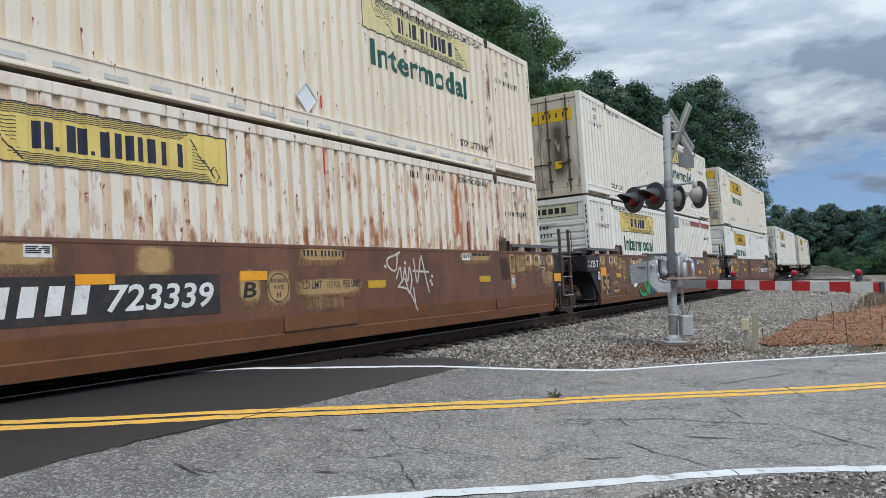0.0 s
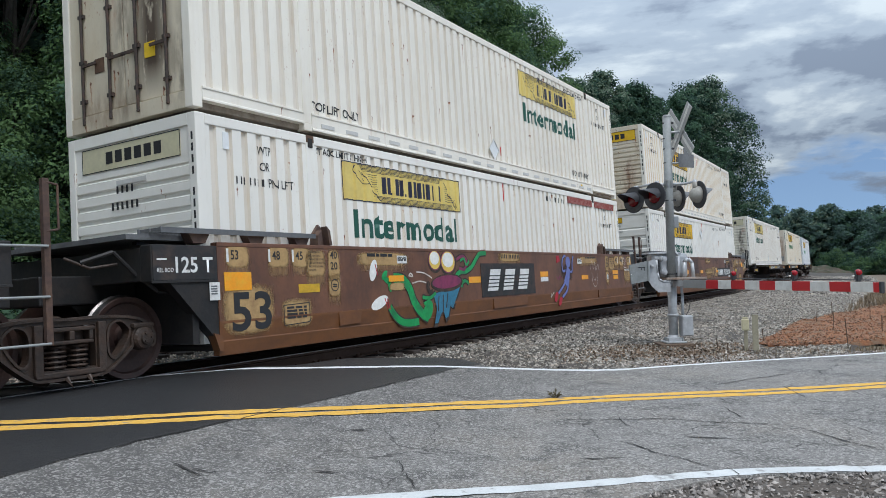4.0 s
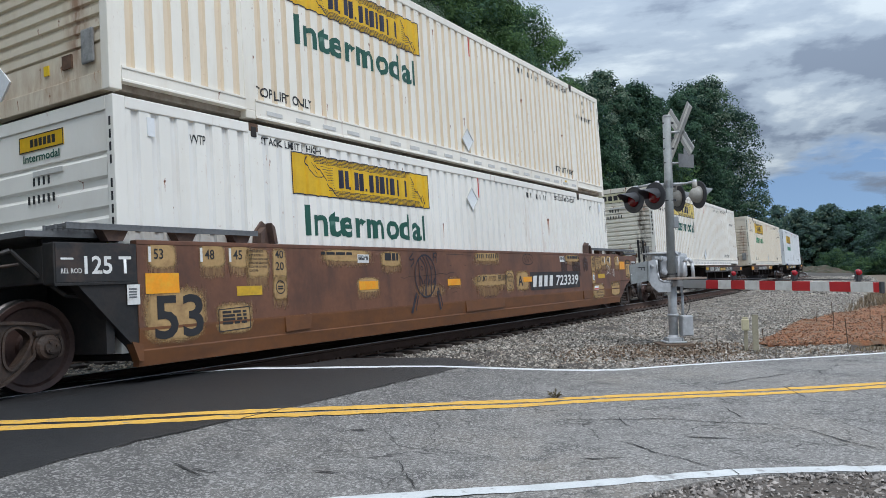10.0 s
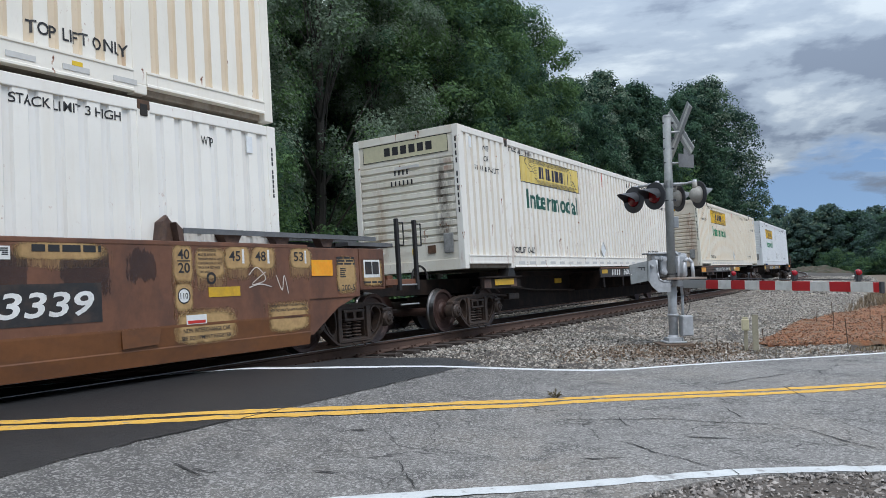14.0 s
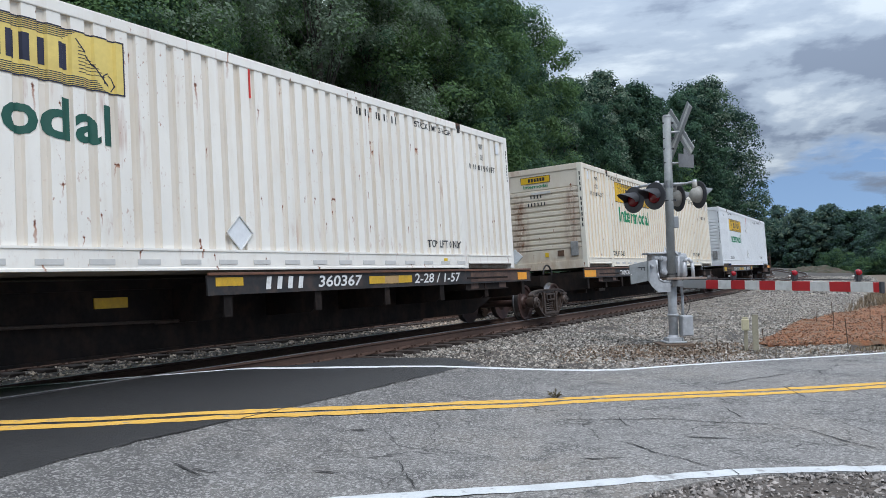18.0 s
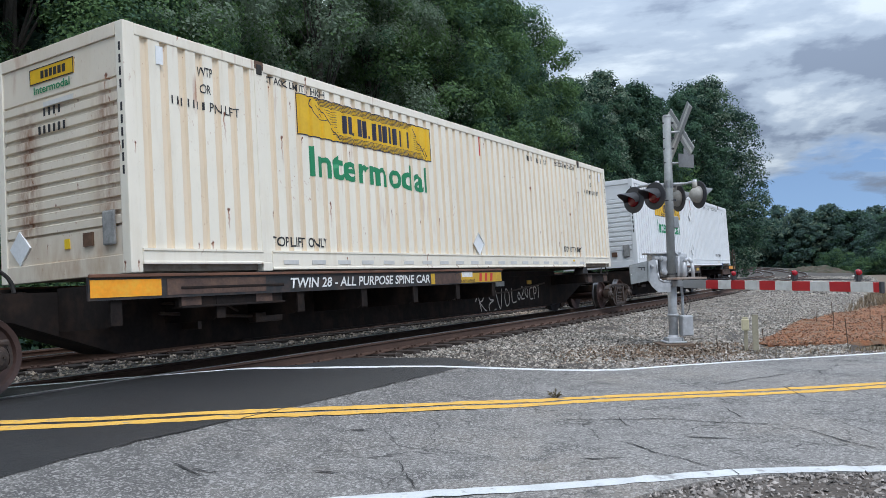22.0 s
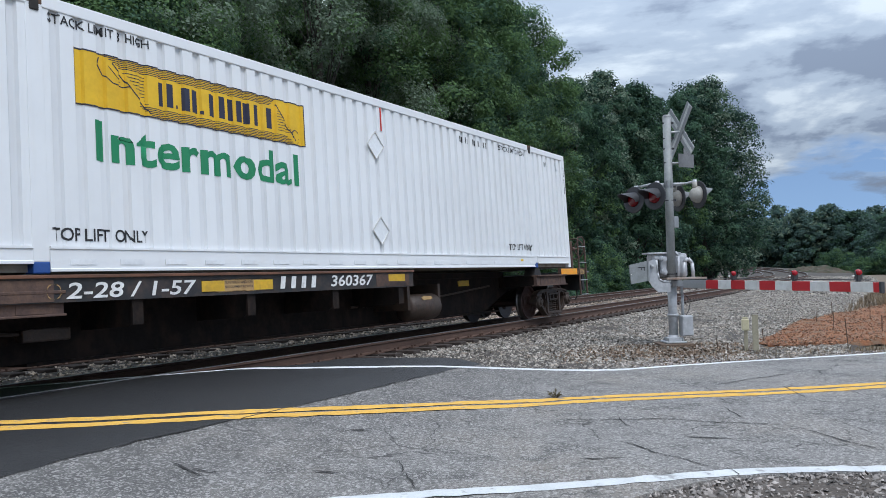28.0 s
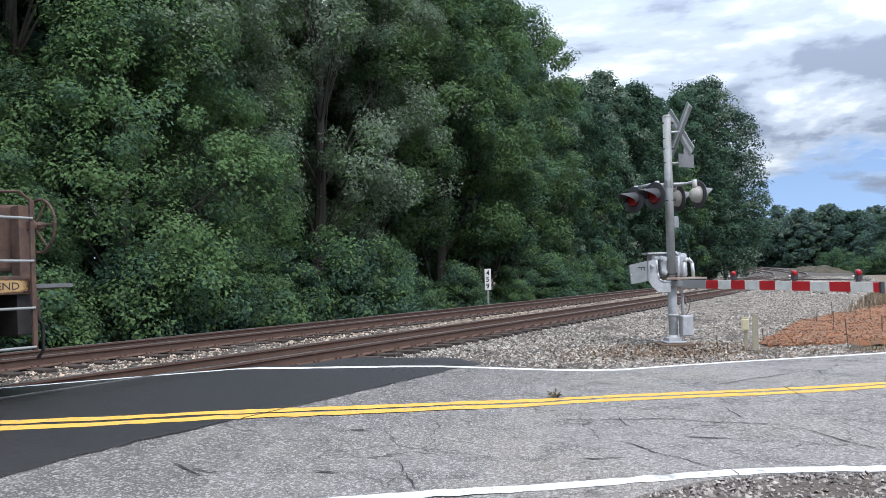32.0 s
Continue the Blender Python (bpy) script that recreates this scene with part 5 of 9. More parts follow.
M_DRYGRASS = material("dry_grass_bank", (0.062, 0.047, 0.03), 0.95, vary=0.5, scale=0.5, fine=4, bump=0.8, second=(0.035, 0.05, 0.022), amount=0.9)
tagged(sheet("earth_heap", heap_at, [i / 24 for i in range(25)], [i / 20 for i in range(21)], M_DRYGRASS), "brown earth heap with dry grass by the far curve", "earth heap", kind="structure")
# flangeway gaps where the rails pass through the asphalt: flat strips, gap and rail shade painted black
M_GAP = material("gap_shade_and_tar", (0.016, 0.016, 0.017), 0.8, vary=0.3, scale=4, fine=30, bump=0.2)
for o0, o1, base, s0, s1, w in ((-0.98, -0.80, 0.0, -24, 4.9, 0), (-0.70, -0.60, 0.0, -24, 4.9, 0), (0.60, 0.70, 0.0, -24, 1.4, 0)):
    def flange(s, k):
        o = o0 + (o1 - o0) * k
        p = beside(s, o)
        return (p.x, p.y, road_z(p.x, p.y) + 0.009)
    tagged(sheet("flangeway", flange, [s0 + (s1 - s0) * i / 30 for i in range(31)], [0, 1], M_GAP), "flat black strip for the flangeway gap and the rail's shade", "crossing", kind="structure")


lump = thing("tar_lump", "dark lump of tar lying on the ballast's edge", "lump", at=pose(11.05, -1.52, -0.285))
bm = bmesh.new()
bmesh.ops.create_icosphere(bm, subdivisions=2, radius=0.075)
for v in bm.verts:
    v.co *= 1 + 0.35 * noise.noise(v.co * 14)
    v.co.z = max(-0.05, v.co.z)
part("crust", bm, M_GAP, lump)


# ---- crossing signal ----
MX, MY, MZ = 14.84, -4.39, -0.235
M_CAST = material("aluminium_paint", (0.48, 0.49, 0.505), 0.45, metal=0.2, vary=0.12, scale=5, fine=30, bump=0.05, second=(0.34, 0.345, 0.355), amount=0.6)
M_DARKDISC = material("matt_black_shield", (0.04, 0.041, 0.046), 0.6, vary=0.25, scale=5, fine=30, bump=0.03)
M_LENS = glow("red_lamp_lens", (0.13, 0.004, 0.007), 0.06)
M_GATELAMP = glow("red_gate_lamp", (0.30, 0.005, 0.012), 0.06)
M_REDPAINT = material("gate_red", (0.50, 0.018, 0.025), 0.5, vary=0.1, scale=5, fine=30, bump=0.02)
M_WHITEPAINT = material("gate_white", (0.72, 0.72, 0.70), 0.5, vary=0.08, scale=5, fine=30, bump=0.02, second=(0.5, 0.49, 0.46), amount=0.4)
M_SIGNBACK = material("sign_back_aluminium", (0.42, 0.43, 0.44), 0.45, metal=0.5, vary=0.1, scale=5, fine=30, bump=0.02)
M_SIGNDULL = material("weathered_sign_back", (0.16, 0.165, 0.17), 0.7, vary=0.2, scale=5, fine=30, bump=0.03)
M_HOUSING = material("weathered_lamp_housing", (0.36, 0.345, 0.31), 0.6, vary=0.15, scale=5, fine=30, bump=0.05, second=(0.22, 0.20, 0.17), amount=0.5)
sig = thing("crossing_signal", "silver railroad crossing mast with red flashing lights and crossbuck", "crossing signal", at=pose(MX, MY, MZ))


def along_ray(px, py, depth):
    """A point in the mast's space at that distance ahead of the viewer."""
    return Vector((depth - MX, -px * depth - MY, 1.18 + py * depth - MZ))


part("foundation", boxes((-0.34, 0.30, -0.32, 0.32, -0.35, -0.005), bevel=0.02), material("rotten_timber", (0.15, 0.105, 0.075), 0.95, vary=0.4, scale=8, fine=30, bump=0.8, second=(0.07, 0.045, 0.03), amount=0.7, squash=(1, 1, 5)), sig, "stained crumbling foundation block")
part("mast_base", boxes((-0.20, 0.20, -0.20, 0.20, 0.0, 0.03), (-0.14, 0.14, -0.14, 0.14, 0.03, 0.10), bevel=0.01), M_CAST, sig)
bm = bmesh.new()
cyl(bm, (0, 0, 0.08), (0, 0, 1.15), 0.086, n=24)
cyl(bm, (0, 0, 0.06), (0, 0, 0.14), 0.115, 0.10, n=24)
cyl(bm, (0, 0, 0.50), (0, 0, 0.55), 0.105, n=24)
part("mast_sleeve", bm, M_CAST, sig, smooth=True)
bm = bmesh.new()
cyl(bm, (0, 0, 1.0), (-0.01, 0.0, 4.36), 0.080, 0.078, n=24)
part("mast", bm, M_GALV, sig, "galvanised steel pole", smooth=True)
bm = bmesh.new()
cyl(bm, (-0.01, 0, 4.355), (-0.01, 0, 4.39), 0.086, 0.065, n=20)
part("mast_cap", bm, M_GALV, sig)
for z in (1.30, 2.72, 2.98, 3.45, 3.72, 3.92, 4.22):
    bm = bmesh.new()
    cyl(bm, (0, 0, z), (0, 0, z + 0.022), 0.084, n=20)
    box(bm, -0.02, 0.02, -0.13, -0.06, z, z + 0.035)
    part("pole_band", bm, M_DARKDISC, sig, "steel banding clamp")
bm = bmesh.new()
for a in range(4):
    t = math.pi / 4 + a * math.pi / 2
    cyl(bm, (0.19 * math.cos(t), 0.19 * math.sin(t), 0.03), (0.19 * math.cos(t), 0.19 * math.sin(t), 0.09), 0.018, n=6)
tagged(part("anchor_bolt", bm, M_GALV, sig), kind="stuff")
jb = part("junction_box", boxes((-0.16, 0.06, -0.34, -0.12, 0.12, 0.52), bevel=0.03), M_CAST, sig, "rounded cast junction box")
part("cover", boxes((-0.185, -0.16, -0.33, -0.13, 0.14, 0.50), bevel=0.008), M_CAST, jb)
bm = bmesh.new()
tube(bm, [(0.02, -0.20, 0.5), (0.02, -0.20, 0.9), (0.02, -0.18, 1.2)], 0.028, 10)
part("conduit", bm, M_CAST, sig, smooth=True)
bm = bmesh.new()
tube(bm, [(-0.05, -0.24, 0.9), (-0.08, -0.32, 0.8), (-0.05, -0.30, 0.62), (-0.02, -0.24, 0.5)], 0.008, 6)
part("cable", bm, M_DARKDISC, sig)
# gate mechanism
part("mechanism_case", boxes((0.06, 0.46, -0.34, 0.36, 1.25, 1.71), bevel=0.05), M_CAST, sig, "silver cast gate mechanism case")
part("mechanism_lid", boxes((0.02, 0.07, -0.30, 0.32, 1.30, 1.66), bevel=0.02), M_CAST, sig)
for zz in (1.60, 1.355):
    bm = bmesh.new()
    cyl(bm, (0.03, 0.165, zz), (-0.12, 0.165, zz), 0.066, 0.058, n=20)
    cyl(bm, (-0.12, 0.165, zz), (-0.15, 0.165, zz), 0.036, n=12)
    cyl(bm, (-0.15, 0.165, zz), (-0.165, 0.165, zz), 0.014, n=8)
    part("shaft_boss", bm, M_CAST, sig, "round cast shaft boss")
part("link_bar", boxes((-0.06, 0.03, 0.12, 0.21, 1.30, 1.66), bevel=0.02), M_CAST, sig)
part("case_slot", boxes((-0.005, 0.019, 0.225, 0.30, 1.27, 1.60), bevel=0.004), M_DARKDISC, sig, "dark slot in the case")
part("case_top", boxes((0.0, 0.48, -0.20, 0.44, 1.70, 1.735), bevel=0.012), M_CAST, sig)
part("mechanism_shelf", boxes((-0.30, 0.40, -0.58, 0.18, 1.205, 1.245), bevel=0.008), material("rust_edged_plate", (0.33, 0.28, 0.24), 0.6, metal=0.4, vary=0.2, scale=5, fine=30, bump=0.1, second=(0.25, 0.13, 0.07), amount=0.6), sig, "rust-edged steel shelf plate")
part("clamp_plate", boxes((-0.13, 0.13, -0.13, 0.13, 1.08, 1.20), bevel=0.02), M_CAST, sig)
ARM = [(0.535, 1.57), (0.37, 1.59), (0.356, 1.345), (0.327, 1.22), (0.26, 1.175), (0.11, 1.175), (0.10, 0.975), (0.335, 0.975), (0.455, 1.09), (0.516, 1.20)]
bm = bmesh.new()
prism(bm, ARM, "x", -0.28, -0.25)
ca = part("counterweight_arm", bm, M_CAST, sig, "silver counterweight support arm")
bm = bmesh.new()
for a, b in zip(ARM[1:5], ARM[2:6]):
    tube(bm, [(-0.27, a[0] - 0.012, a[1]), (-0.27, b[0] - 0.012, b[1])], 0.022, 8)
part("arm_flange", bm, M_CAST, ca, smooth=True)
part("arm_bolt", boxes((-0.34, -0.285, 0.42, 0.48, 1.44, 1.50), (-0.36, -0.34, 0.435, 0.465, 1.455, 1.485), bevel=0.012), M_CAST, ca)
bm = bmesh.new()
prism(bm, [(0.527, 1.20), (0.545, 1.57), (0.884, 1.50), (0.855, 1.14)], "x", -0.33, -0.27)
cw = part("counterweight", bm, material("dull_counterweight", (0.27, 0.285, 0.285), 0.55, metal=0.2, vary=0.15, scale=5, fine=30, bump=0.05, second=(0.20, 0.205, 0.20), amount=0.5), sig, "dull grey rectangular counterweight plates")
part("slot", boxes((-0.334, -0.328, 0.59, 0.73, 1.442, 1.46), (-0.334, -0.328, 0.60, 0.612, 1.39, 1.45), (-0.334, -0.328, 0.655, 0.667, 1.40, 1.45)), M_DARKDISC, cw, "dark adjusting slot")
part("hinge_strip", boxes((-0.345, -0.327, 0.515, 0.545, 1.19, 1.57), bevel=0.004), M_GALV, cw)
bm = bmesh.new()
cyl(bm, (-0.33, 0.855, 1.325), (-0.345, 0.855, 1.325), 0.012, n=8)
part("pin", bm, M_WHITEPAINT, cw)
bm = bmesh.new()
tube(bm, [(-0.1, -0.20, 1.24), (-0.1, -0.22, 1.54), (-0.1, -0.30, 1.60), (-0.1, -0.37, 1.52), (-0.1, -0.39, 1.24)], 0.035, 10)
part("arm_yoke", bm, M_CAST, sig, "bent silver gate arm yoke", smooth=True)
bm = bmesh.new()
tube(bm, [(-0.05, -0.12, 1.2), (-0.05, -0.13, 1.66), (-0.02, -0.08, 1.74)], 0.025, 10)
part("cable_pipe", bm, M_CAST, sig, smooth=True)
# lights: each head has a round shield, a hood, a red lens and a housing behind
def head(pos, n):
    n = Vector((*n, 0)).normalized()
    q = n.to_track_quat("-Y", "Z").to_matrix().to_4x4()
    m = Matrix.Translation(pos) @ q
    def put(name, bm, mat, parent, label="", smooth_it=False):
        bmesh.ops.transform(bm, matrix=m, verts=bm.verts)
        return part(name, bm, mat, parent, label, smooth_it)
    bm = bmesh.new()
    lathe(bm, [(0.15, -0.012), (0.255, -0.012), (0.262, 0.0), (0.255, 0.008), (0.15, 0.012)], (0, 0, 0), n=32)
    sh = put("light_shield", bm, M_DARKDISC, sig, "round black background shield")
    bm = bmesh.new()
    lathe(bm, [(0.165, 0.0), (0.155, 0.05), (0.125, 0.12), (0.07, 0.17), (0.02, 0.18)], (0, 0, 0), n=24)
    cyl(bm, (0, 0.08, 0.10), (0, 0.08, 0.24), 0.045, n=12)
    put("lamp_housing", bm, M_HOUSING, sh, "rounded pale lamp housing", True)
    bm = bmesh.new()
    lathe(bm, [(0.142, -0.02), (0.12, -0.045), (0.06, -0.06), (0.01, -0.064)], (0, 0, 0), n=24)
    put("lens", bm, M_LENS, sh, "red lamp lens", True)
    bm = bmesh.new()
    k = 20
    inner, outer = [], []
    for i in range(k + 1):
        t = math.pi * (-0.08 + 1.16 * i / k)
        L = (0.13 + 0.30 * max(0, math.sin(t))) * (1.0 if n.x < 0 else 0.62)
        inner.append((0.155 * math.cos(t), 0.155 * math.sin(t), L))
    va = [bm.verts.new((x, -0.012, z)) for x, z, L in inner]
    vb = [bm.verts.new((x * 0.98, -L, z * 0.98 - L * 0.12)) for x, z, L in inner]
    vc = [bm.verts.new((x * 0.95, -0.012, z * 0.95)) for x, z, L in inner]
    vd = [bm.verts.new((x * 0.93, -L, z * 0.93 - L * 0.12)) for x, z, L in inner]
    for i in range(k):
        bm.faces.new((va[i], va[i + 1], vb[i + 1], vb[i]))
        bm.faces.new((vd[i], vd[i + 1], vc[i + 1], vc[i]))
        bm.faces.new((vb[i], vb[i + 1], vd[i + 1], vd[i]))
    put("hood", bm, M_DARKDISC if n.x < 0 else M_SIGNDULL, sh, "lamp hood")
    return sh


heads = [((0.2500, 0.0905), 15.15, (-0.57, 0.82)), ((0.2775, 0.0952), 14.55, (-0.57, 0.82)), ((0.3080, 0.0912), 15.15, (0.22, -0.975)), ((0.3350, 0.0955), 14.50, (0.22, -0.975))]
pts = []
for (a, e), d, n in heads:
    p = along_ray(a, e, d)
    pts.append(p)
    head(p, n)
for i, j in ((0, 1), (2, 3)):
    bm = bmesh.new()
    n = Vector((*heads[i][2], 0)).normalized()
    up = Vector((0, 0, 0.25))
    a, b = pts[i] - n * 0.08 + up, pts[j] - n * 0.08 + up
    c = (a + b) / 2
    tube(bm, [a, b], 0.024, 10)
    tube(bm, [c, Vector((0, 0, c.z))], 0.026, 10)
    for q in (a, b):
        cyl(bm, q + Vector((0, 0, -0.08)), q + Vector((0, 0, 0.035)), 0.04, n=10)
    part("light_crossarm", bm, M_CAST, sig, "silver light crossarm", smooth=True)
    bm = bmesh.new()
    cyl(bm, (0, 0, c.z - 0.08), (0, 0, c.z + 0.08), 0.085, n=18)
    part("arm_clamp", bm, M_CAST, sig)
part("terminal_box", boxes((-0.05, 0.09, -0.16, -0.07, 2.20, 2.42), bevel=0.015), M_SIGNBACK, sig)
# crossbuck: two blades, seen from behind
bn = Vector((0.22, -0.975, 0)).normalized()
bu = Vector((0.975, 0.22, 0)).normalized()
for k, tilt in ((0, 48), (1, -48)):
    bm = boxes((-0.61, 0.61, -0.004, 0.004, -0.115, 0.115), bevel=0.003)
    t = radians(tilt)
    m = Matrix.Translation(Vector((0.0, -0.24, 4.06)) + bn * (0.02 * k)) @ Matrix((( bu.x, bn.x, 0, 0), (bu.y, bn.y, 0, 0), (0, 0, 1, 0), (0, 0, 0, 1))) @ Matrix.Rotation(t, 4, "Y")
    bmesh.ops.transform(bm, matrix=m, verts=bm.verts)
    bl = part("crossbuck_blade", bm, M_SIGNBACK, sig, "aluminium crossbuck blade")
    bm = boxes((-0.61, 0.61, 0.006, 0.008, -0.03, 0.03))
    bmesh.ops.transform(bm, matrix=m @ Matrix.Translation((0, -0.016, 0)), verts=bm.verts)
    part("reflective_strip", bm, M_WHITEPAINT, bl, "white reflective strip")
bm = boxes((-0.20, 0.20, -0.004, 0.004, -0.16, 0.10), (-0.06, 0.06, -0.004, 0.004, 0.10, 0.22))
bmesh.ops.transform(bm, matrix=Matrix.Translation((-0.05, -0.34, 3.52)) @ Matrix.Rotation(radians(-62), 4, "Z"), verts=bm.verts)
part("track_count_sign", bm, M_SIGNDULL, sig, "back of the small aluminium sign")
bm = bmesh.new()
tube(bm, [(0, 0, 4.06), (0, -0.24, 4.06)], 0.025, 8)
part("sign_bracket", bm, M_SIGNBACK, sig)
bm = bmesh.new()
tube(bm, [(0, 0, 3.45), (-0.05, -0.30, 3.45)], 0.02, 8)
part("sign_bracket", bm, M_SIGNBACK, sig)

# gate arm: its own frame runs along the arm
A0, AD = Vector((13.53, -4.62, 0.892)), Vector((-0.985, -0.174, 0)).normalized()
arm = thing("gate_arm", "lowered red and white striped crossing gate arm", "gate arm", at=Matrix.Translation(A0) @ Matrix.Rotation(math.atan2(AD.y, AD.x), 4, "Z"))
for i in range(-2, 11):
    x0, x1 = i * 0.406, (i + 1) * 0.406
    x1 = min(x1, 4.16)
    h = 0.074 - 0.0012 * i
    if i < 0:
        part("arm_sleeve", boxes((x0, x1 + 0.0, -0.03, 0.03, -0.075, 0.075), bevel=0.004), M_SIGNBACK, arm, "grey arm sleeve")
    else:
        part("arm_stripe", boxes((x0, x1, -0.022, 0.022, -h, h), bevel=0.004), M_REDPAINT if i % 2 == 0 else M_WHITEPAINT, arm, "red reflective band" if i % 2 == 0 else "white reflective band")
part("arm_tip", boxes((4.162, 4.20, -0.025, 0.025, -0.07, 0.07), bevel=0.004), M_DARKDISC, arm)
part("arm_mount", boxes((-1.5, -0.81, -0.04, 0.04, -0.05, 0.06), bevel=0.01), M_CAST, arm)
bm = bmesh.new()
tube(bm, [(-0.6, 0, 0.085), (1.0, 0, 0.1), (2.5, 0, 0.095), (4.0, 0, 0.09)], 0.007, 6)
part("lamp_cable", bm, M_DARKDISC, arm)
for x in (0.86, 2.47, 3.78):
    bm = bmesh.new()
    lathe(bm, [(0.01, -0.042), (0.03, -0.038), (0.040, -0.018), (0.040, 0.018), (0.03, 0.038), (0.01, 0.042)], (x, 0, 0.185), n=18)
    bmesh.ops.rotate(bm, verts=bm.verts, cent=(x, 0, 0.185), matrix=Matrix.Rotation(radians(90), 3, "Z"))
    g = part("gate_lamp", bm, M_GATELAMP, arm, "small red gate lamp", smooth=True)
    part("lamp_mount", boxes((x - 0.022, x + 0.022, -0.026, 0.026, 0.07, 0.155), bevel=0.006), M_DARKDISC, g)
    part("lamp_bracket", boxes((x - 0.012, x + 0.012, -0.052, 0.052, 0.10, 0.20), bevel=0.004), M_DARKDISC, g)
    bm = bmesh.new()
    cyl(bm, (x, -0.06, 0.145), (x, -0.085, 0.145), 0.011, n=10)
    part("cable_gland", bm, M_WHITEPAINT, g, "small pale cable gland")

# marker posts, milepost and stakes
mp = thing("milepost", "white milepost sign with black numerals on a thin post", "milepost", at=pose(34.0, -1.95, -0.42, 0, 0, -93 + 90))
bm = bmesh.new()
box(bm, -0.02, 0.02, -0.04, 0.04, -0.3, 0.95)
part("post", bm, M_GALV, mp)
sg = part("sign", boxes((-0.035, -0.025, -0.14, 0.14, 0.85, 1.78), bevel=0.004), M_WHITEPAINT, mp)
for i, ch in enumerate("459"):
    o = part("numeral", words(ch, 0.22, M_INK, bold=0.02), M_INK, mp)
    o.matrix_basis = Matrix.Translation((-0.045, 0.075, 1.50 - 0.29 * i)) @ Matrix.Rotation(radians(-90), 4, "Z")
M_FIBRE = material("weathered_post", (0.36, 0.33, 0.24), 0.8, vary=0.2, scale=5, fine=30, bump=0.2, second=(0.25, 0.2, 0.13), amount=0.5, squash=(1, 1, 0.3))
M_CREAMBOX = material("cream_plastic_box", (0.55, 0.50, 0.33), 0.6, vary=0.1, scale=5, fine=30, bump=0.03)
mk = thing("cable_marker_post", "weathered timber post with a cream terminal box", "marker post", at=pose(13.75, -5.42, -0.33, 0, 0, -20))
part("post", boxes((-0.04, 0.04, -0.15, -0.05, 0.0, 0.66), bevel=0.008), M_FIBRE, mk)
part("post", boxes((-0.03, 0.03, 0.03, 0.09, 0.0, 0.42), bevel=0.006), M_FIBRE, mk)
part("terminal_box", boxes((-0.06, 0.05, 0.0, 0.13, 0.38, 0.58), bevel=0.02), M_CREAMBOX, mk)
part("box_cap", boxes((-0.05, 0.04, 0.02, 0.11, 0.58, 0.62), bevel=0.01), M_CREAMBOX, mk)
M_STAKE = material("rusty_stake", (0.10, 0.065, 0.045), 0.9, vary=0.3, scale=5, fine=30, bump=0.2)
st = thing("thin_stake", "thin rusty metal stake standing in the clay", "stake", "stakes")
bm = bmesh.new()
cyl(bm, (0, 0, -0.1), (0.01, 0.01, 0.46), 0.009, n=6)
part("rod", bm, M_STAKE, st)
first = True
for x, y, k in ((14.6, -7.6, 1.0), (14.2, -5.0, 0.5), (15.3, -6.3, 0.55), (17.5, -8.8, 0.9), (20.5, -11.3, 1.0), (21.5, -10.8, 0.8), (16.6, -9.4, 0.8), (13.4, -4.9, 0.45), (19.5, -9.4, 0.7)):
    m = pose(x, y, clay_z(x, y) if y < -5.2 else ground_z(x, y), 3, -4, x * 40)
    if first:
        st.matrix_basis = m @ Matrix.Diagonal((1, 1, k, 1))
        st.scale = (1, 1, k)
        first = False
    else:
        o = copy_thing(st, m)
        o.scale = (1, 1, k)


# ---- rolling stock ----
def rounded(pts, closed, n=3):
    """The points joined by a smooth curve."""
    m = len(pts)
    out = []
    for i in range(m if closed else m - 1):
        a, b, c, d = (Vector(pts[k % m] if closed else pts[max(0, min(m - 1, k))]) for k in (i - 1, i, i + 1, i + 2))
        for j in range(n):
            t = j / n
            p = 0.5 * (2 * b + (c - a) * t + (2 * a - 5 * b + 4 * c - d) * t * t + (3 * b - a - 3 * c + d) * t ** 3)
            out.append((p.x, p.y))
    return out if closed else out + [pts[-1]]


def rim(bm, loop, w, y0, y1, z):
    """A raised band that follows a closed outline, w wide to its one side."""
    m = len(loop)
    area = sum(loop[k][0] * loop[(k + 1) % m][1] - loop[(k + 1) % m][0] * loop[k][1] for k in range(m))
    turn = 1 if area > 0 else -1
    if m > 40:
        w = -w
    rows = []
    for k in range(m):
        t = (Vector(loop[(k + 1) % m]) - Vector(loop[k - 1])).normalized()
        nrm = Vector((-t.y, t.x)) * turn * w
        a = Vector(loop[k])
        b = a + nrm
        rows.append([bm.verts.new((q.x, y, z + q.y)) for q, y in ((a, y0), (a, y1), (b, y1), (b, y0))])
    for k in range(m):
        p, q = rows[k], rows[(k + 1) % m]
        for e in range(3):
            bm.faces.new((p[e], p[e + 1], q[e + 1], q[e]))


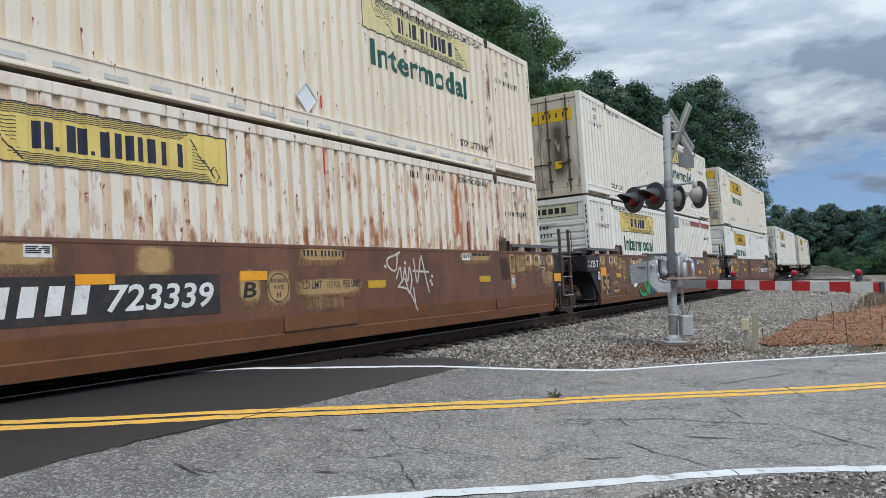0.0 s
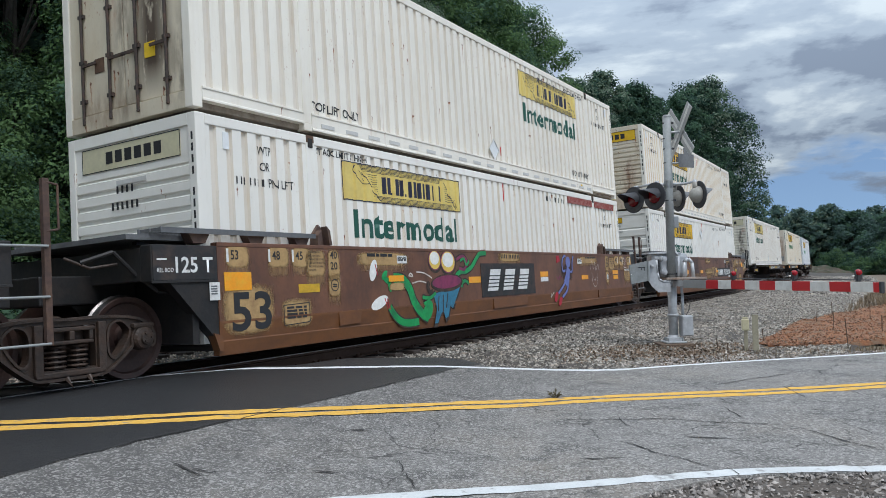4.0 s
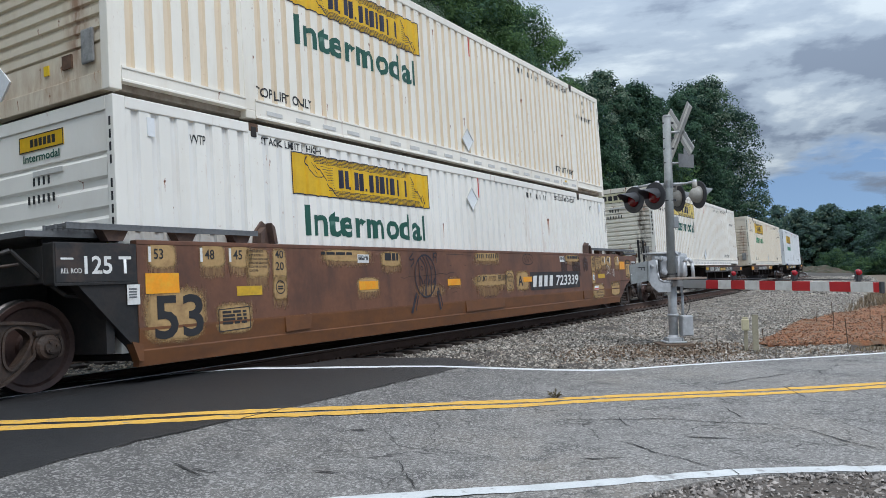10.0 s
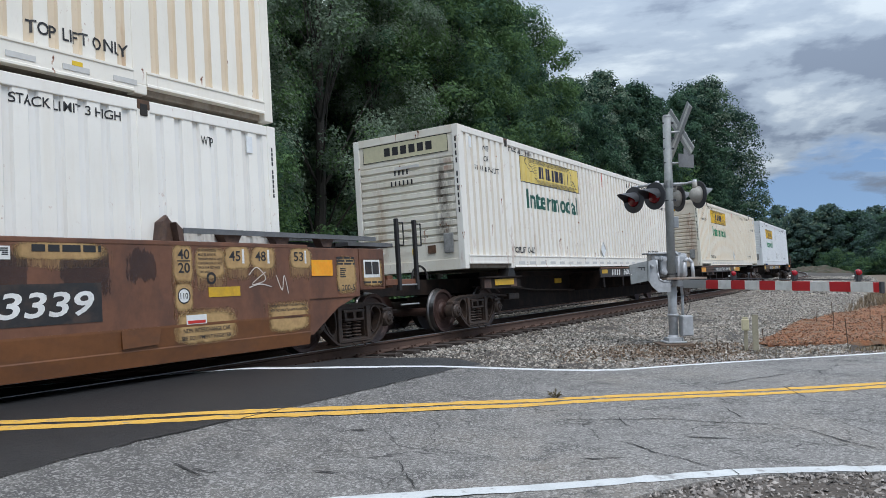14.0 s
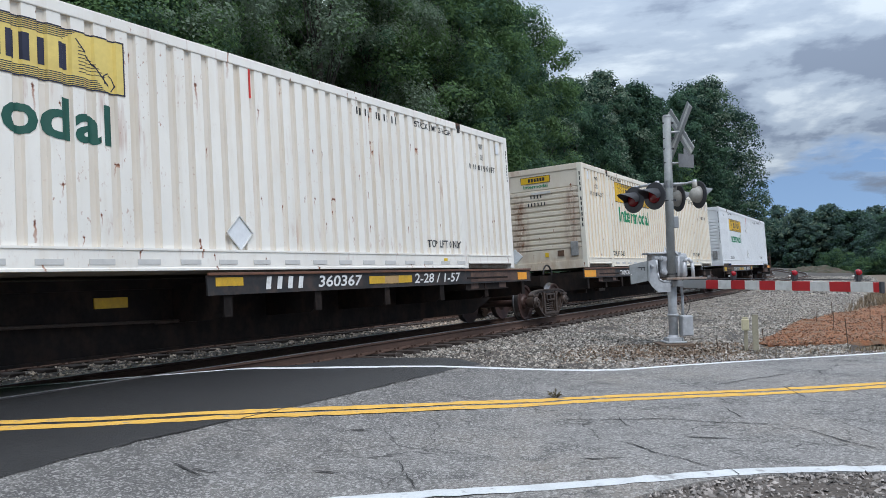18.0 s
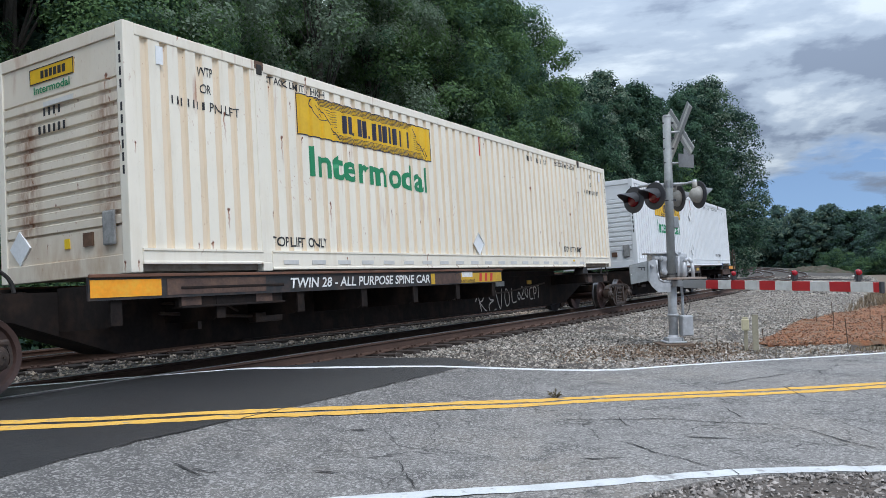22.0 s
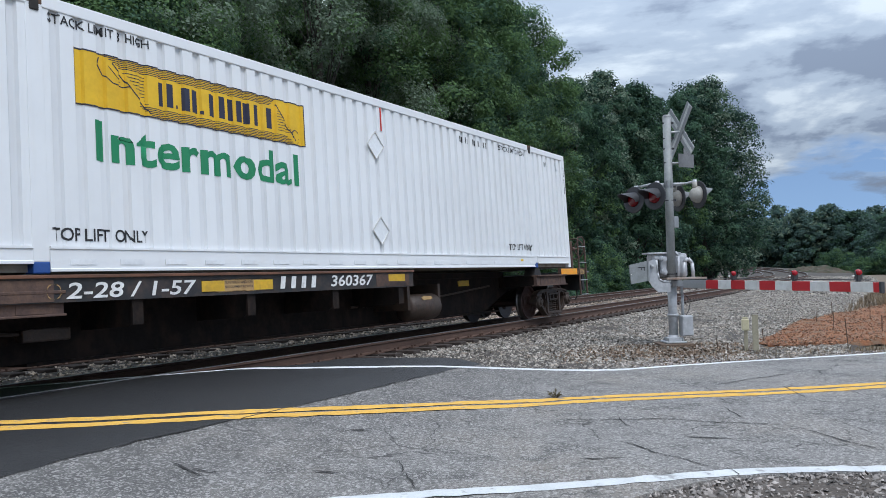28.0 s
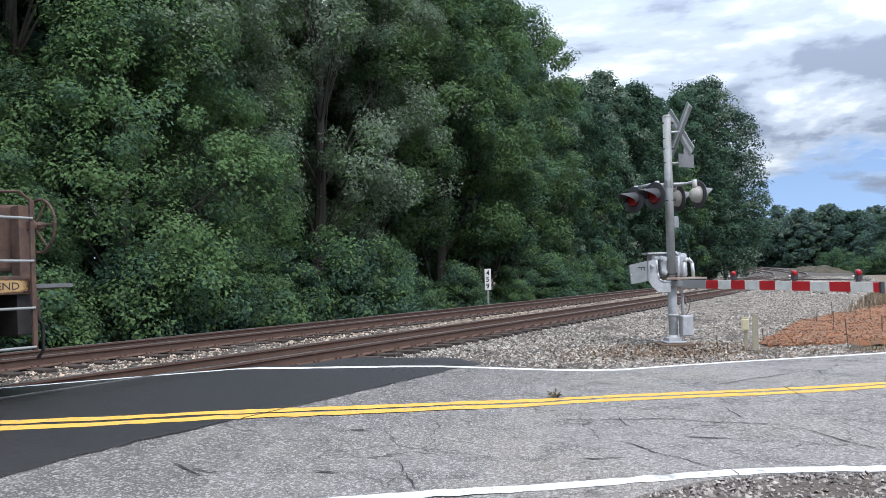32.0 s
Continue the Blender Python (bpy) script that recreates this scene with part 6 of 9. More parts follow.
def truck(parent, x, radius, wb=1.78, name="truck"):
    """A three-piece truck: two side frames, a bolster and two wheelsets that turn."""
    tr = new(name)
    tr.parent = parent
    tr.location = (x, 0, 0)
    tagged(tr, "grimy cast-steel truck with coil springs")
    R = radius
    h = wb / 2
    half = rounded([(0.0, 0.275), (0.34, 0.285), (0.64, 0.27), (h - 0.02, 0.225), (h + 0.13, 0.13), (h + 0.18, 0.0), (h + 0.16, -0.10), (h + 0.10, -0.11), (h + 0.10, 0.02), (h + 0.06, 0.11), (h - 0.06, 0.11),
                    (h - 0.12, 0.02), (h - 0.13, -0.09), (h - 0.20, -0.16), (h - 0.32, -0.26), (0.43, -0.35), (0.28, -0.375), (0.0, -0.375)], False)
    outer = half + [(-a, b) for a, b in half[-2:0:-1]]
    tear = rounded([(0.70, 0.13), (0.71, 0.05), (0.63, -0.09), (0.53, -0.19), (0.465, -0.13), (0.455, 0.03), (0.49, 0.16), (0.60, 0.20)], True)
    pocket = [(-0.30, -0.26), (0.30, -0.26), (0.30, 0.19), (-0.30, 0.19)]
    holes = [tear, [(-a, b) for a, b in tear[::-1]], pocket]
    for sy in (-1, 1):
        bm = bmesh.new()
        y0, y1 = sy * 0.96, sy * 1.07
        for lp in [outer] + holes:
            vs = [bm.verts.new((a, y0, R + b)) for a, b in lp]
            for k in range(len(vs)):
                bm.edges.new((vs[k], vs[(k + 1) % len(vs)]))
        bmesh.ops.triangle_fill(bm, edges=list(bm.edges), use_beauty=True)
        out = bmesh.ops.extrude_face_region(bm, geom=list(bm.faces))
        bmesh.ops.translate(bm, verts=[g for g in out["geom"] if isinstance(g, bmesh.types.BMVert)], vec=(0, y1 - y0, 0))
        for lp, w, proud in ((outer, -0.032, 0.035), (holes[0], -0.026, 0.022), (holes[1], -0.026, 0.022)):      # raised rims round the casting and its windows
            rim(bm, lp, w, y1 - sy * 0.005, y1 + sy * proud, R)
        for x0, x1, z0, z1 in ((-0.41, -0.315, -0.30, 0.22), (0.315, 0.41, -0.30, 0.22), (-0.40, 0.40, -0.335, -0.275)):
            box(bm, x0, x1, *sorted((sy * 1.05, sy * 1.115)), R + z0, R + z1, bevel=0.014)
        fr = part("side_frame", bm, M_GRIME, tr)
        bm = bmesh.new()                               # the bolster's end with its two pockets
        for x0, x1, z0, z1 in ((-0.27, 0.27, 0.135, 0.18), (-0.25, 0.25, 0.0, 0.04), (-0.25, -0.20, 0.04, 0.14), (-0.03, 0.03, 0.04, 0.14), (0.20, 0.25, 0.04, 0.14)):
            box(bm, x0, x1, *sorted((sy * 0.98, sy * 1.12)), R + z0, R + z1, bevel=0.012)
        part("bolster_end", bm, M_GRIME, fr)
        for sx in (-1, 1):
            bm = bmesh.new()
            lathe(bm, [(0.02, sy * 1.19), (0.07, sy * 1.185), (0.08, sy * 1.16), (0.115, sy * 1.15), (0.135, sy * 1.12), (0.135, sy * 1.02), (0.12, sy * 0.93)], (sx * h, 0, R - 0.01), n=20)
            for k in range(3):
                t = 2 * math.pi * k / 3
                cyl(bm, (sx * h + 0.05 * math.cos(t), sy * 1.18, R + 0.05 * math.sin(t)), (sx * h + 0.05 * math.cos(t), sy * 1.205, R + 0.05 * math.sin(t)), 0.016, n=6)
            part("bearing", bm, M_GRIME, fr, smooth=False)
            part("adapter", boxes((sx * h - 0.14, sx * h + 0.14, *sorted((sy * 0.97, sy * 1.13)), R + 0.11, R + 0.17), bevel=0.02), M_GRIME, fr)
        for sx in (-0.125, 0.125):
            bm = bmesh.new()
            cyl(bm, (0, 0, R - 0.27), (0, 0, R), 0.055, n=10)
            for i in range(5):
                z = R - 0.25 + i * 0.052
                lathe(bm, [(0.06, -z), (0.095, -z - 0.002), (0.112, -z - 0.018), (0.095, -z - 0.034), (0.06, -z - 0.036)], (0, 0, 0), n=14)
                bmesh.ops.rotate(bm, verts=bm.verts[-70:], cent=(0, 0, 0), matrix=Matrix.Rotation(radians(-90), 3, "X"))
            bmesh.ops.translate(bm, verts=bm.verts, vec=(sx, sy * 1.0, 0))
            part("coil_spring", bm, M_GRIME, fr)
    part("bolster", boxes((-0.2, 0.2, -1.02, 1.02, R + 0.0, R + 0.22), (-0.35, 0.35, -0.4, 0.4, R + 0.1, R + 0.3), bevel=0.03), M_GRIME, tr)
    part("brake_beam", boxes((-0.42, -0.36, -0.8, 0.8, R - 0.1, R), (0.36, 0.42, -0.8, 0.8, R - 0.1, R)), M_GRIME, tr)
    for sx in (-1, 1):
        key = ("wheelset", radius)
        if key not in SHARED:
            bm = bmesh.new()
            for sy in (-1, 1):
                lathe(bm, [(0.12, sy * 0.86), (0.15, sy * 0.845), (0.17, sy * 0.80), (R * 0.55, sy * 0.785), (R * 0.82, sy * 0.80), (R * 0.87, sy * 0.832), (R * 0.985, sy * 0.845), (R, sy * 0.83), (R + 0.004, sy * 0.735), (R + 0.026, sy * 0.715), (R + 0.024, sy * 0.69), (R * 0.85, sy * 0.70), (R * 0.5, sy * 0.72), (0.14, sy * 0.68)], (0, 0, 0), n=40)
            cyl(bm, (0, -1.1, 0), (0, 1.1, 0), 0.08, n=14)
            me = finish("wheelset", bm, [M_WHEEL, M_TREAD])
            for p in me.polygons:
                rr = math.hypot(p.center.x, p.center.z)
                if rr > R * 0.993:
                    p.material_index = 1
            SHARED[key] = me
        ws = new("wheelset", SHARED[key])
        ws.parent = tr
        ws.location = (sx * wb / 2, 0, R)
        tagged(ws, "brown steel wheels with bright treads")
        TURNERS.append((ws, pose(sx * wb / 2, 0, R), radius))
    return tr


M_PRIMER = material("tan_primer_patch", (0.42, 0.27, 0.115), 0.7, vary=0.2, scale=3, fine=25, bump=0.05, second=(0.20, 0.10, 0.05), amount=0.55, edge=(0.5, 0.7))
M_CONSP = material("orange_reflector", (0.85, 0.33, 0.01), 0.4, vary=0.12, scale=4, fine=25, bump=0, second=(0.75, 0.45, 0.05), amount=0.5)
M_WHITETXT = material("white_stencil", (0.72, 0.72, 0.70), 0.6, vary=0.12, scale=5, fine=25, bump=0, second=(0.35, 0.28, 0.22), amount=0.5, edge=(0.55, 0.7))
M_BLACKBAND = material("black_band", (0.02, 0.02, 0.021), 0.6, vary=0.3, scale=3, fine=20, bump=0.05, second=(0.09, 0.055, 0.04), amount=0.5)
SIDE_Y = -1.47
M_FADE = material("thin_overspray", (0.29, 0.175, 0.08), 0.65, vary=0.2, scale=5, fine=20, bump=0, second=(0.17, 0.085, 0.045), amount=0.9, squash=(3, 1, 0.4), edge=(0.42, 0.6))


def sprayed(m, inner, streak, strength=1.0, grain=14.0, uneven=0.6, fade=0.07):
    """Lets the paint thin out to nothing towards the rim of its patch, unevenly, as sprayed paint does."""
    nodes, links = m.node_tree.nodes, m.node_tree.links
    co = nodes.new("ShaderNodeTexCoord")
    sp = nodes.new("ShaderNodeSeparateXYZ")
    links.new(co.outputs["Generated"], sp.inputs[0])

    def calc(op, a, b=0.0):
        k = nodes.new("ShaderNodeMath")
        k.operation = op
        for i, v in enumerate((a, b)):
            if isinstance(v, (int, float)):
                k.inputs[i].default_value = v
            else:
                links.new(v, k.inputs[i])
        return k.outputs[0]

    dx = calc("ABSOLUTE", calc("SUBTRACT", sp.outputs["X"], 0.5))
    dz = calc("ABSOLUTE", calc("SUBTRACT", sp.outputs["Z"], 0.5))
    far = calc("MULTIPLY", calc("POWER", calc("ADD", calc("POWER", calc("MULTIPLY", dx, 2.0), 4.0), calc("POWER", calc("MULTIPLY", dz, 2.0), 4.0)), 0.25), 1.0)
    mp = nodes.new("ShaderNodeMapping")
    mp.inputs["Scale"].default_value = streak
    links.new(co.outputs["Object"], mp.inputs["Vector"])
    nz = nodes.new("ShaderNodeTexNoise")
    nz.inputs["Scale"].default_value = grain
    nz.inputs["Detail"].default_value = 9
    nz.inputs["Roughness"].default_value = 0.7
    links.new(mp.outputs[0], nz.inputs["Vector"])
    rim = calc("ADD", far, calc("MULTIPLY", calc("SUBTRACT", nz.outputs["Fac"], 0.5), uneven))
    r = nodes.new("ShaderNodeMapRange")
    r.inputs["From Min"].default_value, r.inputs["From Max"].default_value = inner + fade, inner
    r.inputs["To Max"].default_value = strength
    links.new(rim, r.inputs["Value"])
    links.new(r.outputs[0], nodes["Principled BSDF"].inputs["Alpha"])
    return m


sprayed(M_PRIMER, 0.70, (1.3, 1, 0.8), 1.0, 7.0, 0.40, 0.26)
sprayed(M_FADE, 0.52, (6, 1, 0.30), 0.8, 6.0, 1.5, 0.25)
M_SMEAR = sprayed(material("black_smear", (0.035, 0.028, 0.030), 0.6, vary=0.3, scale=5, fine=25, bump=0), 0.72, (3.4, 1, 0.5), 0.5, 5.0, 1.5)
GUIDE = ("CONTAINER GUIDE", "MUST BE ROTATED", "FORWARD FOR 96\" WIDE", "CONTAINER OR ROTATED", "BACK FOR 102\" WIDE", "CONTAINER")


def lines_on(car, rows, x, z, h, pitch, em=0.62, y=None):
    for i, row in enumerate(rows):
        label_on(car, row, x, z - i * pitch, h, M_INK, len(row) * h * em, 0.006, y=SIDE_Y if y is None else y)


def label_on(car, text, x, z, h, mat, w=None, bold=0.0, shear=0.0, y=SIDE_Y, spacing=1.0):
    o = tagged(part("stencil_lettering", words(text, h, mat, bold=bold, shear=shear, fit=w, spacing=spacing), mat, car), kind="stuff")
    o.location = (x, y - 0.007, z)
    return o


def ragged_patch(car, x, z, w, h, mat=None, seed=0, y=SIDE_Y, name="primer_patch", lift=0.003):
    rnd = random.Random(seed * 77 + int(x * 100))
    pts = []
    n = 26
    for i in range(n):
        t = 2 * math.pi * i / n
        c, s_ = math.cos(t), math.sin(t)
        k = 1 / max(abs(c), abs(s_)) ** 0.82
        k *= 1 + rnd.uniform(-0.05, 0.05)
        pts.append((x + w / 2 + c * k * w / 2, z + h / 2 + s_ * k * h / 2))
    if mat is None:                            # thin overspray that runs out round and below the patch
        soft = [(x + w / 2 + (a - x - w / 2) * (1.22 + rnd.uniform(-0.06, 0.1)), z + h / 2 + (b - z - h / 2) * (1.18 if b > z + h / 2 else 1.85 + rnd.uniform(-0.25, 0.35))) for a, b in pts]
        soft = [(a, min(max(b, 0.62), 1.51)) for a, b in soft]
        bm = bmesh.new()
        bm.faces.new([bm.verts.new((a, y - lift * 0.5, b)) for a, b in soft])
        part("overspray", bm, M_FADE, car)
    bm = bmesh.new()
    bm.faces.new([bm.verts.new((a, y - lift, b)) for a, b in pts])
    return part(name, bm, mat or M_PRIMER, car)


def plate(car, name, x, z, w, h, mat, lift=0.005, y=SIDE_Y, label=""):
    return part(name, boxes((x, x + w, y - lift, y, z, z + h)), mat, car, label)


def text_bars(car, x, z, w, rows, lh, mat, seed=1, y=SIDE_Y, lift=0.0065):
    """Small print that cannot be read: plain bars."""
    rnd = random.Random(seed)
    bm = bmesh.new()
    for r in range(rows):
        xx = x
        zz = z - r * lh * 1.5
        while xx < x + w * 0.97:
            k = min(rnd.uniform(0.08, 0.22), x + w - xx)
            box(bm, xx, xx + k, y - lift, y - lift + 0.002, zz, zz + lh)
            xx += k + 0.03
    return tagged(part("small_print", bm, mat, car), kind="stuff")


def scrawl(car, name, strokes, mat, w=0.022, y=SIDE_Y, lift=0.006, label="", taper=0.0, edge=False):
    """Sprayed strokes: each a chain of points, drawn as a flat ribbon bent round its points."""
    if w >= 0.05 and mat.name.endswith("_spray") and not edge:
        scrawl(car, "graffiti_outline", strokes, M_BSPRAY, w + 0.05, y, 0.0035, "dark sprayed outline", taper, True)
    first = None
    for st in strokes:
        bm = bmesh.new()
        pts = [Vector(p) for p in st]
        if len(pts) > 2:                       # round the chain
            out = []
            for i in range(len(pts) - 1):
                p0, p1, p2, p3 = pts[max(0, i - 1)], pts[i], pts[i + 1], pts[min(len(pts) - 1, i + 2)]
                for k in range(5):
                    f = k / 5
                    out.append(0.5 * (2 * p1 + (p2 - p0) * f + (2 * p0 - 5 * p1 + 4 * p2 - p3) * f * f + (3 * p1 - p0 - 3 * p2 + p3) * f ** 3))
            pts = out + [pts[-1]]
        lo, hi = [], []
        for i, p in enumerate(pts):
            d = (pts[min(i + 1, len(pts) - 1)] - pts[max(i - 1, 0)]).normalized()
            n = Vector((-d.y, d.x)) * (w / 2) * (1 - taper * i / len(pts))
            lo.append(bm.verts.new(((p - n).x, y - lift, (p - n).y)))
            hi.append(bm.verts.new(((p + n).x, y - lift, (p + n).y)))
        for i in range(len(pts) - 1):
            bm.faces.new((lo[i], lo[i + 1], hi[i + 1], hi[i]))
        made = part(name, bm, mat, car, label)
        first = first or made
    return first


def oval(car, name, x, z, rx, rz, mat, lift=0.005, y=SIDE_Y, tilt=0.0, label=""):
    bm = bmesh.new()
    c, s_ = math.cos(radians(tilt)), math.sin(radians(tilt))
    prism(bm, [(x + rx * math.cos(t) * c - rz * math.sin(t) * s_, z + rx * math.cos(t) * s_ + rz * math.sin(t) * c) for t in [2 * math.pi * i / 26 for i in range(26)]], "y", y - lift, y)
    return part(name, bm, mat, car, label)


def ring_mark(car, x, z, r, mat, y=SIDE_Y, w=0.014):
    return scrawl(car, "ring_mark", [[(x + r * math.cos(t), z + r * math.sin(t)) for t in [2 * math.pi * i / 16 for i in range(17)]]], mat, w, y)


FRONT, REAR = -8.08, 8.55


def well_unit(label, art_rear=True):
    car = thing("well_car", label, "rail car", "articulated well cars")
    for sy in (-1, 1):
        def sp(pts):
            return [(sy * a, b) for a, b in pts]
        bm = bmesh.new()
        prism(bm, sp([(1.47, 1.57), (1.47, 0.60), (1.44, 0.60), (1.44, 1.57)]), "x", FRONT, REAR)
        part("side_sheet", bm, M_BROWN, car, "brown painted side sheet with worn patches")
        bm = bmesh.new()
        prism(bm, sp([(1.474, 0.60), (1.474, 0.575), (1.452, 0.36), (1.458, 0.345), (1.435, 0.175), (1.335, 0.175), (1.40, 0.60)]), "x", FRONT, REAR)
        part("lower_sill", bm, M_BROWN2, car, "lighter brown sill")
        part("top_chord", boxes((FRONT, REAR, min(sy * 1.476, sy * 1.36), max(sy * 1.476, sy * 1.36), 1.52, 1.575), bevel=0.01), M_BROWN, car)
        for x0, x1 in ((-5.78, -5.22), (-0.78, 0.90), (5.5, 6.02)):
            bm = bmesh.new()
            k = 0.05
            prism(bm, [(x0, 0.585), (x1, 0.60), (x1 - k, 0.40), (x0 + k * 0.3, 0.385)], "y", sy * 1.44, sy * 1.486)
            part("stiffener_plate", bm, M_BROWN2, car, "flat patch plate welded low on the side")
        for x0, d in ((-5.98, -1), (6.24, 1)):
            bm = bmesh.new()
            prism(bm, [(x0 - d * 0.16, 1.58), (x0 + d * 0.17, 1.58), (x0 + d * 0.15, 1.74), (x0 + d * 0.01, 1.89), (x0 - d * 0.12, 1.80)], "y", sy * 1.31, sy * 1.35)
            prism(bm, [(x0 - d * 0.16, 1.58), (x0 - d * 0.10, 1.58), (x0 - d * 0.05, 1.86), (x0 - d * 0.12, 1.80)], "y", sy * 1.35, sy * 1.46)
            prism(bm, [(x0 + d * 0.10, 1.58), (x0 + d * 0.17, 1.58), (x0 + d * 0.15, 1.72), (x0 + d * 0.06, 1.80)], "y", sy * 1.35, sy * 1.46)
            part("container_guide", bm, M_RUSTBEAM, car, "folded brown steel corner guide")
        for d, a, b in ((-1, -8.9, -6.2), (1, 6.4, 9.2 if art_rear else 10.2)):
            y0, y1 = sorted((sy * 1.06, sy * 1.47))
            bm = boxes((a, b, y0, y0 + 0.02, 1.67, 1.735), (a, b, y1 - 0.02, y1, 1.67, 1.735), (a, b, (y0 + y1) / 2 - 0.01, (y0 + y1) / 2 + 0.01, 1.69, 1.73))
            for k in range(44):
                xx = a + (b - a) * (k + 0.5) / 44
                box(bm, xx - 0.008, xx + 0.008, y0, y1, 1.70, 1.73)
            part("walkway", bm, M_GREY, car, "grey steel walkway grating")
            for xx in (abs(a + b) / 2 - 1.1, abs(a + b) / 2 - 0.2, abs(a + b) / 2 + 0.75):
                bm = bmesh.new()
                prism(bm, [(d * xx - 0.17, 1.69), (d * xx + 0.17, 1.69), (d * xx + 0.09, 1.56), (d * xx - 0.09, 1.56)], "y", sy * 1.28, sy * 1.42)
                part("walkway_bracket", bm, M_RUSTBEAM, car)
            bm = boxes((a, b, sy * 1.0 - 0.04, sy * 1.0 + 0.04, 1.56, 1.66))
            part("walkway_beam", bm, M_BLACK, car)
        ends = [(-1, -9.05, FRONT)] + ([(1, REAR, 9.32)] if art_rear else [])
        for d, a, b in ends:
            y0, y1 = sorted((sy * 1.468, sy * 1.28))
            part("end_box", boxes((a, b, y0, y1, 1.10, 1.53), bevel=0.015), M_BLACK, car, "black painted end box")
            part("end_lip", boxes((a, b, min(sy * 1.478, sy * 1.46), max(sy * 1.478, sy * 1.46), 1.085, 1.115), bevel=0.005), M_BLACK, car)
            o = a if d < 0 else b
            i = b if d < 0 else a
            bm = bmesh.new()
            prism(bm, [(i - d * 0.02, 1.10), (o - d * 0.25, 1.10), (i + d * 0.06, 0.40), (i - d * 0.02, 0.26)], "y", sy * 1.30, sy * 1.455)
            part("end_web", bm, M_BLACK, car)
            bm = bmesh.new()
            prism(bm, [(i - d * 0.04, 0.42), (i + d * 0.10, 0.46), (i + d * 0.02, 0.24), (i - d * 0.04, 0.24)], "y", sy * 1.36, sy * 1.478)
            part("jacking_pad", bm, M_BROWN2, car)
    part("well_floor", boxes((FRONT, REAR, -1.33, 1.33, 0.24, 0.31), bevel=0.0), M_BLACK, car)
    part("bulkhead", boxes((FRONT - 0.36, FRONT - 0.26, -1.4, 1.4, 0.35, 1.3)), M_BLACK, car)
    part("bulkhead", boxes((REAR, REAR + 0.1, -1.4, 1.4, 0.35, 1.3)), M_BLACK, car)
    part("draft_sill", boxes((-9.7, FRONT - 0.36, -0.38, 0.38, 0.90, 1.24), bevel=0.02), M_BLACK, car)
    part("draft_sill", boxes((REAR + 0.1, 9.9 if art_rear else 10.9, -0.38, 0.38, 0.90, 1.24), bevel=0.02), M_BLACK, car)
    part("end_platform", boxes((-9.2, -8.2, -1.25, 1.25, 1.60, 1.66)), M_GREY, car)
    part("end_beam", boxes((-9.05, -8.9, -1.28, 1.28, 1.12, 1.5), bevel=0.01), M_BLACK, car)
    part("end_beam", boxes((9.15, 9.3, -1.28, 1.28, 1.12, 1.5), bevel=0.01), M_BLACK, car)
    bm = bmesh.new()
    tube(bm, [(-9.6, -1.0, 1.35), (-9.3, -1.15, 1.46), (-9.05, -1.2, 1.2), (-8.8, -1.25, 1.0), (-8.3, -1.2, 0.95)], 0.025)
    part("brake_hose", bm, M_BLACK, car, "black rubber air hose")
    bm = bmesh.new()
    tube(bm, [(-9.6, -0.7, 1.42), (-9.35, -0.8, 1.30), (-9.1, -0.95, 1.34)], 0.018)
    part("brake_pipe", bm, M_GRIME, car)
    return car


def pair_mark(car, text, x, z, h=0.13, w=0.19, bar=1):
    """A tan patch with a black number and a white tick, as on the length marks."""
    ragged_patch(car, x - 0.10, z - 0.12, w + 0.30, h + 0.20, seed=int(x * 10))
    label_on(car, text, x, z, h, M_INK, w, bold=0.012)
    if bar:
        plate(car, "white_tick", x + w + 0.03 if bar > 0 else x - 0.07, z - 0.03, 0.035, h + 0.05, M_WHITETXT, 0.006)


def rear_marks(car, k=0.0):
    ragged_patch(car, 6.2, 1.06, 0.32, 0.5, seed=3)
    label_on(car, "40", 6.29, 1.36, 0.12, M_INK, 0.17, 0.012)
    plate(car, "rule", 6.28, 1.335, 0.19, 0.012, M_INK, 0.006)
    label_on(car, "20", 6.29, 1.20, 0.12, M_INK, 0.17, 0.012)
    ragged_patch(car, 6.22, 0.74, 0.28, 0.36, seed=5)
    oval(car, "white_disc", 6.36, 0.93, 0.075, 0.085, M_WHITETXT, 0.005)
    ring_mark(car, 6.36, 0.93, 0.085, M_INK)
    label_on(car, "110", 6.305, 0.895, 0.07, M_INK, 0.11, 0.01)
    ragged_patch(car, 6.52, 1.10, 0.52, 0.42, seed=7)
    lines_on(car, GUIDE, 6.59, 1.455, 0.03, 0.052)
    pair_mark(car, "45", 7.08, 1.34)
    pair_mark(car, "48", 7.53, 1.34)
    pair_mark(car, "53", 8.26, 1.34)


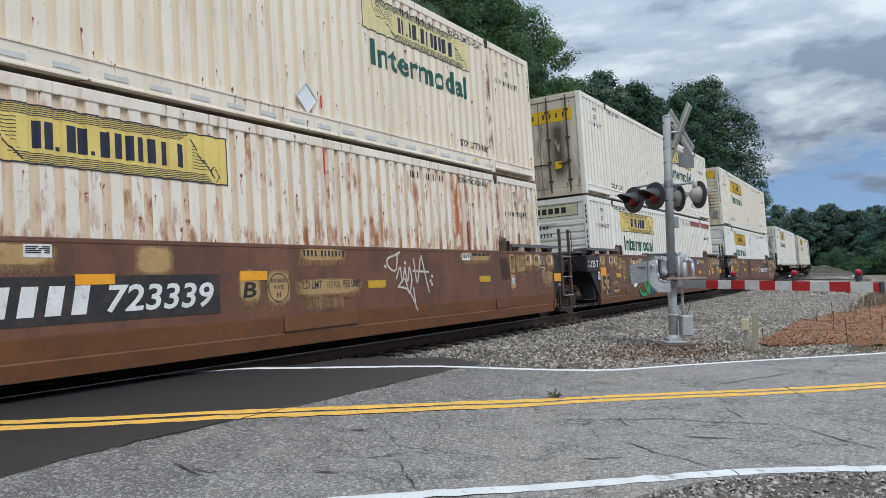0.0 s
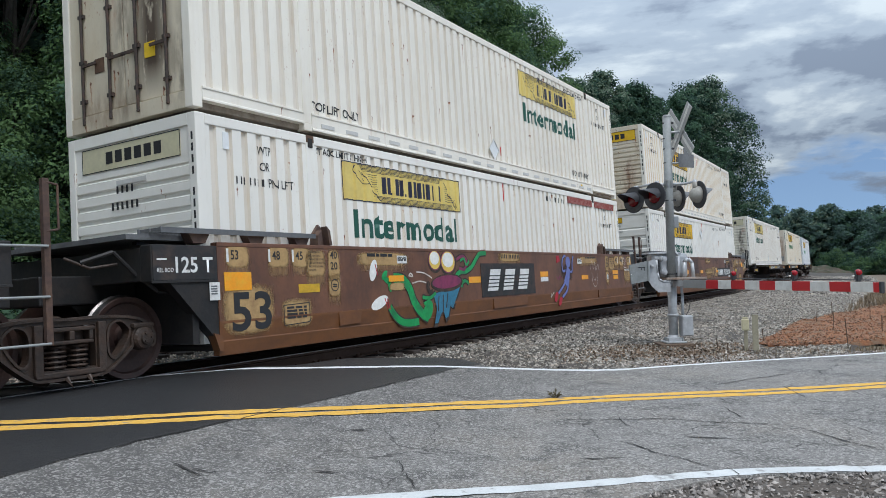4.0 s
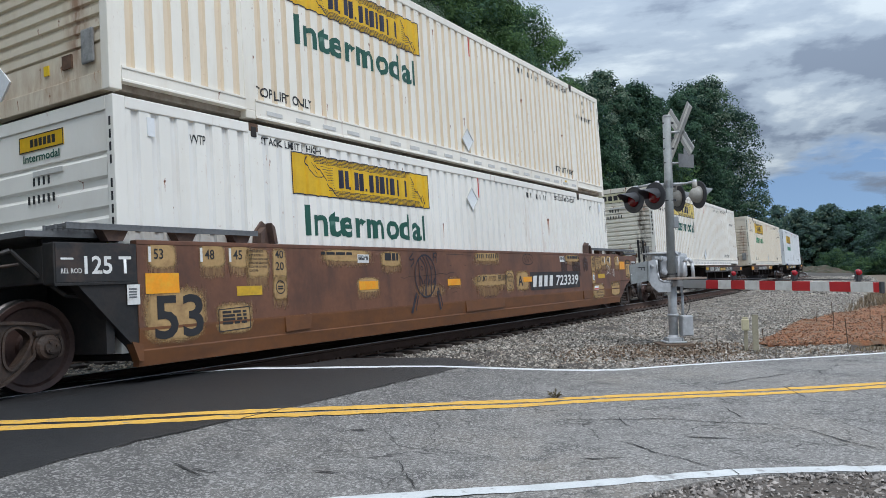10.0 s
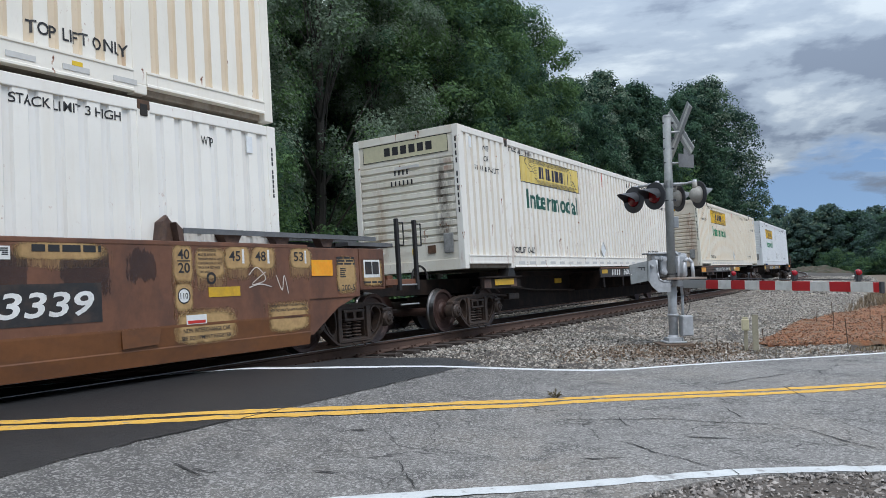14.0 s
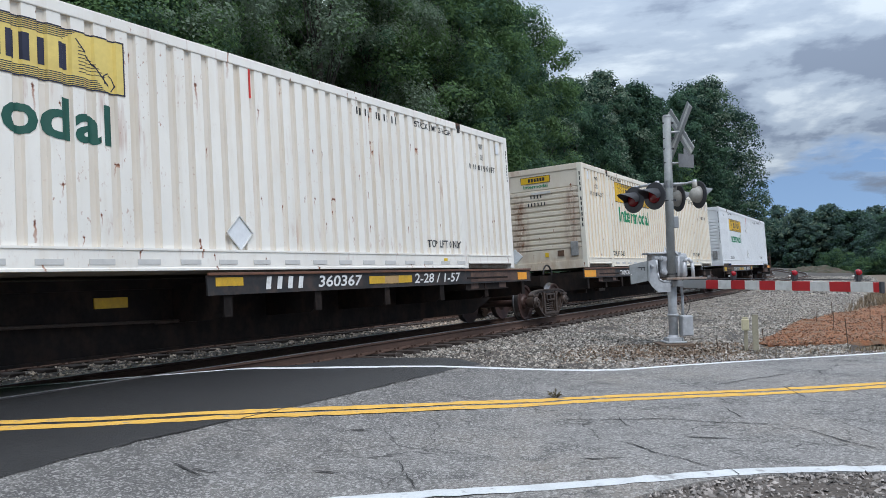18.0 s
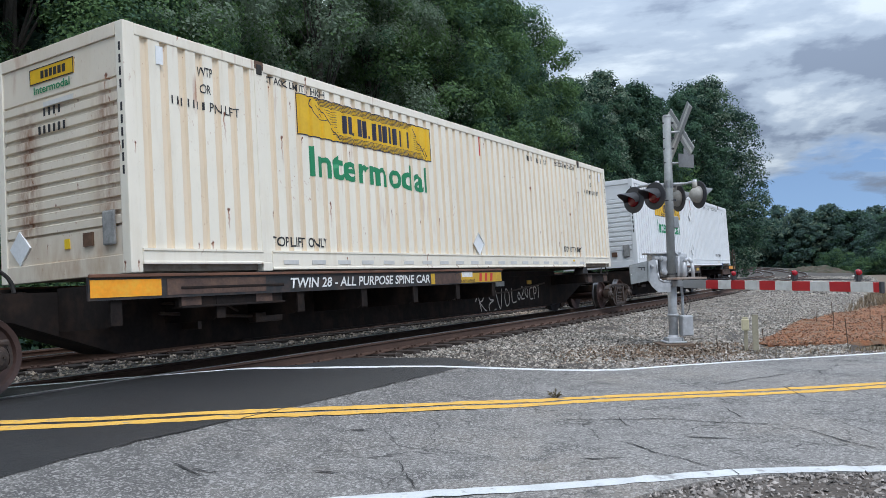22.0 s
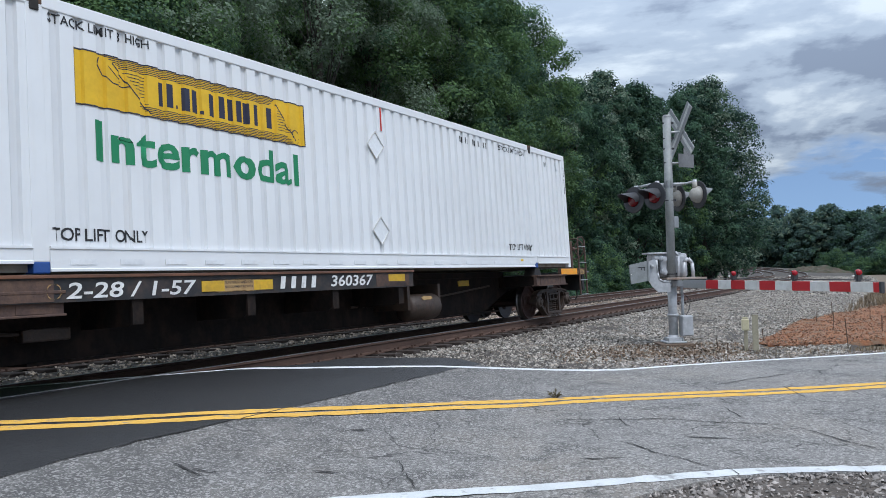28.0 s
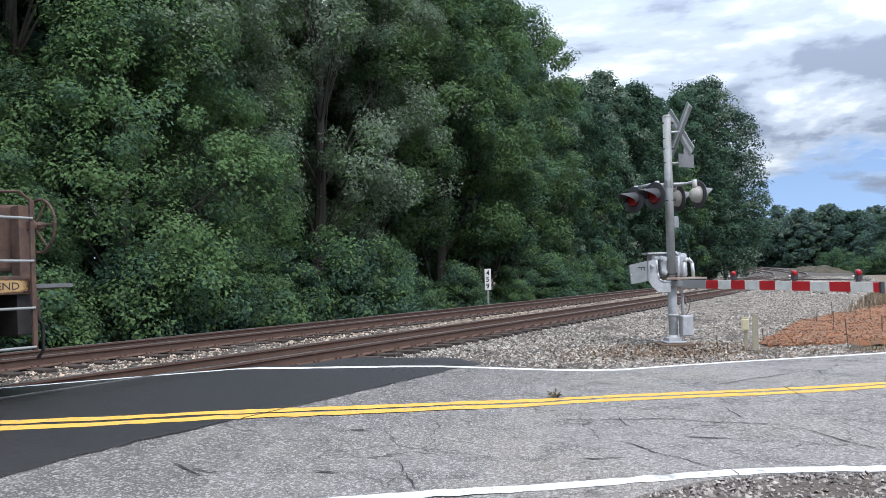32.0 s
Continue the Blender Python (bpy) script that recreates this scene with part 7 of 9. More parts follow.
def front_marks(car):
    pair_mark(car, "53", -7.86, 1.36, 0.12, 0.13, -1)
    pair_mark(car, "48", -7.12, 1.36, 0.12, 0.15, -1)
    pair_mark(car, "45", -6.66, 1.36, 0.12, 0.15, -1)
    ragged_patch(car, -6.45, 1.10, 0.45, 0.42, seed=8)
    lines_on(car, GUIDE, -6.39, 1.455, 0.028, 0.05)
    ragged_patch(car, -5.98, 1.04, 0.30, 0.50, seed=9)
    label_on(car, "40", -5.91, 1.38, 0.11, M_INK, 0.16, 0.012)
    label_on(car, "20", -5.91, 1.22, 0.11, M_INK, 0.16, 0.012)
    ragged_patch(car, -5.98, 0.80, 0.30, 0.36, seed=10)
    ring_mark(car, -5.83, 0.99, 0.085, M_INK)
    text_bars(car, -5.88, 0.99, 0.1, 2, 0.02, M_INK, 7)
    ragged_patch(car, -8.05, 0.38, 0.95, 0.66, seed=11)
    label_on(car, "53", -7.88, 0.45, 0.50, M_INK, 0.70, 0.02)
    plate(car, "reflector", -7.98, 0.97, 0.46, 0.23, M_CONSP, 0.007, label="orange reflective plate")
    plate(car, "reflector", -6.62, 0.90, 0.44, 0.12, M_DULLY, 0.006)
    ragged_patch(car, -7.0, 0.42, 0.66, 0.40, seed=12)
    scrawl(car, "frame_rule", [[(-6.94, 0.47), (-6.94, 0.74)], [(-6.94, 0.74), (-6.42, 0.76)], [(-6.42, 0.76), (-6.42, 0.49)], [(-6.42, 0.49), (-6.94, 0.47)]], M_INK, 0.012)
    text_bars(car, -6.88, 0.69, 0.40, 4, 0.03, M_INK, 9)
    plate(car, "black_number_plate", -9.03, 1.12, 0.94, 0.40, M_BLACKBAND, 0.006)
    label_on(car, "125 T", -8.72, 1.20, 0.19, M_WHITETXT, 0.56, 0.02, y=SIDE_Y - 0.002)
    label_on(car, "REL ROD", -8.98, 1.21, 0.05, M_WHITETXT, 0.23, 0.01, y=SIDE_Y - 0.002)
    scrawl(car, "arrow_mark", [[(-8.98, 1.36), (-8.84, 1.36)]], M_WHITETXT, 0.02, lift=0.009)
    plate(car, "white_card", -8.22, 0.86, 0.16, 0.22, M_WHITETXT, 0.006)
    text_bars(car, -8.20, 1.02, 0.10, 4, 0.02, M_GREY, 12)


M_DULLY = material("dull_yellow_reflector", (0.60, 0.36, 0.02), 0.5, vary=0.15, scale=4, fine=25, bump=0, second=(0.35, 0.22, 0.04), amount=0.5)


def ladder(car, x, y, z0, z1, rungs, mat, width=0.42):
    bm = bmesh.new()
    for xx in (x - width / 2, x + width / 2):
        box(bm, xx - 0.025, xx + 0.025, y - 0.02, y + 0.02, z0, z1)
    for z in rungs:
        cyl(bm, (x - width / 2, y - 0.03, z), (x + width / 2, y - 0.03, z), 0.014, n=8)
    return part("ladder", bm, mat, car, "rusty brown steel ladder")


# ---- the train ----
P_WHITE = paint("box_paint_clean_white", (0.77, 0.785, 0.79), 0.0, 0.10, 1)
# groove colours hold real grime and rust, darkened further as recess shade
G_TAN = paint("groove_grime_shade_tan", (0.755, 0.635, 0.475), 0.1, 0.5, 8)
# clean white box: grooves coloured darker to paint in their shadow
G_WHITE = paint("groove_shade_white", (0.69, 0.705, 0.715), 0.0, 0.15, 17)
G_LIGHT = paint("groove_soil_shade", (0.79, 0.775, 0.735), 0.05, 0.3, 9)
RUST_RUNS = ((0, 0, 40, 1.15, 1.55, (0.34, 0.115, 0.032), 0.95, 0.48), (0, 0, 40, 2.3, 2.8, (0.48, 0.21, 0.075), 0.6, 0.52), (0, 7.3, 0.75, 1.2, 2.6, (0.20, 0.05, 0.025), 0.95, 0.51),
             (0, 0, 40, 0.6, 2.6, (0.30, 0.095, 0.03), 0.85, 0.585), (0, 4.35, 0.34, 0.2, 2.75, (0.40, 0.12, 0.03), 1.0, 0.40), (0, 4.75, 0.12, 0.2, 2.7, (0.24, 0.06, 0.025), 1.0, 0.42),
             (0, 6.1, 0.14, 0.3, 2.75, (0.22, 0.06, 0.03), 1.0, 0.40), (0, 1.6, 0.2, 1.1, 1.75, (0.34, 0.11, 0.035), 0.95, 0.44), (0, 0.2, 0.18, 1.1, 1.7, (0.34, 0.11, 0.035), 0.95, 0.44), (0, 2.9, 0.12, 1.1, 2.6, (0.38, 0.14, 0.05), 0.9, 0.45))
G_RUST = paint("groove_rust_shade", (0.72, 0.575, 0.42), 0.8, 0.5, 10, streaks=RUST_RUNS)
G_MID = paint("groove_grime_shade_light", (0.74, 0.68, 0.59), 0.2, 0.5, 15)
P_CREAM = paint("box_paint_cream", (0.83, 0.775, 0.655), 0.25, 0.4, 2)
P_RUSTY = paint("box_paint_very_rusty", (0.85, 0.78, 0.67), 0.8, 0.3, 3, streaks=RUST_RUNS)
P_RUSTY2 = paint("box_paint_rust_spotted", (0.85, 0.765, 0.635), 0.6, 0.5, 4, streaks=((0, P40, 0.13, 0.35, 2.5, (0.15, 0.05, 0.022), 1.0, 0.44), (0, 0, 40, 0.2, 0.5, (0.33, 0.12, 0.04), 0.8, 0.62)))
P_MILD = paint("box_paint_soiled_white", (0.87, 0.828, 0.735), 0.12, 0.3, 5)
P_MILD2 = paint("box_paint_white", (0.87, 0.843, 0.775), 0.08, 0.2, 6)
SOOT_C, RUST_C = (0.075, 0.05, 0.035), (0.24, 0.095, 0.04)
P_SPOT = paint("box_paint_rust_chipped", (0.86, 0.83, 0.76), 0.35, 0.3, 16, streaks=((0, 0, 40, 0.30, 0.52, (0.30, 0.10, 0.03), 0.95, 0.60), (0, 0.2, 1.0, 0.7, 1.3, (0.30, 0.10, 0.03), 0.9, 0.66), (0, -6.1, 0.25, 0.2, 0.9, (0.30, 0.11, 0.04), 0.9, 0.5)))
P_DIRTYEND = paint("box_paint_dirty_end", (0.70, 0.62, 0.49), 0.5, 0.8, 7, streaks=((1, -0.2, 1.6, 0.0, 0.5, (0.36, 0.20, 0.10), 0.7), (1, -0.75, 0.3, 0.4, 1.7, RUST_C, 0.8)))
P_DOOREND = paint("box_paint_grimy_doors", (0.66, 0.585, 0.45), 0.5, 0.8, 12, streaks=((1, -0.55, 0.45, 0.5, 2.2, SOOT_C, 0.97, 0.30), (1, 0.0, 0.25, 0.1, 2.6, SOOT_C, 0.7), (1, -1.1, 0.3, 0.1, 1.2, SOOT_C, 0.6), (1, 0.5, 0.9, 0.1, 0.45, (0.20, 0.10, 0.05), 0.8)))
P_SOOTEND = paint("box_paint_sooty_end", (0.80, 0.76, 0.66), 0.25, 0.5, 13, streaks=((1, -0.86, 0.32, 0.6, 2.2, SOOT_C, 0.95), (1, 0.7, 0.25, 0.3, 2.0, (0.42, 0.28, 0.16), 0.6)))
P_RUSTEND = paint("box_paint_rust_streaked_end", (0.74, 0.66, 0.54), 0.35, 0.5, 14, streaks=((1, 0.66, 0.32, 0.5, 2.1, RUST_C, 0.95), (1, -0.92, 0.28, 0.6, 2.2, RUST_C, 0.8), (1, -0.2, 1.5, -0.1, 0.4, (0.40, 0.25, 0.14), 0.6)))
M_ENDCREAM = material("cream_panel_film", (0.60, 0.56, 0.38), 0.5, vary=0.1, scale=3, fine=20, bump=0)

LOW, HIGH = 0.33, 3.29
container(-47.6, LOW, P_RUSTY, "rust-streaked white corrugated container in a brown well car", True, "front", stack="STACK TWO HIGH ONLY", film="pale", groove=G_RUST)
container(-47.63, HIGH, P_RUSTY2, "stained white corrugated container on top of a rusty one", True, "rear", word=M_DKGREEN, film="faded", groove=G_TAN)
container(-27.78, LOW, P_MILD2, "white corrugated container with a flaking red header strip", True, "front", word=M_DKGREEN, film="pale", end_logo=(M_ENDCREAM, 2.0, 0.34), red_top=1.9, groove=G_MID)
container(-27.8, HIGH, P_MILD, "soiled white corrugated container with grimy doors", True, "rear", word=M_DKGREEN, film="pale", doors=True, end_mat=P_DOOREND, groove=G_MID)
container(-7.97, LOW, P_MILD2, "white corrugated container low in a brown well car", True, "front", plain=True, word=M_DKGREEN, film="bright", end_logo=(M_LOGO["bright"], 0.9, 0.2), end_ribs=5, groove=G_LIGHT, placards=((0.05, 2.30),))
container(-8.0, HIGH, P_MILD, "soiled white corrugated container with a stained ribbed end", True, "front", word=M_DKGREEN, film="bright", end_mat=P_DIRTYEND, end_logo=(M_LOGO["bright"], 2.1, 0.36), end_ribs=11, logo_z=1.89, groove=G_TAN, placards=((0.05, 0.55),))
container(13.6, 1.22, P_SPOT, "off-white corrugated container on a spine car", True, "front", word=M_DKGREEN, film="pale", end_mat=P_SOOTEND, end_logo=(M_ENDCREAM, 2.1, 0.36), end_ribs=11, groove=G_MID)
container(34.6, 1.22, P_CREAM, "cream corrugated container with a rust-streaked end", True, "front", word=M_GREEN, film="bright", end_mat=P_RUSTEND, end_logo=(M_LOGO["bright"], 0.9, 0.2), end_ribs=11, groove=G_TAN)
container(53.72, 1.22, P_WHITE, "clean white corrugated container on the last spine car", True, "front", word=M_GREEN, film="bright", end_mat=P_WHITE, end_logo=(M_LOGO["bright"], 0.9, 0.2), end_ribs=11, blue=True, logo_z=1.82, logo_dx=-0.33, groove=G_WHITE, placards=((-0.18, 2.08), (-0.15, 0.65)))

TREAD = ("2 INCH TREAD COND. SHOES", "No. 24 BRAKE BEAMS", "38 INCH WHEELS", "SPRG 7 OC D-5 7 IC D 6 5 D-6", "SPRG 2 OC B-353 2 IC B-354")
M_SPRAY = material("white_spray", (0.60, 0.55, 0.50), 0.7, vary=0.2, scale=5, fine=30, bump=0, second=(0.3, 0.18, 0.12), amount=0.4)
M_BSPRAY = material("black_spray", (0.03, 0.025, 0.022), 0.7, vary=0.3, scale=5, fine=30, bump=0, second=(0.12, 0.06, 0.035), amount=0.6)
M_SGREEN = material("green_spray", (0.008, 0.30, 0.075), 0.4, vary=0.2, scale=3, fine=15, bump=0, second=(0.01, 0.12, 0.05), amount=0.7)
M_SPURPLE = material("purple_spray", (0.22, 0.03, 0.085), 0.5, vary=0.15, scale=3, fine=15, bump=0, second=(0.10, 0.015, 0.06), amount=0.7)
M_SBLUE = material("sky_blue_spray", (0.035, 0.19, 0.30), 0.5, vary=0.2, scale=4, fine=15, bump=0, second=(0.02, 0.08, 0.14), amount=0.6)
M_SYELLOW = material("pale_yellow_spray", (0.80, 0.70, 0.45), 0.5, vary=0.15, scale=4, fine=15, bump=0, second=(0.55, 0.30, 0.18), amount=0.6)
M_SVIOLET = material("periwinkle_spray", (0.15, 0.18, 0.42), 0.5, vary=0.15, scale=4, fine=15, bump=0, second=(0.10, 0.13, 0.42), amount=0.6)
M_SRED = material("red_spray", (0.42, 0.015, 0.03), 0.5, vary=0.15, scale=4, fine=15, bump=0, second=(0.2, 0.01, 0.02), amount=0.6)
M_SEGG = material("egg_yellow_spray", (0.72, 0.50, 0.10), 0.5, vary=0.12, scale=4, fine=15, bump=0)
M_SWHITE = material("cream_spray", (0.78, 0.77, 0.73), 0.5, vary=0.15, scale=4, fine=15, bump=0)


def side_common(car, x0, letter, band):
    """Load limit, plate ring and reflectors that each unit carries."""
    ragged_patch(car, x0 - 0.55, 0.84, 1.6, 0.26, seed=21)
    label_on(car, "LD LMT", x0 - 0.36, 0.95, 0.11, M_INK, 0.42, 0.01)
    label_on(car, "115700", x0 + 0.16, 0.95, 0.10, M_SOOT, 0.30)
    label_on(car, "PER UNIT", x0 + 0.55, 0.95, 0.11, M_INK, 0.42, 0.01)
    ragged_patch(car, x0 - 0.46, 1.34, 1.15, 0.21, seed=22)
    bm = bmesh.new()
    code_bars(bm, x0 - 0.31, 1.415, 0.085, 11, SIDE_Y - 0.0045, (4,), 0.55)
    tagged(part("number_bar", bm, M_INK, car, "black bars of the car number"), kind="stuff")
    ragged_patch(car, x0 - 0.5, 0.60, 1.3, 0.28, mat=M_FADE, seed=23, lift=0.002)


def label_card(car, x, z, w=0.29, h=0.13):
    plate(car, "instruction_card", x, z, w, h, M_WHITETXT, 0.006, label="white instruction card with small print")
    text_bars(car, x + 0.02, z + h - 0.03, w - 0.04, 4, 0.013, M_INK, 41, lift=0.008)


def number_band(car, x, z, h, bw, dx, dw, tx, tw):
    plate(car, "number_band", x, z, bw, h, M_BLACKBAND, 0.005, label="black band with white number")
    # plain slanted blocks in place of the owner's mark
    for i in range(4):
        x0 = tx + i * tw / 4
        bm = bmesh.new()
        k = 0.06
        a, b = z + h * 0.18, z + h * 0.80
        prism(bm, [(x0, a), (x0 + tw * 0.15, a), (x0 + tw * 0.15 + k, b), (x0 + k, b)], "y", SIDE_Y - 0.009, SIDE_Y - 0.006)
        part("owner_block", bm, M_WHITETXT, car)
    label_on(car, "723339", dx, z + h * 0.18, h * 0.62, M_WHITETXT, dw, 0.018, 0.18)


unit_a = well_unit("brown articulated well car unit with tan primer patches")
unit_b = well_unit("brown articulated well car unit with spray-painted coloured shapes")
unit_c = well_unit("brown articulated well car unit with black number band", False)
for u, s in ((unit_a, -47.7), (unit_b, -27.78), (unit_c, -7.97)):
    ride(u, s, 9.9)
truck(unit_a, -9.8, 0.483)
truck(unit_b, -9.8, 0.483)
truck(unit_c, -9.8, 0.483)
truck(unit_c, 10.0, 0.42)
for u in (unit_a, unit_b, unit_c):
    front_marks(u)
    rear_marks(u)

# unit a
side_common(unit_a, 0.0, "B", None)
ragged_patch(unit_a, -1.58, 0.80, 0.42, 0.45, seed=31)
label_on(unit_a, "B", -1.50, 0.87, 0.20, M_INK, 0.24, 0.02, 0.15)
plate(unit_a, "reflector", -1.53, 1.09, 0.48, 0.12, M_CONSP, 0.007)
ragged_patch(unit_a, -1.08, 0.74, 0.48, 0.50, seed=32)
ring_mark(unit_a, -0.84, 0.985, 0.19, M_INK)
label_on(unit_a, "EXCEEDS", -0.98, 1.055, 0.05, M_INK, 0.28, 0.006)
label_on(unit_a, "PLATE", -0.935, 0.965, 0.05, M_INK, 0.19, 0.006)
label_on(unit_a, "H", -0.88, 0.85, 0.08, M_INK, 0.07, 0.01)
number_band(unit_a, -4.75, 0.70, 0.48, 2.87, -3.45, 1.47, -4.70, 1.12)
ragged_patch(unit_a, -3.10, 1.17, 0.56, 0.36, seed=33)
plate(unit_a, "reflector", -3.80, 1.09, 0.46, 0.11, M_CONSP, 0.007)
ragged_patch(unit_a, -4.95, 1.28, 1.0, 0.24, seed=34)
label_card(unit_a, -4.33, 1.37)
plate(unit_a, "reflector", 1.17, 0.92, 0.47, 0.12, M_DULLY, 0.007)
ragged_patch(unit_a, 4.05, 1.35, 1.4, 0.2, seed=35)
label_card(unit_a, 4.21, 1.37)
text_bars(unit_a, 4.6, 1.46, 0.7, 1, 0.05, M_INK, 46)
plate(unit_a, "reflector", 4.85, 0.94, 0.46, 0.12, M_DULLY, 0.006)
scrawl(unit_a, "graffiti", [[(2.02, 1.50), (1.95, 1.20), (1.75, 1.25), (1.72, 1.38), (1.95, 1.45), (2.1, 1.5)], [(1.95, 1.05), (2.08, 1.25), (2.12, 1.0), (2.22, 1.25)],
        [(2.22, 1.25), (2.28, 1.0), (2.36, 1.25), (2.42, 1.0)], [(2.5, 1.40), (2.58, 0.98), (2.72, 1.42)], [(2.45, 1.18), (2.98, 1.16)], [(2.75, 1.45), (2.85, 1.1), (2.95, 0.80)],
        [(1.98, 0.92), (2.3, 0.85), (2.55, 0.5)], [(2.0, 0.92), (2.2, 1.05), (2.32, 0.80), (2.42, 1.05)], [(2.45, 0.9), (2.5, 0.55)]], M_SPRAY, 0.035, label="pale looping spray-paint scrawl")
for x, z in ((1.66, 1.26), (2.24, 1.32), (3.02, 1.0), (3.08, 1.08), (3.06, 0.94)):
    oval(unit_a, "graffiti", x, z, 0.03, 0.03, M_SPRAY)
plate(unit_a, "reflector", 8.60, 0.88, 0.42, 0.19, M_CONSP, 0.004, y=-1.47)
ragged_patch(unit_a, 7.85, 0.78, 0.68, 0.40, seed=36)
lines_on(unit_a, TREAD, 7.92, 1.10, 0.042, 0.068, 0.49)
scrawl(unit_a, "graffiti", [[(7.65, 1.50), (7.72, 1.30), (7.82, 1.48), (7.88, 1.28), (7.98, 1.48), (8.05, 1.28), (8.15, 1.45)], [(7.8, 1.22), (8.1, 1.2), (7.9, 1.12)]], M_SPRAY, 0.018)

# unit b
side_common(unit_b, 0.0, "C", None)
plate(unit_b, "logo_panel", -1.24, 0.63, 2.58, 0.68, M_BLACKBAND, 0.007, label="black panel with plain white striped shapes")
for x0, x1 in ((-1.00, -0.42), (-0.30, 0.28), (0.42, 1.00)):
    bm = bmesh.new()
    prism(bm, [(x0, 0.75), (x1 - 0.12, 0.75), (x1 + 0.06, 1.19), (x0 + 0.18, 1.19)], "y", SIDE_Y - 0.011, SIDE_Y - 0.008)
    part("logo_shape", bm, M_WHITETXT, unit_b, "plain white slanted block")
bm = bmesh.new()
for i in range(4):
    box(bm, -0.98, 1.0, SIDE_Y - 0.0135, SIDE_Y - 0.013, 0.82 + i * 0.075, 0.842 + i * 0.075)
tagged(part("logo_rule", bm, M_BLACKBAND, unit_b), kind="stuff")
plate(unit_b, "reflector", -1.74, 0.93, 0.47, 0.12, M_CONSP, 0.007)
plate(unit_b, "reflector", 1.67, 1.0, 0.45, 0.12, M_CONSP, 0.007)
plate(unit_b, "white_strip", 1.69, 0.89, 0.42, 0.10, M_WHITETXT, 0.007)
plate(unit_b, "reflector", -4.44, 1.01, 0.44, 0.10, M_CONSP, 0.011)
plate(unit_b, "primer_patch", -4.46, 0.85, 0.50, 0.15, M_PRIMER, 0.007)
ragged_patch(unit_b, -5.3, 1.26, 1.5, 0.24, seed=51)
label_card(unit_b, -4.17, 1.31)
text_bars(unit_b, -5.0, 1.42, 0.7, 1, 0.05, M_INK, 52)
# plain coloured shapes of the large sprayed piece
G = unit_b
oval(G, "graffiti_shape", -2.96, 1.36, 0.23, 0.20, M_BSPRAY, 0.004)
oval(G, "graffiti_shape", -2.49, 1.33, 0.28, 0.23, M_BSPRAY, 0.004)
for cx, cz, rx, rz in ((-2.97, 1.37, 0.19, 0.165), (-2.50, 1.34, 0.24, 0.19)):
    oval(G, "graffiti_outline", cx + 0.01, cz - 0.02, rx + 0.055, rz + 0.05, M_BSPRAY, 0.0032, label="dark sprayed outline")
    oval(G, "graffiti_shape", cx, cz, rx + 0.022, rz + 0.022, M_SPURPLE, 0.0046, label="purple sprayed ring")
    oval(G, "graffiti_shape", cx, cz, rx, rz, M_SEGG, 0.006, label="yellow sprayed disc")
    oval(G, "graffiti_shape", cx - 0.005, cz + 0.035, rx * 0.82, rz * 0.72, M_SWHITE, 0.0075, label="cream sprayed highlight")
scrawl(G, "graffiti_shape", [[(-4.30, 1.06), (-4.05, 1.04), (-3.85, 0.90), (-3.72, 0.66), (-3.50, 0.45), (-3.28, 0.36)]], M_SGREEN, 0.17, lift=0.0055)
scrawl(G, "graffiti_shape", [[(-4.45, 0.60), (-4.30, 0.44), (-4.1, 0.33), (-3.85, 0.30), (-3.60, 0.31)]], M_SGREEN, 0.12, lift=0.0057)
oval(G, "graffiti_shape", -3.28, 0.48, 0.20, 0.13, M_SGREEN, 0.0062, tilt=50, label="green sprayed oval")
scrawl(G, "graffiti_shape", [[(-3.45, 0.72), (-3.2, 0.70), (-3.0, 0.78)], [(-3.42, 0.60), (-3.2, 0.66)], [(-2.05, 0.92), (-1.9, 0.98), (-1.76, 0.92)], [(-1.98, 1.0), (-2.05, 0.86)]], M_SGREEN, 0.06, lift=0.007)
scrawl(G, "graffiti_shape", [[(-2.30, 1.02), (-2.1, 1.14), (-1.85, 1.16), (-1.62, 1.24), (-1.38, 1.42), (-1.25, 1.50), (-0.98, 1.52)]], M_SGREEN, 0.09, lift=0.0068, label="long green sprayed band")
scrawl(G, "graffiti_shape", [[(-2.2, 1.38), (-1.95, 1.45), (-1.8, 1.35), (-1.9, 1.2), (-2.1, 1.22)]], M_SPURPLE, 0.06, lift=0.0072)
scrawl(G, "graffiti_shape", [[(-2.05, 1.36), (-1.9, 1.40), (-1.82, 1.28), (-1.7, 1.36)]], M_SGREEN, 0.05, lift=0.0076)
for i in range(3):
    oval(G, "graffiti_shape", -4.55 + 0.07 * i, 1.12 - 0.09 * i, 0.10, 0.05, M_SGREEN, 0.006, tilt=40 - 60 * i)
oval(G, "graffiti_outline", -2.57, 0.955, 0.57, 0.165, M_BSPRAY, 0.0071, tilt=2, label="dark sprayed outline")
oval(G, "graffiti_shape", -2.58, 0.97, 0.52, 0.12, M_SPURPLE, 0.008, tilt=2, label="purple sprayed oval")
bm = bmesh.new()
RAG = [(-3.08, 0.76), (-2.5, 0.84), (-2.10, 0.88), (-2.28, 0.66), (-2.42, 0.48), (-2.52, 0.52), (-2.60, 0.34), (-2.70, 0.30), (-2.76, 0.44), (-2.86, 0.40), (-2.98, 0.24), (-3.08, 0.24), (-2.98, 0.5)]
prism(bm, [(-2.60 + (a + 2.62) * 1.13, 0.54 + (b - 0.56) * 1.16) for a, b in RAG], "y", SIDE_Y - 0.0034, SIDE_Y)
part("graffiti_outline", bm, M_BSPRAY, G, "dark sprayed shadow")
bm = bmesh.new()
prism(bm, RAG, "y", SIDE_Y - 0.006, SIDE_Y)
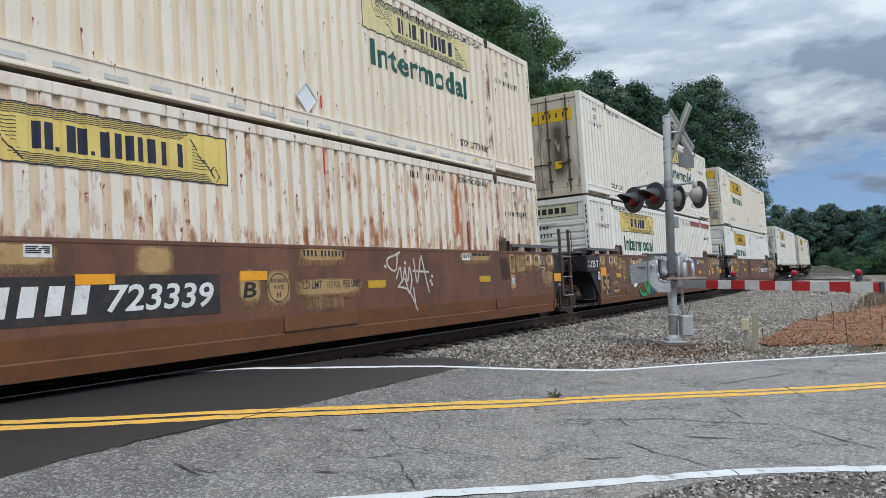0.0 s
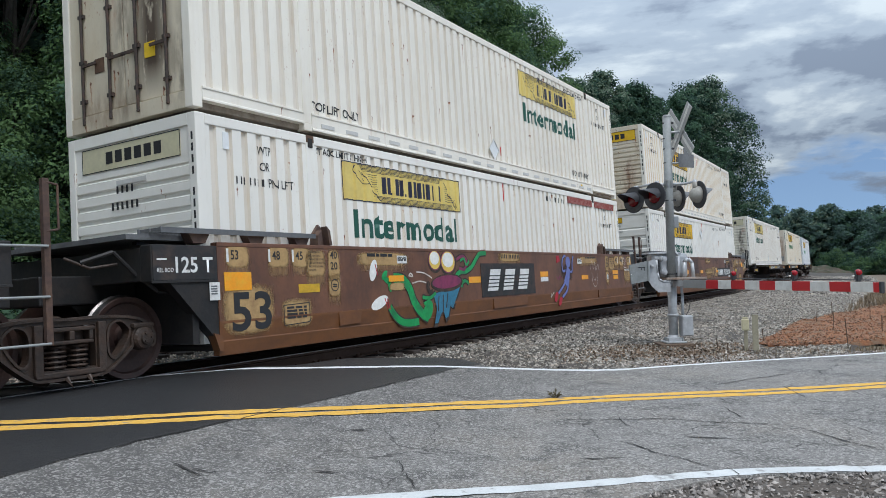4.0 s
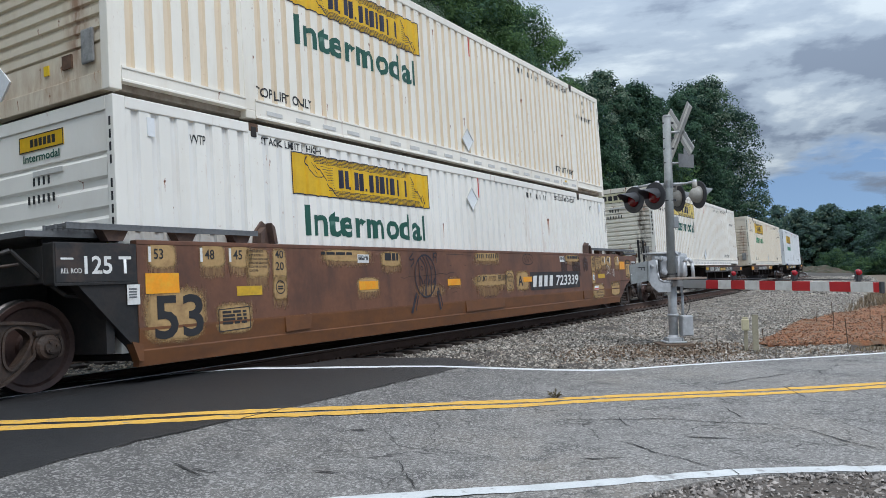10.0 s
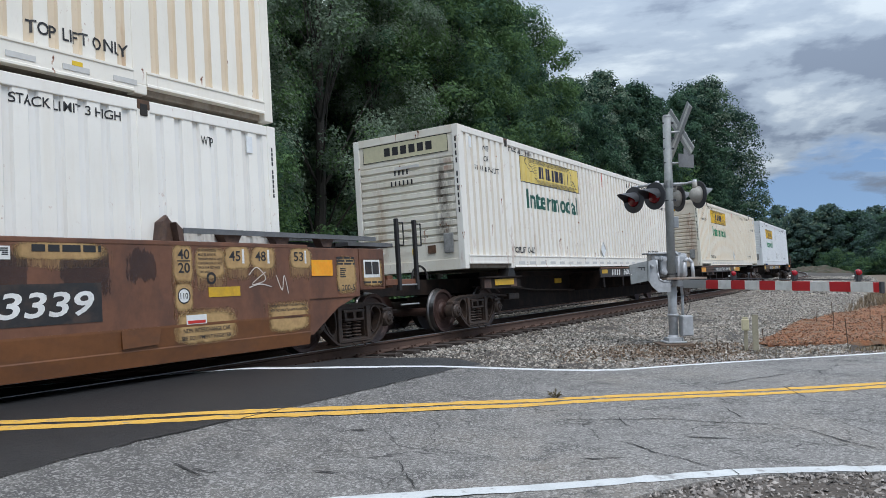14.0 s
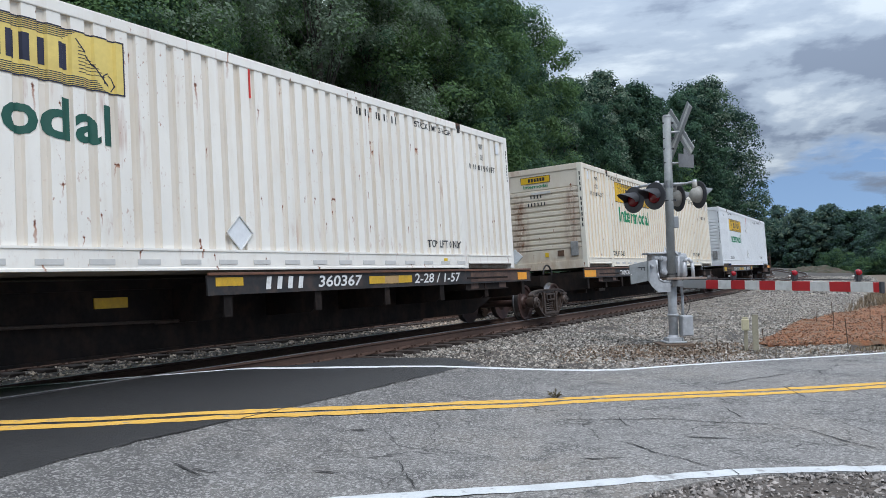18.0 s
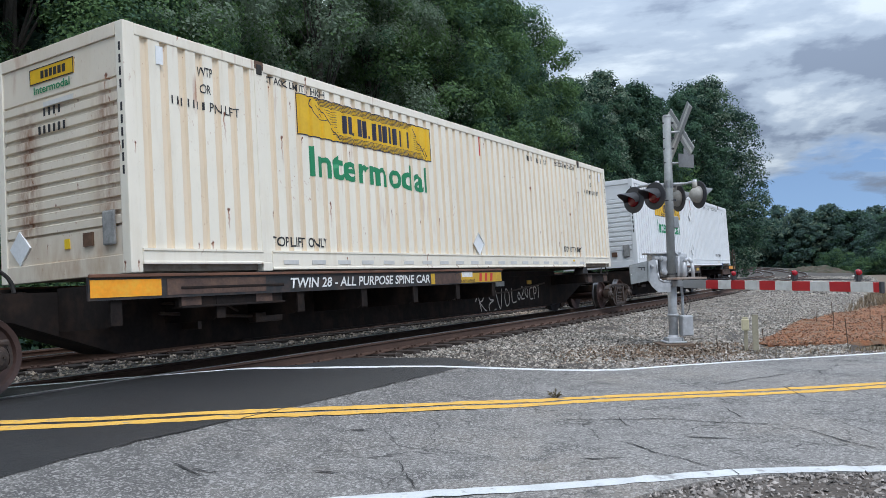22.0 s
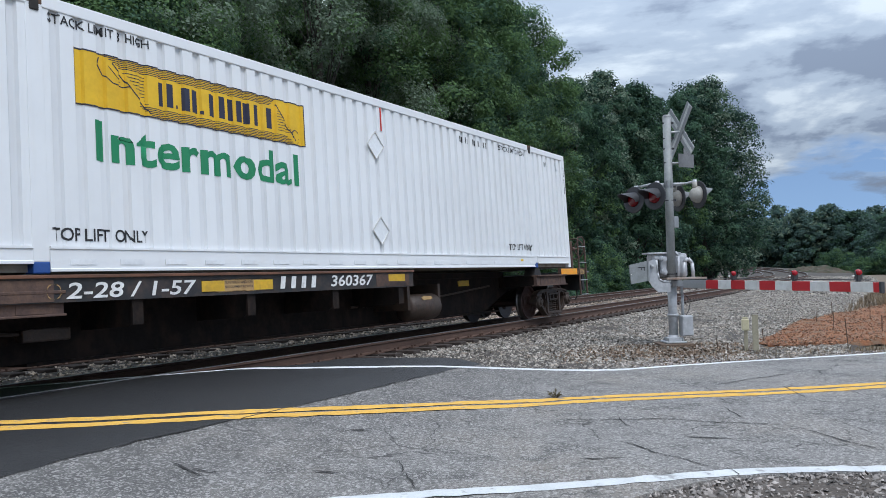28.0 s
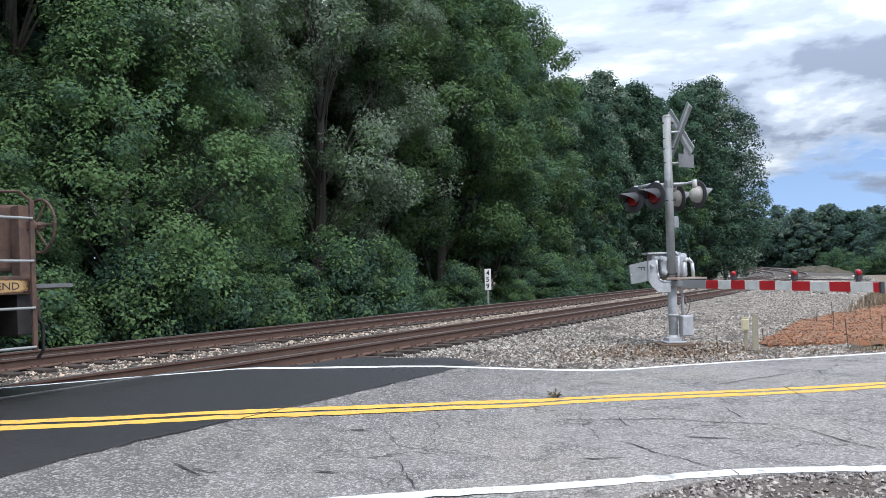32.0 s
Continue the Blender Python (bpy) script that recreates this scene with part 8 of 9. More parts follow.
part("graffiti_shape", bm, M_SBLUE, G, "sky-blue sprayed ragged shape")
scrawl(G, "graffiti_shape", [[(-2.9, 0.72), (-2.95, 0.45)], [(-2.75, 0.74), (-2.78, 0.42)], [(-2.58, 0.76), (-2.66, 0.5)]], M_BSPRAY, 0.03, lift=0.0078)
scrawl(G, "graffiti_shape", [[(-3.2, 0.98), (-3.25, 0.9), (-3.2, 0.80), (-3.08, 0.80)]], M_BSPRAY, 0.05, lift=0.0075)
scrawl(G, "graffiti_shape", [[(-3.6, 1.16), (-3.35, 1.14), (-3.1, 1.05)], [(-3.75, 0.97), (-3.5, 1.0), (-3.3, 0.97)], [(-3.85, 1.1), (-3.78, 1.14), (-3.72, 1.09), (-3.85, 1.1)]], M_SPRAY, 0.025, lift=0.006)
oval(G, "graffiti_shape", -4.72, 0.68, 0.24, 0.09, M_SWHITE, 0.0055, tilt=18, label="cream sprayed oval")
oval(G, "graffiti_shape", -4.85, 1.20, 0.09, 0.18, M_SWHITE, 0.0055, tilt=-20)
scrawl(G, "graffiti_shape", [[(-4.52, 0.74), (-4.44, 0.56)], [(-4.58, 0.75), (-4.5, 0.57)], [(-4.8, 1.3), (-4.74, 1.12)]], M_SRED, 0.022, lift=0.0066)
# the smaller blue piece
oval(G, "graffiti_shape", 3.42, 1.34, 0.14, 0.14, M_SVIOLET, 0.006, label="periwinkle sprayed disc")
bm = bmesh.new()
prism(bm, [(3.34, 1.22), (3.52, 1.16), (3.46, 0.95), (3.38, 0.78), (3.22, 0.74), (3.10, 0.88), (3.22, 1.02)], "y", SIDE_Y - 0.0055, SIDE_Y)
part("graffiti_shape", bm, M_SVIOLET, G, "periwinkle sprayed block")
scrawl(G, "graffiti_shape", [[(3.22, 1.14), (3.06, 1.12), (3.02, 1.30), (3.12, 1.46), (3.28, 1.50)], [(3.52, 1.10), (3.66, 1.12), (3.70, 1.34), (3.80, 1.50)]], M_SVIOLET, 0.055, lift=0.0062)
scrawl(G, "graffiti_shape", [[(3.16, 0.84), (2.92, 0.70), (2.68, 0.58)], [(3.36, 0.80), (3.22, 0.62), (2.92, 0.48)]], M_SVIOLET, 0.07, lift=0.0064)
oval(G, "graffiti_shape", 2.54, 0.50, 0.14, 0.08, M_SRED, 0.0068, tilt=48, label="red sprayed oval")
oval(G, "graffiti_shape", 2.78, 0.385, 0.14, 0.075, M_SRED, 0.0068, tilt=40, label="red sprayed oval")
bm = bmesh.new()
prism(bm, [(2.70, 1.50), (2.86, 1.50), (2.90, 1.36), (2.68, 1.32)], "y", SIDE_Y - 0.006, SIDE_Y)
part("graffiti_shape", bm, M_SRED, G)
scrawl(G, "graffiti_shape", [[(2.62, 1.0), (2.74, 0.92), (2.84, 1.0), (2.94, 0.93)]], M_SPURPLE, 0.03)
scrawl(G, "graffiti_shape", [[(2.2, 0.5), (2.34, 0.58), (2.4, 0.62)], [(2.2, 0.5), (2.24, 0.6)]], M_SPRAY, 0.02)
plate(unit_b, "reflector", 4.32, 0.89, 0.47, 0.11, M_CONSP, 0.007)
ragged_patch(unit_b, 4.05, 1.30, 1.55, 0.2, seed=54)
label_card(unit_b, 4.08, 1.30)
text_bars(unit_b, 4.65, 1.44, 0.75, 1, 0.04, M_INK, 55)
scrawl(unit_b, "graffiti", [[(5.0, 1.15), (5.15, 1.38), (5.25, 1.15), (5.35, 1.35), (5.42, 1.12), (5.6, 1.3), (5.65, 1.12)], [(5.1, 1.1), (5.1, 0.85), (5.25, 0.68), (5.45, 0.75), (5.5, 1.05)], [(5.2, 0.95), (5.3, 0.85), (5.42, 0.95)]], M_SPRAY, 0.014)
plate(unit_b, "reflector", 6.82, 1.0, 0.46, 0.11, M_CONSP, 0.007)
plate(unit_b, "reflector", 6.86, 0.86, 0.40, 0.11, M_CONSP, 0.007)
ragged_patch(unit_b, 7.82, 0.76, 0.72, 0.42, seed=56)
plate(unit_b, "white_strip", 7.93, 1.09, 0.52, 0.05, M_WHITETXT, 0.006)
lines_on(unit_b, TREAD[1:], 7.93, 1.03, 0.042, 0.068, 0.49)
label_on(unit_b, TREAD[0], 7.94, 1.098, 0.034, M_INK, 0.50, 0.006, y=SIDE_Y - 0.003)
plate(unit_b, "reflector", 8.60, 0.87, 0.43, 0.2, M_CONSP, 0.004, y=-1.47)
scrawl(unit_b, "graffiti", [[(7.72, 1.50), (7.8, 1.28), (7.9, 1.48), (7.96, 1.26), (8.05, 1.46), (8.12, 1.25)], [(7.85, 1.2), (8.2, 1.16)], [(8.2, 1.2), (8.26, 1.08), (8.36, 1.2)]], M_SPRAY, 0.016)

# unit c
side_common(unit_c, 0.1, "A", None)
ragged_patch(unit_c, 0.98, 0.70, 0.46, 0.48, seed=61)
ring_mark(unit_c, 1.20, 0.935, 0.17, M_INK)
label_on(unit_c, "EXCEEDS", 1.075, 1.0, 0.045, M_INK, 0.25, 0.006)
label_on(unit_c, "PLATE", 1.115, 0.915, 0.045, M_INK, 0.17, 0.006)
label_on(unit_c, "H", 1.165, 0.80, 0.08, M_INK, 0.07, 0.01)
ragged_patch(unit_c, 1.48, 0.70, 0.72, 0.46, seed=63)
label_on(unit_c, "A", 1.60, 0.82, 0.22, M_INK, 0.25, 0.02)
plate(unit_c, "reflector", 1.88, 0.90, 0.44, 0.11, M_CONSP, 0.009)
number_band(unit_c, 2.24, 0.70, 0.41, 3.05, 3.72, 1.48, 2.36, 1.25)
ragged_patch(unit_c, 4.35, 1.34, 1.05, 0.2, seed=64)
label_card(unit_c, 4.05, 1.35)
text_bars(unit_c, 4.55, 1.43, 0.75, 1, 0.07, M_INK, 65)
ragged_patch(unit_c, -5.0, 1.33, 1.3, 0.2, seed=66)
label_card(unit_c, -4.09, 1.32)
text_bars(unit_c, -4.95, 1.44, 0.75, 1, 0.04, M_INK, 67)
ragged_patch(unit_c, -3.5, 1.24, 0.62, 0.28, seed=68)
text_bars(unit_c, -3.36, 1.36, 0.38, 1, 0.12, M_INK, 69)
ragged_patch(unit_c, -4.15, 0.84, 0.62, 0.26, seed=70)
plate(unit_c, "reflector", -4.08, 0.90, 0.49, 0.13, M_CONSP, 0.007)
ragged_patch(unit_c, -1.46, 0.80, 0.62, 0.30, mat=M_FADE, seed=76, lift=0.002)
plate(unit_c, "reflector", -1.39, 0.90, 0.46, 0.12, M_CONSP, 0.007)
ragged_patch(unit_c, -2.6, 0.68, 1.3, 0.3, mat=M_FADE, seed=71, lift=0.002)
M_MARKER = material("navy_drip_marker", (0.018, 0.019, 0.030), 0.5, vary=0.2, scale=5, fine=30, bump=0, second=(0.07, 0.045, 0.035), amount=0.4)
for cx, cz, rx, rz in ((-2.15, 1.09, 0.34, 0.37), (-2.26, 1.225, 0.033, 0.033), (-1.93, 1.235, 0.03, 0.03)):
    scrawl(unit_c, "graffiti", [[(cx + rx * math.cos(2 * math.pi * k / 14), cz + rz * math.sin(2 * math.pi * k / 14)) for k in range(15)]], M_MARKER, 0.026 if rx > 0.1 else 0.014, label="dark marker circle scrawl")
scrawl(unit_c, "graffiti", [[(-2.35, 1.38), (-2.35, 1.14), (-2.34, 0.91)],
        [(-2.31, 1.41), (-2.16, 1.27), (-2.13, 1.06), (-2.16, 0.74)],
        [(-2.22, 1.44), (-2.11, 1.31), (-2.07, 1.12), (-2.08, 0.94)],
        [(-2.11, 1.43), (-1.99, 1.27), (-1.96, 1.06), (-2.00, 0.76)],
        [(-2.34, 1.09), (-2.27, 1.00), (-2.26, 0.83), (-2.31, 0.75)],
        [(-2.17, 1.04), (-2.22, 0.95)],
        [(-2.18, 1.03), (-2.19, 0.75)],
        [(-2.02, 1.03), (-2.09, 0.90)],
        [(-1.85, 1.05), (-1.93, 0.95)],
        [(-1.86, 1.04), (-1.91, 0.81)],
        [(-2.52, 1.48), (-2.63, 1.40), (-2.58, 1.37), (-2.51, 1.39), (-2.51, 1.33), (-2.61, 1.25)],
        [(-1.85, 1.51), (-1.87, 1.35)],
        [(-1.76, 1.50), (-1.82, 1.49), (-1.83, 1.43), (-1.76, 1.43), (-1.75, 1.50), (-1.77, 1.32)]], M_MARKER, 0.022)
scrawl(unit_c, "graffiti", [[(-2.47, 0.80), (-2.54, 0.67), (-2.65, 0.46)], [(-1.78, 0.82), (-1.75, 0.67), (-1.70, 0.48)]], M_MARKER, 0.06)
scrawl(unit_c, "graffiti", [[(-2.42, 0.75), (-2.52, 0.50)], [(-1.75, 0.87), (-1.67, 0.69), (-1.63, 0.53)]], M_MARKER, 0.025)
scrawl(unit_c, "scratch", [[(-2.94, 1.08), (-2.82, 1.06), (-2.63, 1.09), (-2.31, 1.09), (-2.05, 1.10), (-1.80, 1.11), (-1.63, 1.13), (-1.42, 1.11), (-1.27, 1.14), (-1.10, 1.13)], [(-1.41, 1.48), (-0.93, 1.48), (-0.44, 1.47)], [(-1.30, 1.27), (-1.24, 1.27)], [(-0.77, 1.28), (-0.69, 1.27)], [(-1.25, 0.77), (-1.07, 0.78)]], M_BSPRAY, 0.008)
scrawl(unit_c, "graffiti", [[(2.18 + 0.29 * math.cos(t), 1.40 + 0.12 * math.sin(t)) for t in [2 * math.pi * i / 12 for i in range(13)]], [(2.0, 1.44), (2.05, 1.34), (2.12, 1.46), (2.2, 1.34), (2.26, 1.46), (2.36, 1.36)]], M_BSPRAY, 0.016)
plate(unit_c, "reflector", 6.73, 0.90, 0.51, 0.12, M_DULLY, 0.006)
ragged_patch(unit_c, 6.2, 0.33, 0.98, 0.42, seed=72)
plate(unit_c, "white_card", 6.38, 0.59, 0.3, 0.11, M_WHITETXT, 0.006)
plate(unit_c, "red_mark", 6.40, 0.60, 0.26, 0.035, M_REDTAG, 0.009)
label_on(unit_c, "NON INTERCHANGE CAR", 6.33, 0.49, 0.055, M_INK, 0.72, 0.01)
label_on(unit_c, "SEE EQUIPMENT REGISTER", 6.30, 0.40, 0.055, M_INK, 0.76, 0.01)
ragged_patch(unit_c, 7.70, 0.37, 0.84, 0.42, seed=73)
lines_on(unit_c, ("OWNERSHIP SUBJECT TO AGREEMENT FILED", "WITH THE SURFACE TRANSPORTATION BOARD"), 7.76, 0.72, 0.034, 0.056, 0.56)
label_on(unit_c, "PATENTED IN CANADA", 8.02, 0.56, 0.032, M_INK, 0.36, 0.006)
for sx, sz, sw, sh in ((4.05, 1.0, 0.5, 0.5), (4.75, 0.95, 0.75, 0.58), (5.55, 1.05, 0.5, 0.45)):
    ragged_patch(unit_c, sx, sz, sw, sh, M_SMEAR, 81, name="black_smear", lift=0.0022)
for u, sx, sz, sw, sh in ((unit_a, 5.72, 0.9, 0.5, 0.6), (unit_b, 2.9, 0.85, 0.9, 0.5), (unit_a, -6.3, 0.7, 0.7, 0.6)):
    ragged_patch(u, sx, sz, sw, sh, M_SMEAR, 82, name="black_smear", lift=0.0022)
ring_mark(unit_c, 6.78, 1.13, 0.06, M_BLACK, w=0.03)
scrawl(unit_c, "graffiti", [[(7.4, 1.16), (7.55, 1.26), (7.7, 1.1), (7.45, 1.04), (7.7, 1.2)], [(7.4, 1.0), (7.6, 1.04), (7.8, 1.0)], [(7.9, 1.15), (8.0, 0.95), (8.05, 1.15), (8.12, 0.9)]], M_SPRAY, 0.014)
part("end_sheet", boxes((8.55, 9.72, -1.468, -1.36, 0.80, 1.54), bevel=0.012), M_BROWN, unit_c, "brown end sheet with tan stencil panels")
part("end_sheet", boxes((8.55, 9.72, 1.36, 1.468, 0.80, 1.54), bevel=0.012), M_BROWN, unit_c)
bm = bmesh.new()
prism(bm, [(8.55, 0.82), (9.70, 0.82), (9.2, 0.66), (8.62, 0.30), (8.55, 0.30)], "y", -1.45, -1.38)
part("end_web", bm, M_BROWN, unit_c)
plate(unit_c, "reflector", 8.62, 1.13, 0.46, 0.23, M_CONSP, 0.008)
plate(unit_c, "stencil_panel", 9.14, 0.84, 0.52, 0.60, M_PRIMER, 0.006)
text_bars(unit_c, 9.18, 1.38, 0.44, 3, 0.03, M_INK, 75)
text_bars(unit_c, 9.25, 1.22, 0.14, 5, 0.02, M_INK, 76)
label_on(unit_c, "L 200-5", 9.17, 0.90, 0.09, M_INK, 0.42, 0.01)
part("valve_box", boxes((9.80, 10.46, -1.42, -1.05, 0.90, 1.55), bevel=0.015), M_BROWN, unit_c, "brown box with a framed test panel")
plate(unit_c, "stencil_panel", 9.84, 0.93, 0.58, 0.46, M_PRIMER, 0.005, y=-1.42)
plate(unit_c, "test_frame", 9.90, 1.09, 0.42, 0.28, M_WHITETXT, 0.008, y=-1.42)
plate(unit_c, "test_panel", 9.93, 1.14, 0.36, 0.20, M_BLACKBAND, 0.011, y=-1.42)
plate(unit_c, "test_rule", 10.10, 1.14, 0.012, 0.20, M_WHITETXT, 0.013, y=-1.42)
text_bars(unit_c, 9.88, 1.0, 0.48, 1, 0.03, M_INK, 77, y=-1.42)
part("end_platform", boxes((9.7, 10.9, -1.3, 1.3, 1.60, 1.66)), M_GREY, unit_c)
part("end_beam", boxes((10.5, 11.5, -1.40, -1.30, 0.95, 1.05), bevel=0.01), M_BROWN, unit_c)
part("end_beam", boxes((10.7, 10.85, -1.3, 1.3, 0.92, 1.12), bevel=0.01), M_BROWN, unit_c)
part("coupler", boxes((10.9, 11.9, -0.12, 0.12, 0.78, 1.0), (11.8, 12.1, -0.2, 0.2, 0.74, 1.04), bevel=0.03), M_GRIME, unit_c, "cast steel coupler")
for x in (10.88, 11.42):
    part("grab_post", boxes((x - 0.035, x + 0.035, -1.44, -1.38, 0.86, 2.07), bevel=0.008), M_BLACK, unit_c, "black upright grab post")
    bm = bmesh.new()
    tube(bm, [(x + 0.03, -1.44, 2.0), (x + 0.12, -1.46, 2.0), (x + 0.12, -1.46, 1.62), (x + 0.03, -1.44, 1.62)], 0.012)
    part("grab_iron", bm, M_BLACK, unit_c)
for z in (0.62, 0.95):
    bm = bmesh.new()
    cyl(bm, (10.88, -1.42, z), (11.42, -1.42, z), 0.014)
    part("step_rung", bm, M_GALV, unit_c)
for u in (unit_a, unit_b):
    for x in (9.08, 9.66):
        part("grab_post", boxes((x - 0.035, x + 0.035, -1.50, -1.44, 0.50, 2.16), bevel=0.008), M_RUSTBEAM, u, "rusty brown upright grab post")
    for z in (0.52, 0.98, 1.48):
        bm = bmesh.new()
        cyl(bm, (9.08, -1.51, z), (9.66, -1.51, z), 0.014)
        part("step_rung", bm, M_GALV, u, "bright steel rung")
    bm = bmesh.new()
    tube(bm, [(9.66, -1.49, 2.12), (9.78, -1.5, 2.1), (9.78, -1.5, 1.65), (9.66, -1.49, 1.63)], 0.012)
    part("grab_iron", bm, M_RUSTBEAM, u)


def spine_unit(s, beam, label, trucks, x0=-9.3, x1=9.3, reach=(6.9, 6.9), channel=None):
    car = thing("spine_car", label, "rail car", "articulated spine cars")
    b0, b1 = beam
    bm = bmesh.new()
    r0, l0 = reach
    prism(bm, [(x0, 1.06), (x1, 1.06), (x1, 0.78), (r0, 0.74), (r0 - 1.3, 0.28), (-l0 + 1.3, 0.28), (-l0, 0.74), (x0, 0.78)], "y", -0.34, 0.34)
    part("centre_spine", bm, M_SPINE, car, "black centre sill, rust-stained")
    part("spine_flange", boxes((-5.7, 5.7, -0.42, 0.42, 0.25, 0.285), bevel=0.004), M_SPINE, car)
    part("spine_flange", boxes((-6.0, 6.0, -0.42, 0.42, 1.06, 1.185), bevel=0.004), M_SPINE, car)
    for sy in (-1, 1):
        part("side_beam", boxes((b0, b1, min(sy * 1.40, sy * 1.37), max(sy * 1.40, sy * 1.37), 0.92, 1.17)), M_BLACKBAND, car, "dark side beam with white lettering")
        part("beam_lip", boxes((b0, b1, min(sy * 1.43, sy * 1.40), max(sy * 1.43, sy * 1.40), 1.165, 1.20), bevel=0.006), M_BROWN, car, "rusty beam flange")
    n = int(round((b1 - b0) / 1.72))
    for i in range(n + 1):
        x = b0 + 0.35 + i * (b1 - b0 - 0.7) / n
        for sy in (-1, 1):
            bm = bmesh.new()
            prism(bm, [(sy * 0.34, 1.10), (sy * 1.36, 1.10), (sy * 1.36, 0.70), (sy * 1.22, 0.62), (sy * 0.34, 0.60)], "x", x - 0.015, x + 0.015)
            prism(bm, [(sy * 1.37, 0.92), (sy * 1.37, 0.64), (sy * 1.34, 0.64), (sy * 1.34, 0.92)], "x", x - 0.07, x + 0.07)
            part("cross_bearer", bm, M_SPINE, car, "black cross bearer bracket")
    for d in (-1, 1):
        a, b = sorted((d * 5.9, d * 6.35))
        part("end_bolster", boxes((a, b, -1.34, 1.34, 0.80, 1.05), bevel=0.015), M_SPINE, car)
        for sy in (-1, 1):
            a, b = sorted((d * 5.85, d * 7.6))
            y0, y1 = sorted((sy * 1.36, sy * 1.28))
            part("end_channel", boxes((a, b, y0, y1, 0.80, 1.03), (a, b, min(y0, y1 - 0.13), max(y1, y0 + 0.13), 1.01, 1.045), (a, b, min(y0, y1 - 0.13), max(y1, y0 + 0.13), 0.785, 0.81), bevel=0.008), channel or M_SPINE, car, "grimy flanged channel over the truck")
            for c in (d * 6.2, d * 7.42):
                part("rust_plate", boxes((c - 0.15, c + 0.15, sy * 1.362 - 0.004, sy * 1.362 + 0.004, 0.815, 1.005), bevel=0.003), M_RUSTBEAM, car, "rusty stencil plate")
            bm = bmesh.new()
            prism(bm, [(d * 6.1 - 0.22, 1.03), (d * 6.1 + 0.22, 1.03), (d * 6.1 + 0.10, 1.22), (d * 6.1 - 0.10, 1.22)], "y", sy * 1.02, sy * 1.28)
            part("container_pedestal", bm, M_BLACK, car)
    for x in trucks:
        truck(car, x, 0.42)
    bm = bmesh.new()
    tube(bm, [(b1 if b1 < 3 else b0, -0.40, 0.62), (0.0, -0.45, 0.62), (3.0 if b1 < 3 else -3.0, -0.45, 0.70), (5.2 if b1 < 3 else -5.2, -0.45, 0.86)], 0.02)
    part("brake_pipe", bm, M_GRIME, car)
    return ride(car, s, 8.5)


BEAM = -1.40
spine_b = spine_unit(13.6, (-0.62, 8.76), "dark articulated spine car unit with white lettering", (-7.45, 10.5), -10.3, 10.0, (9.2, 6.6))
spine_a = spine_unit(34.6, (-8.8, 0.80), "dark articulated spine car unit with a pale scrawl", (9.4,), -9.3, 9.2, (8.1, 9.0))
spine_c = spine_unit(53.72, (-8.8, 0.58), "dark last spine car unit with an end platform", (7.35,), -8.9, 9.6, (6.4, 8.4), M_RUSTBEAM)


def mark_blocks(car, x, z, w, h, n=4, mat=None):
    """Plain slanted blocks in place of the owner's mark."""
    for i in range(n):
        x0 = x + i * w / n
        bm = bmesh.new()
        prism(bm, [(x0, z), (x0 + w / n * 0.42, z), (x0 + w / n * 0.42 + 0.03, z + h), (x0 + 0.03, z + h)], "y", BEAM - 0.008, BEAM - 0.004)
        part("owner_block", bm, mat or M_WHITETXT, car)


plate(spine_b, "reflector", -0.49, 1.03, 0.46, 0.11, M_DULLY, 0.006, y=BEAM)
mark_blocks(spine_b, 0.37, 0.97, 0.85, 0.17)
label_on(spine_b, "360367", 1.44, 0.97, 0.17, M_WHITETXT, 1.06, 0.018, 0.15, y=BEAM)
plate(spine_b, "stencil_panel", 2.68, 0.97, 1.2, 0.15, M_PRIMER, 0.005, y=BEAM)
plate(spine_b, "reflector", 2.68, 0.99, 0.42, 0.12, M_DULLY, 0.007, y=BEAM)
plate(spine_b, "reflector", 3.50, 0.99, 0.40, 0.12, M_DULLY, 0.007, y=BEAM)
label_on(spine_b, "2-28 / 1-57", 3.98, 0.97, 0.17, M_WHITETXT, 1.6, 0.014, 0.15, y=BEAM)
plate(spine_b, "reflector", -1.44, 0.84, 0.46, 0.13, M_DULLY, 0.02, y=-0.34)
plate(spine_b, "stencil_panel", 6.0, 0.95, 2.7, 0.19, M_RUSTBEAM, 0.004, y=BEAM)
plate(spine_b, "reflector", 8.1, 0.96, 0.46, 0.16, M_CONSP, 0.006, y=BEAM)
plate(spine_b, "reflector", -7.1, 0.86, 0.9, 0.13, M_DULLY, 0.01, y=-1.36)
label_on(spine_a, "TWIN 28 - ALL PURPOSE SPINE CAR", -5.72, 0.97, 0.145, M_WHITETXT, 3.64, 0.018, 0.15, y=BEAM)
plate(spine_a, "reflector", -2.03, 0.94, 2.8, 0.19, M_DULLY, 0.005, y=BEAM)
plate(spine_a, "stencil_panel", -1.9, 0.94, 0.95, 0.19, M_RUSTBEAM, 0.007, y=BEAM)
plate(spine_a, "white_card", -0.91, 1.05, 0.42, 0.10, M_WHITETXT, 0.008, y=BEAM)
label_on(spine_a, "NO 20FT CONTAINER", -1.0, 0.95, 0.05, M_INK, 0.6, 0.01, y=BEAM - 0.003)
ring_mark(spine_a, -1.10, 1.06, 0.07, M_INK, y=BEAM - 0.004)
mark_blocks(spine_a, -0.22, 0.96, 0.70, 0.16, 3, M_REDTAG)
plate(spine_a, "reflector", -8.78, 0.95, 0.9, 0.19, M_CONSP, 0.006, y=BEAM)
plate(spine_a, "stencil_panel", -7.8, 0.95, 1.6, 0.19, M_RUSTBEAM, 0.005, y=BEAM)
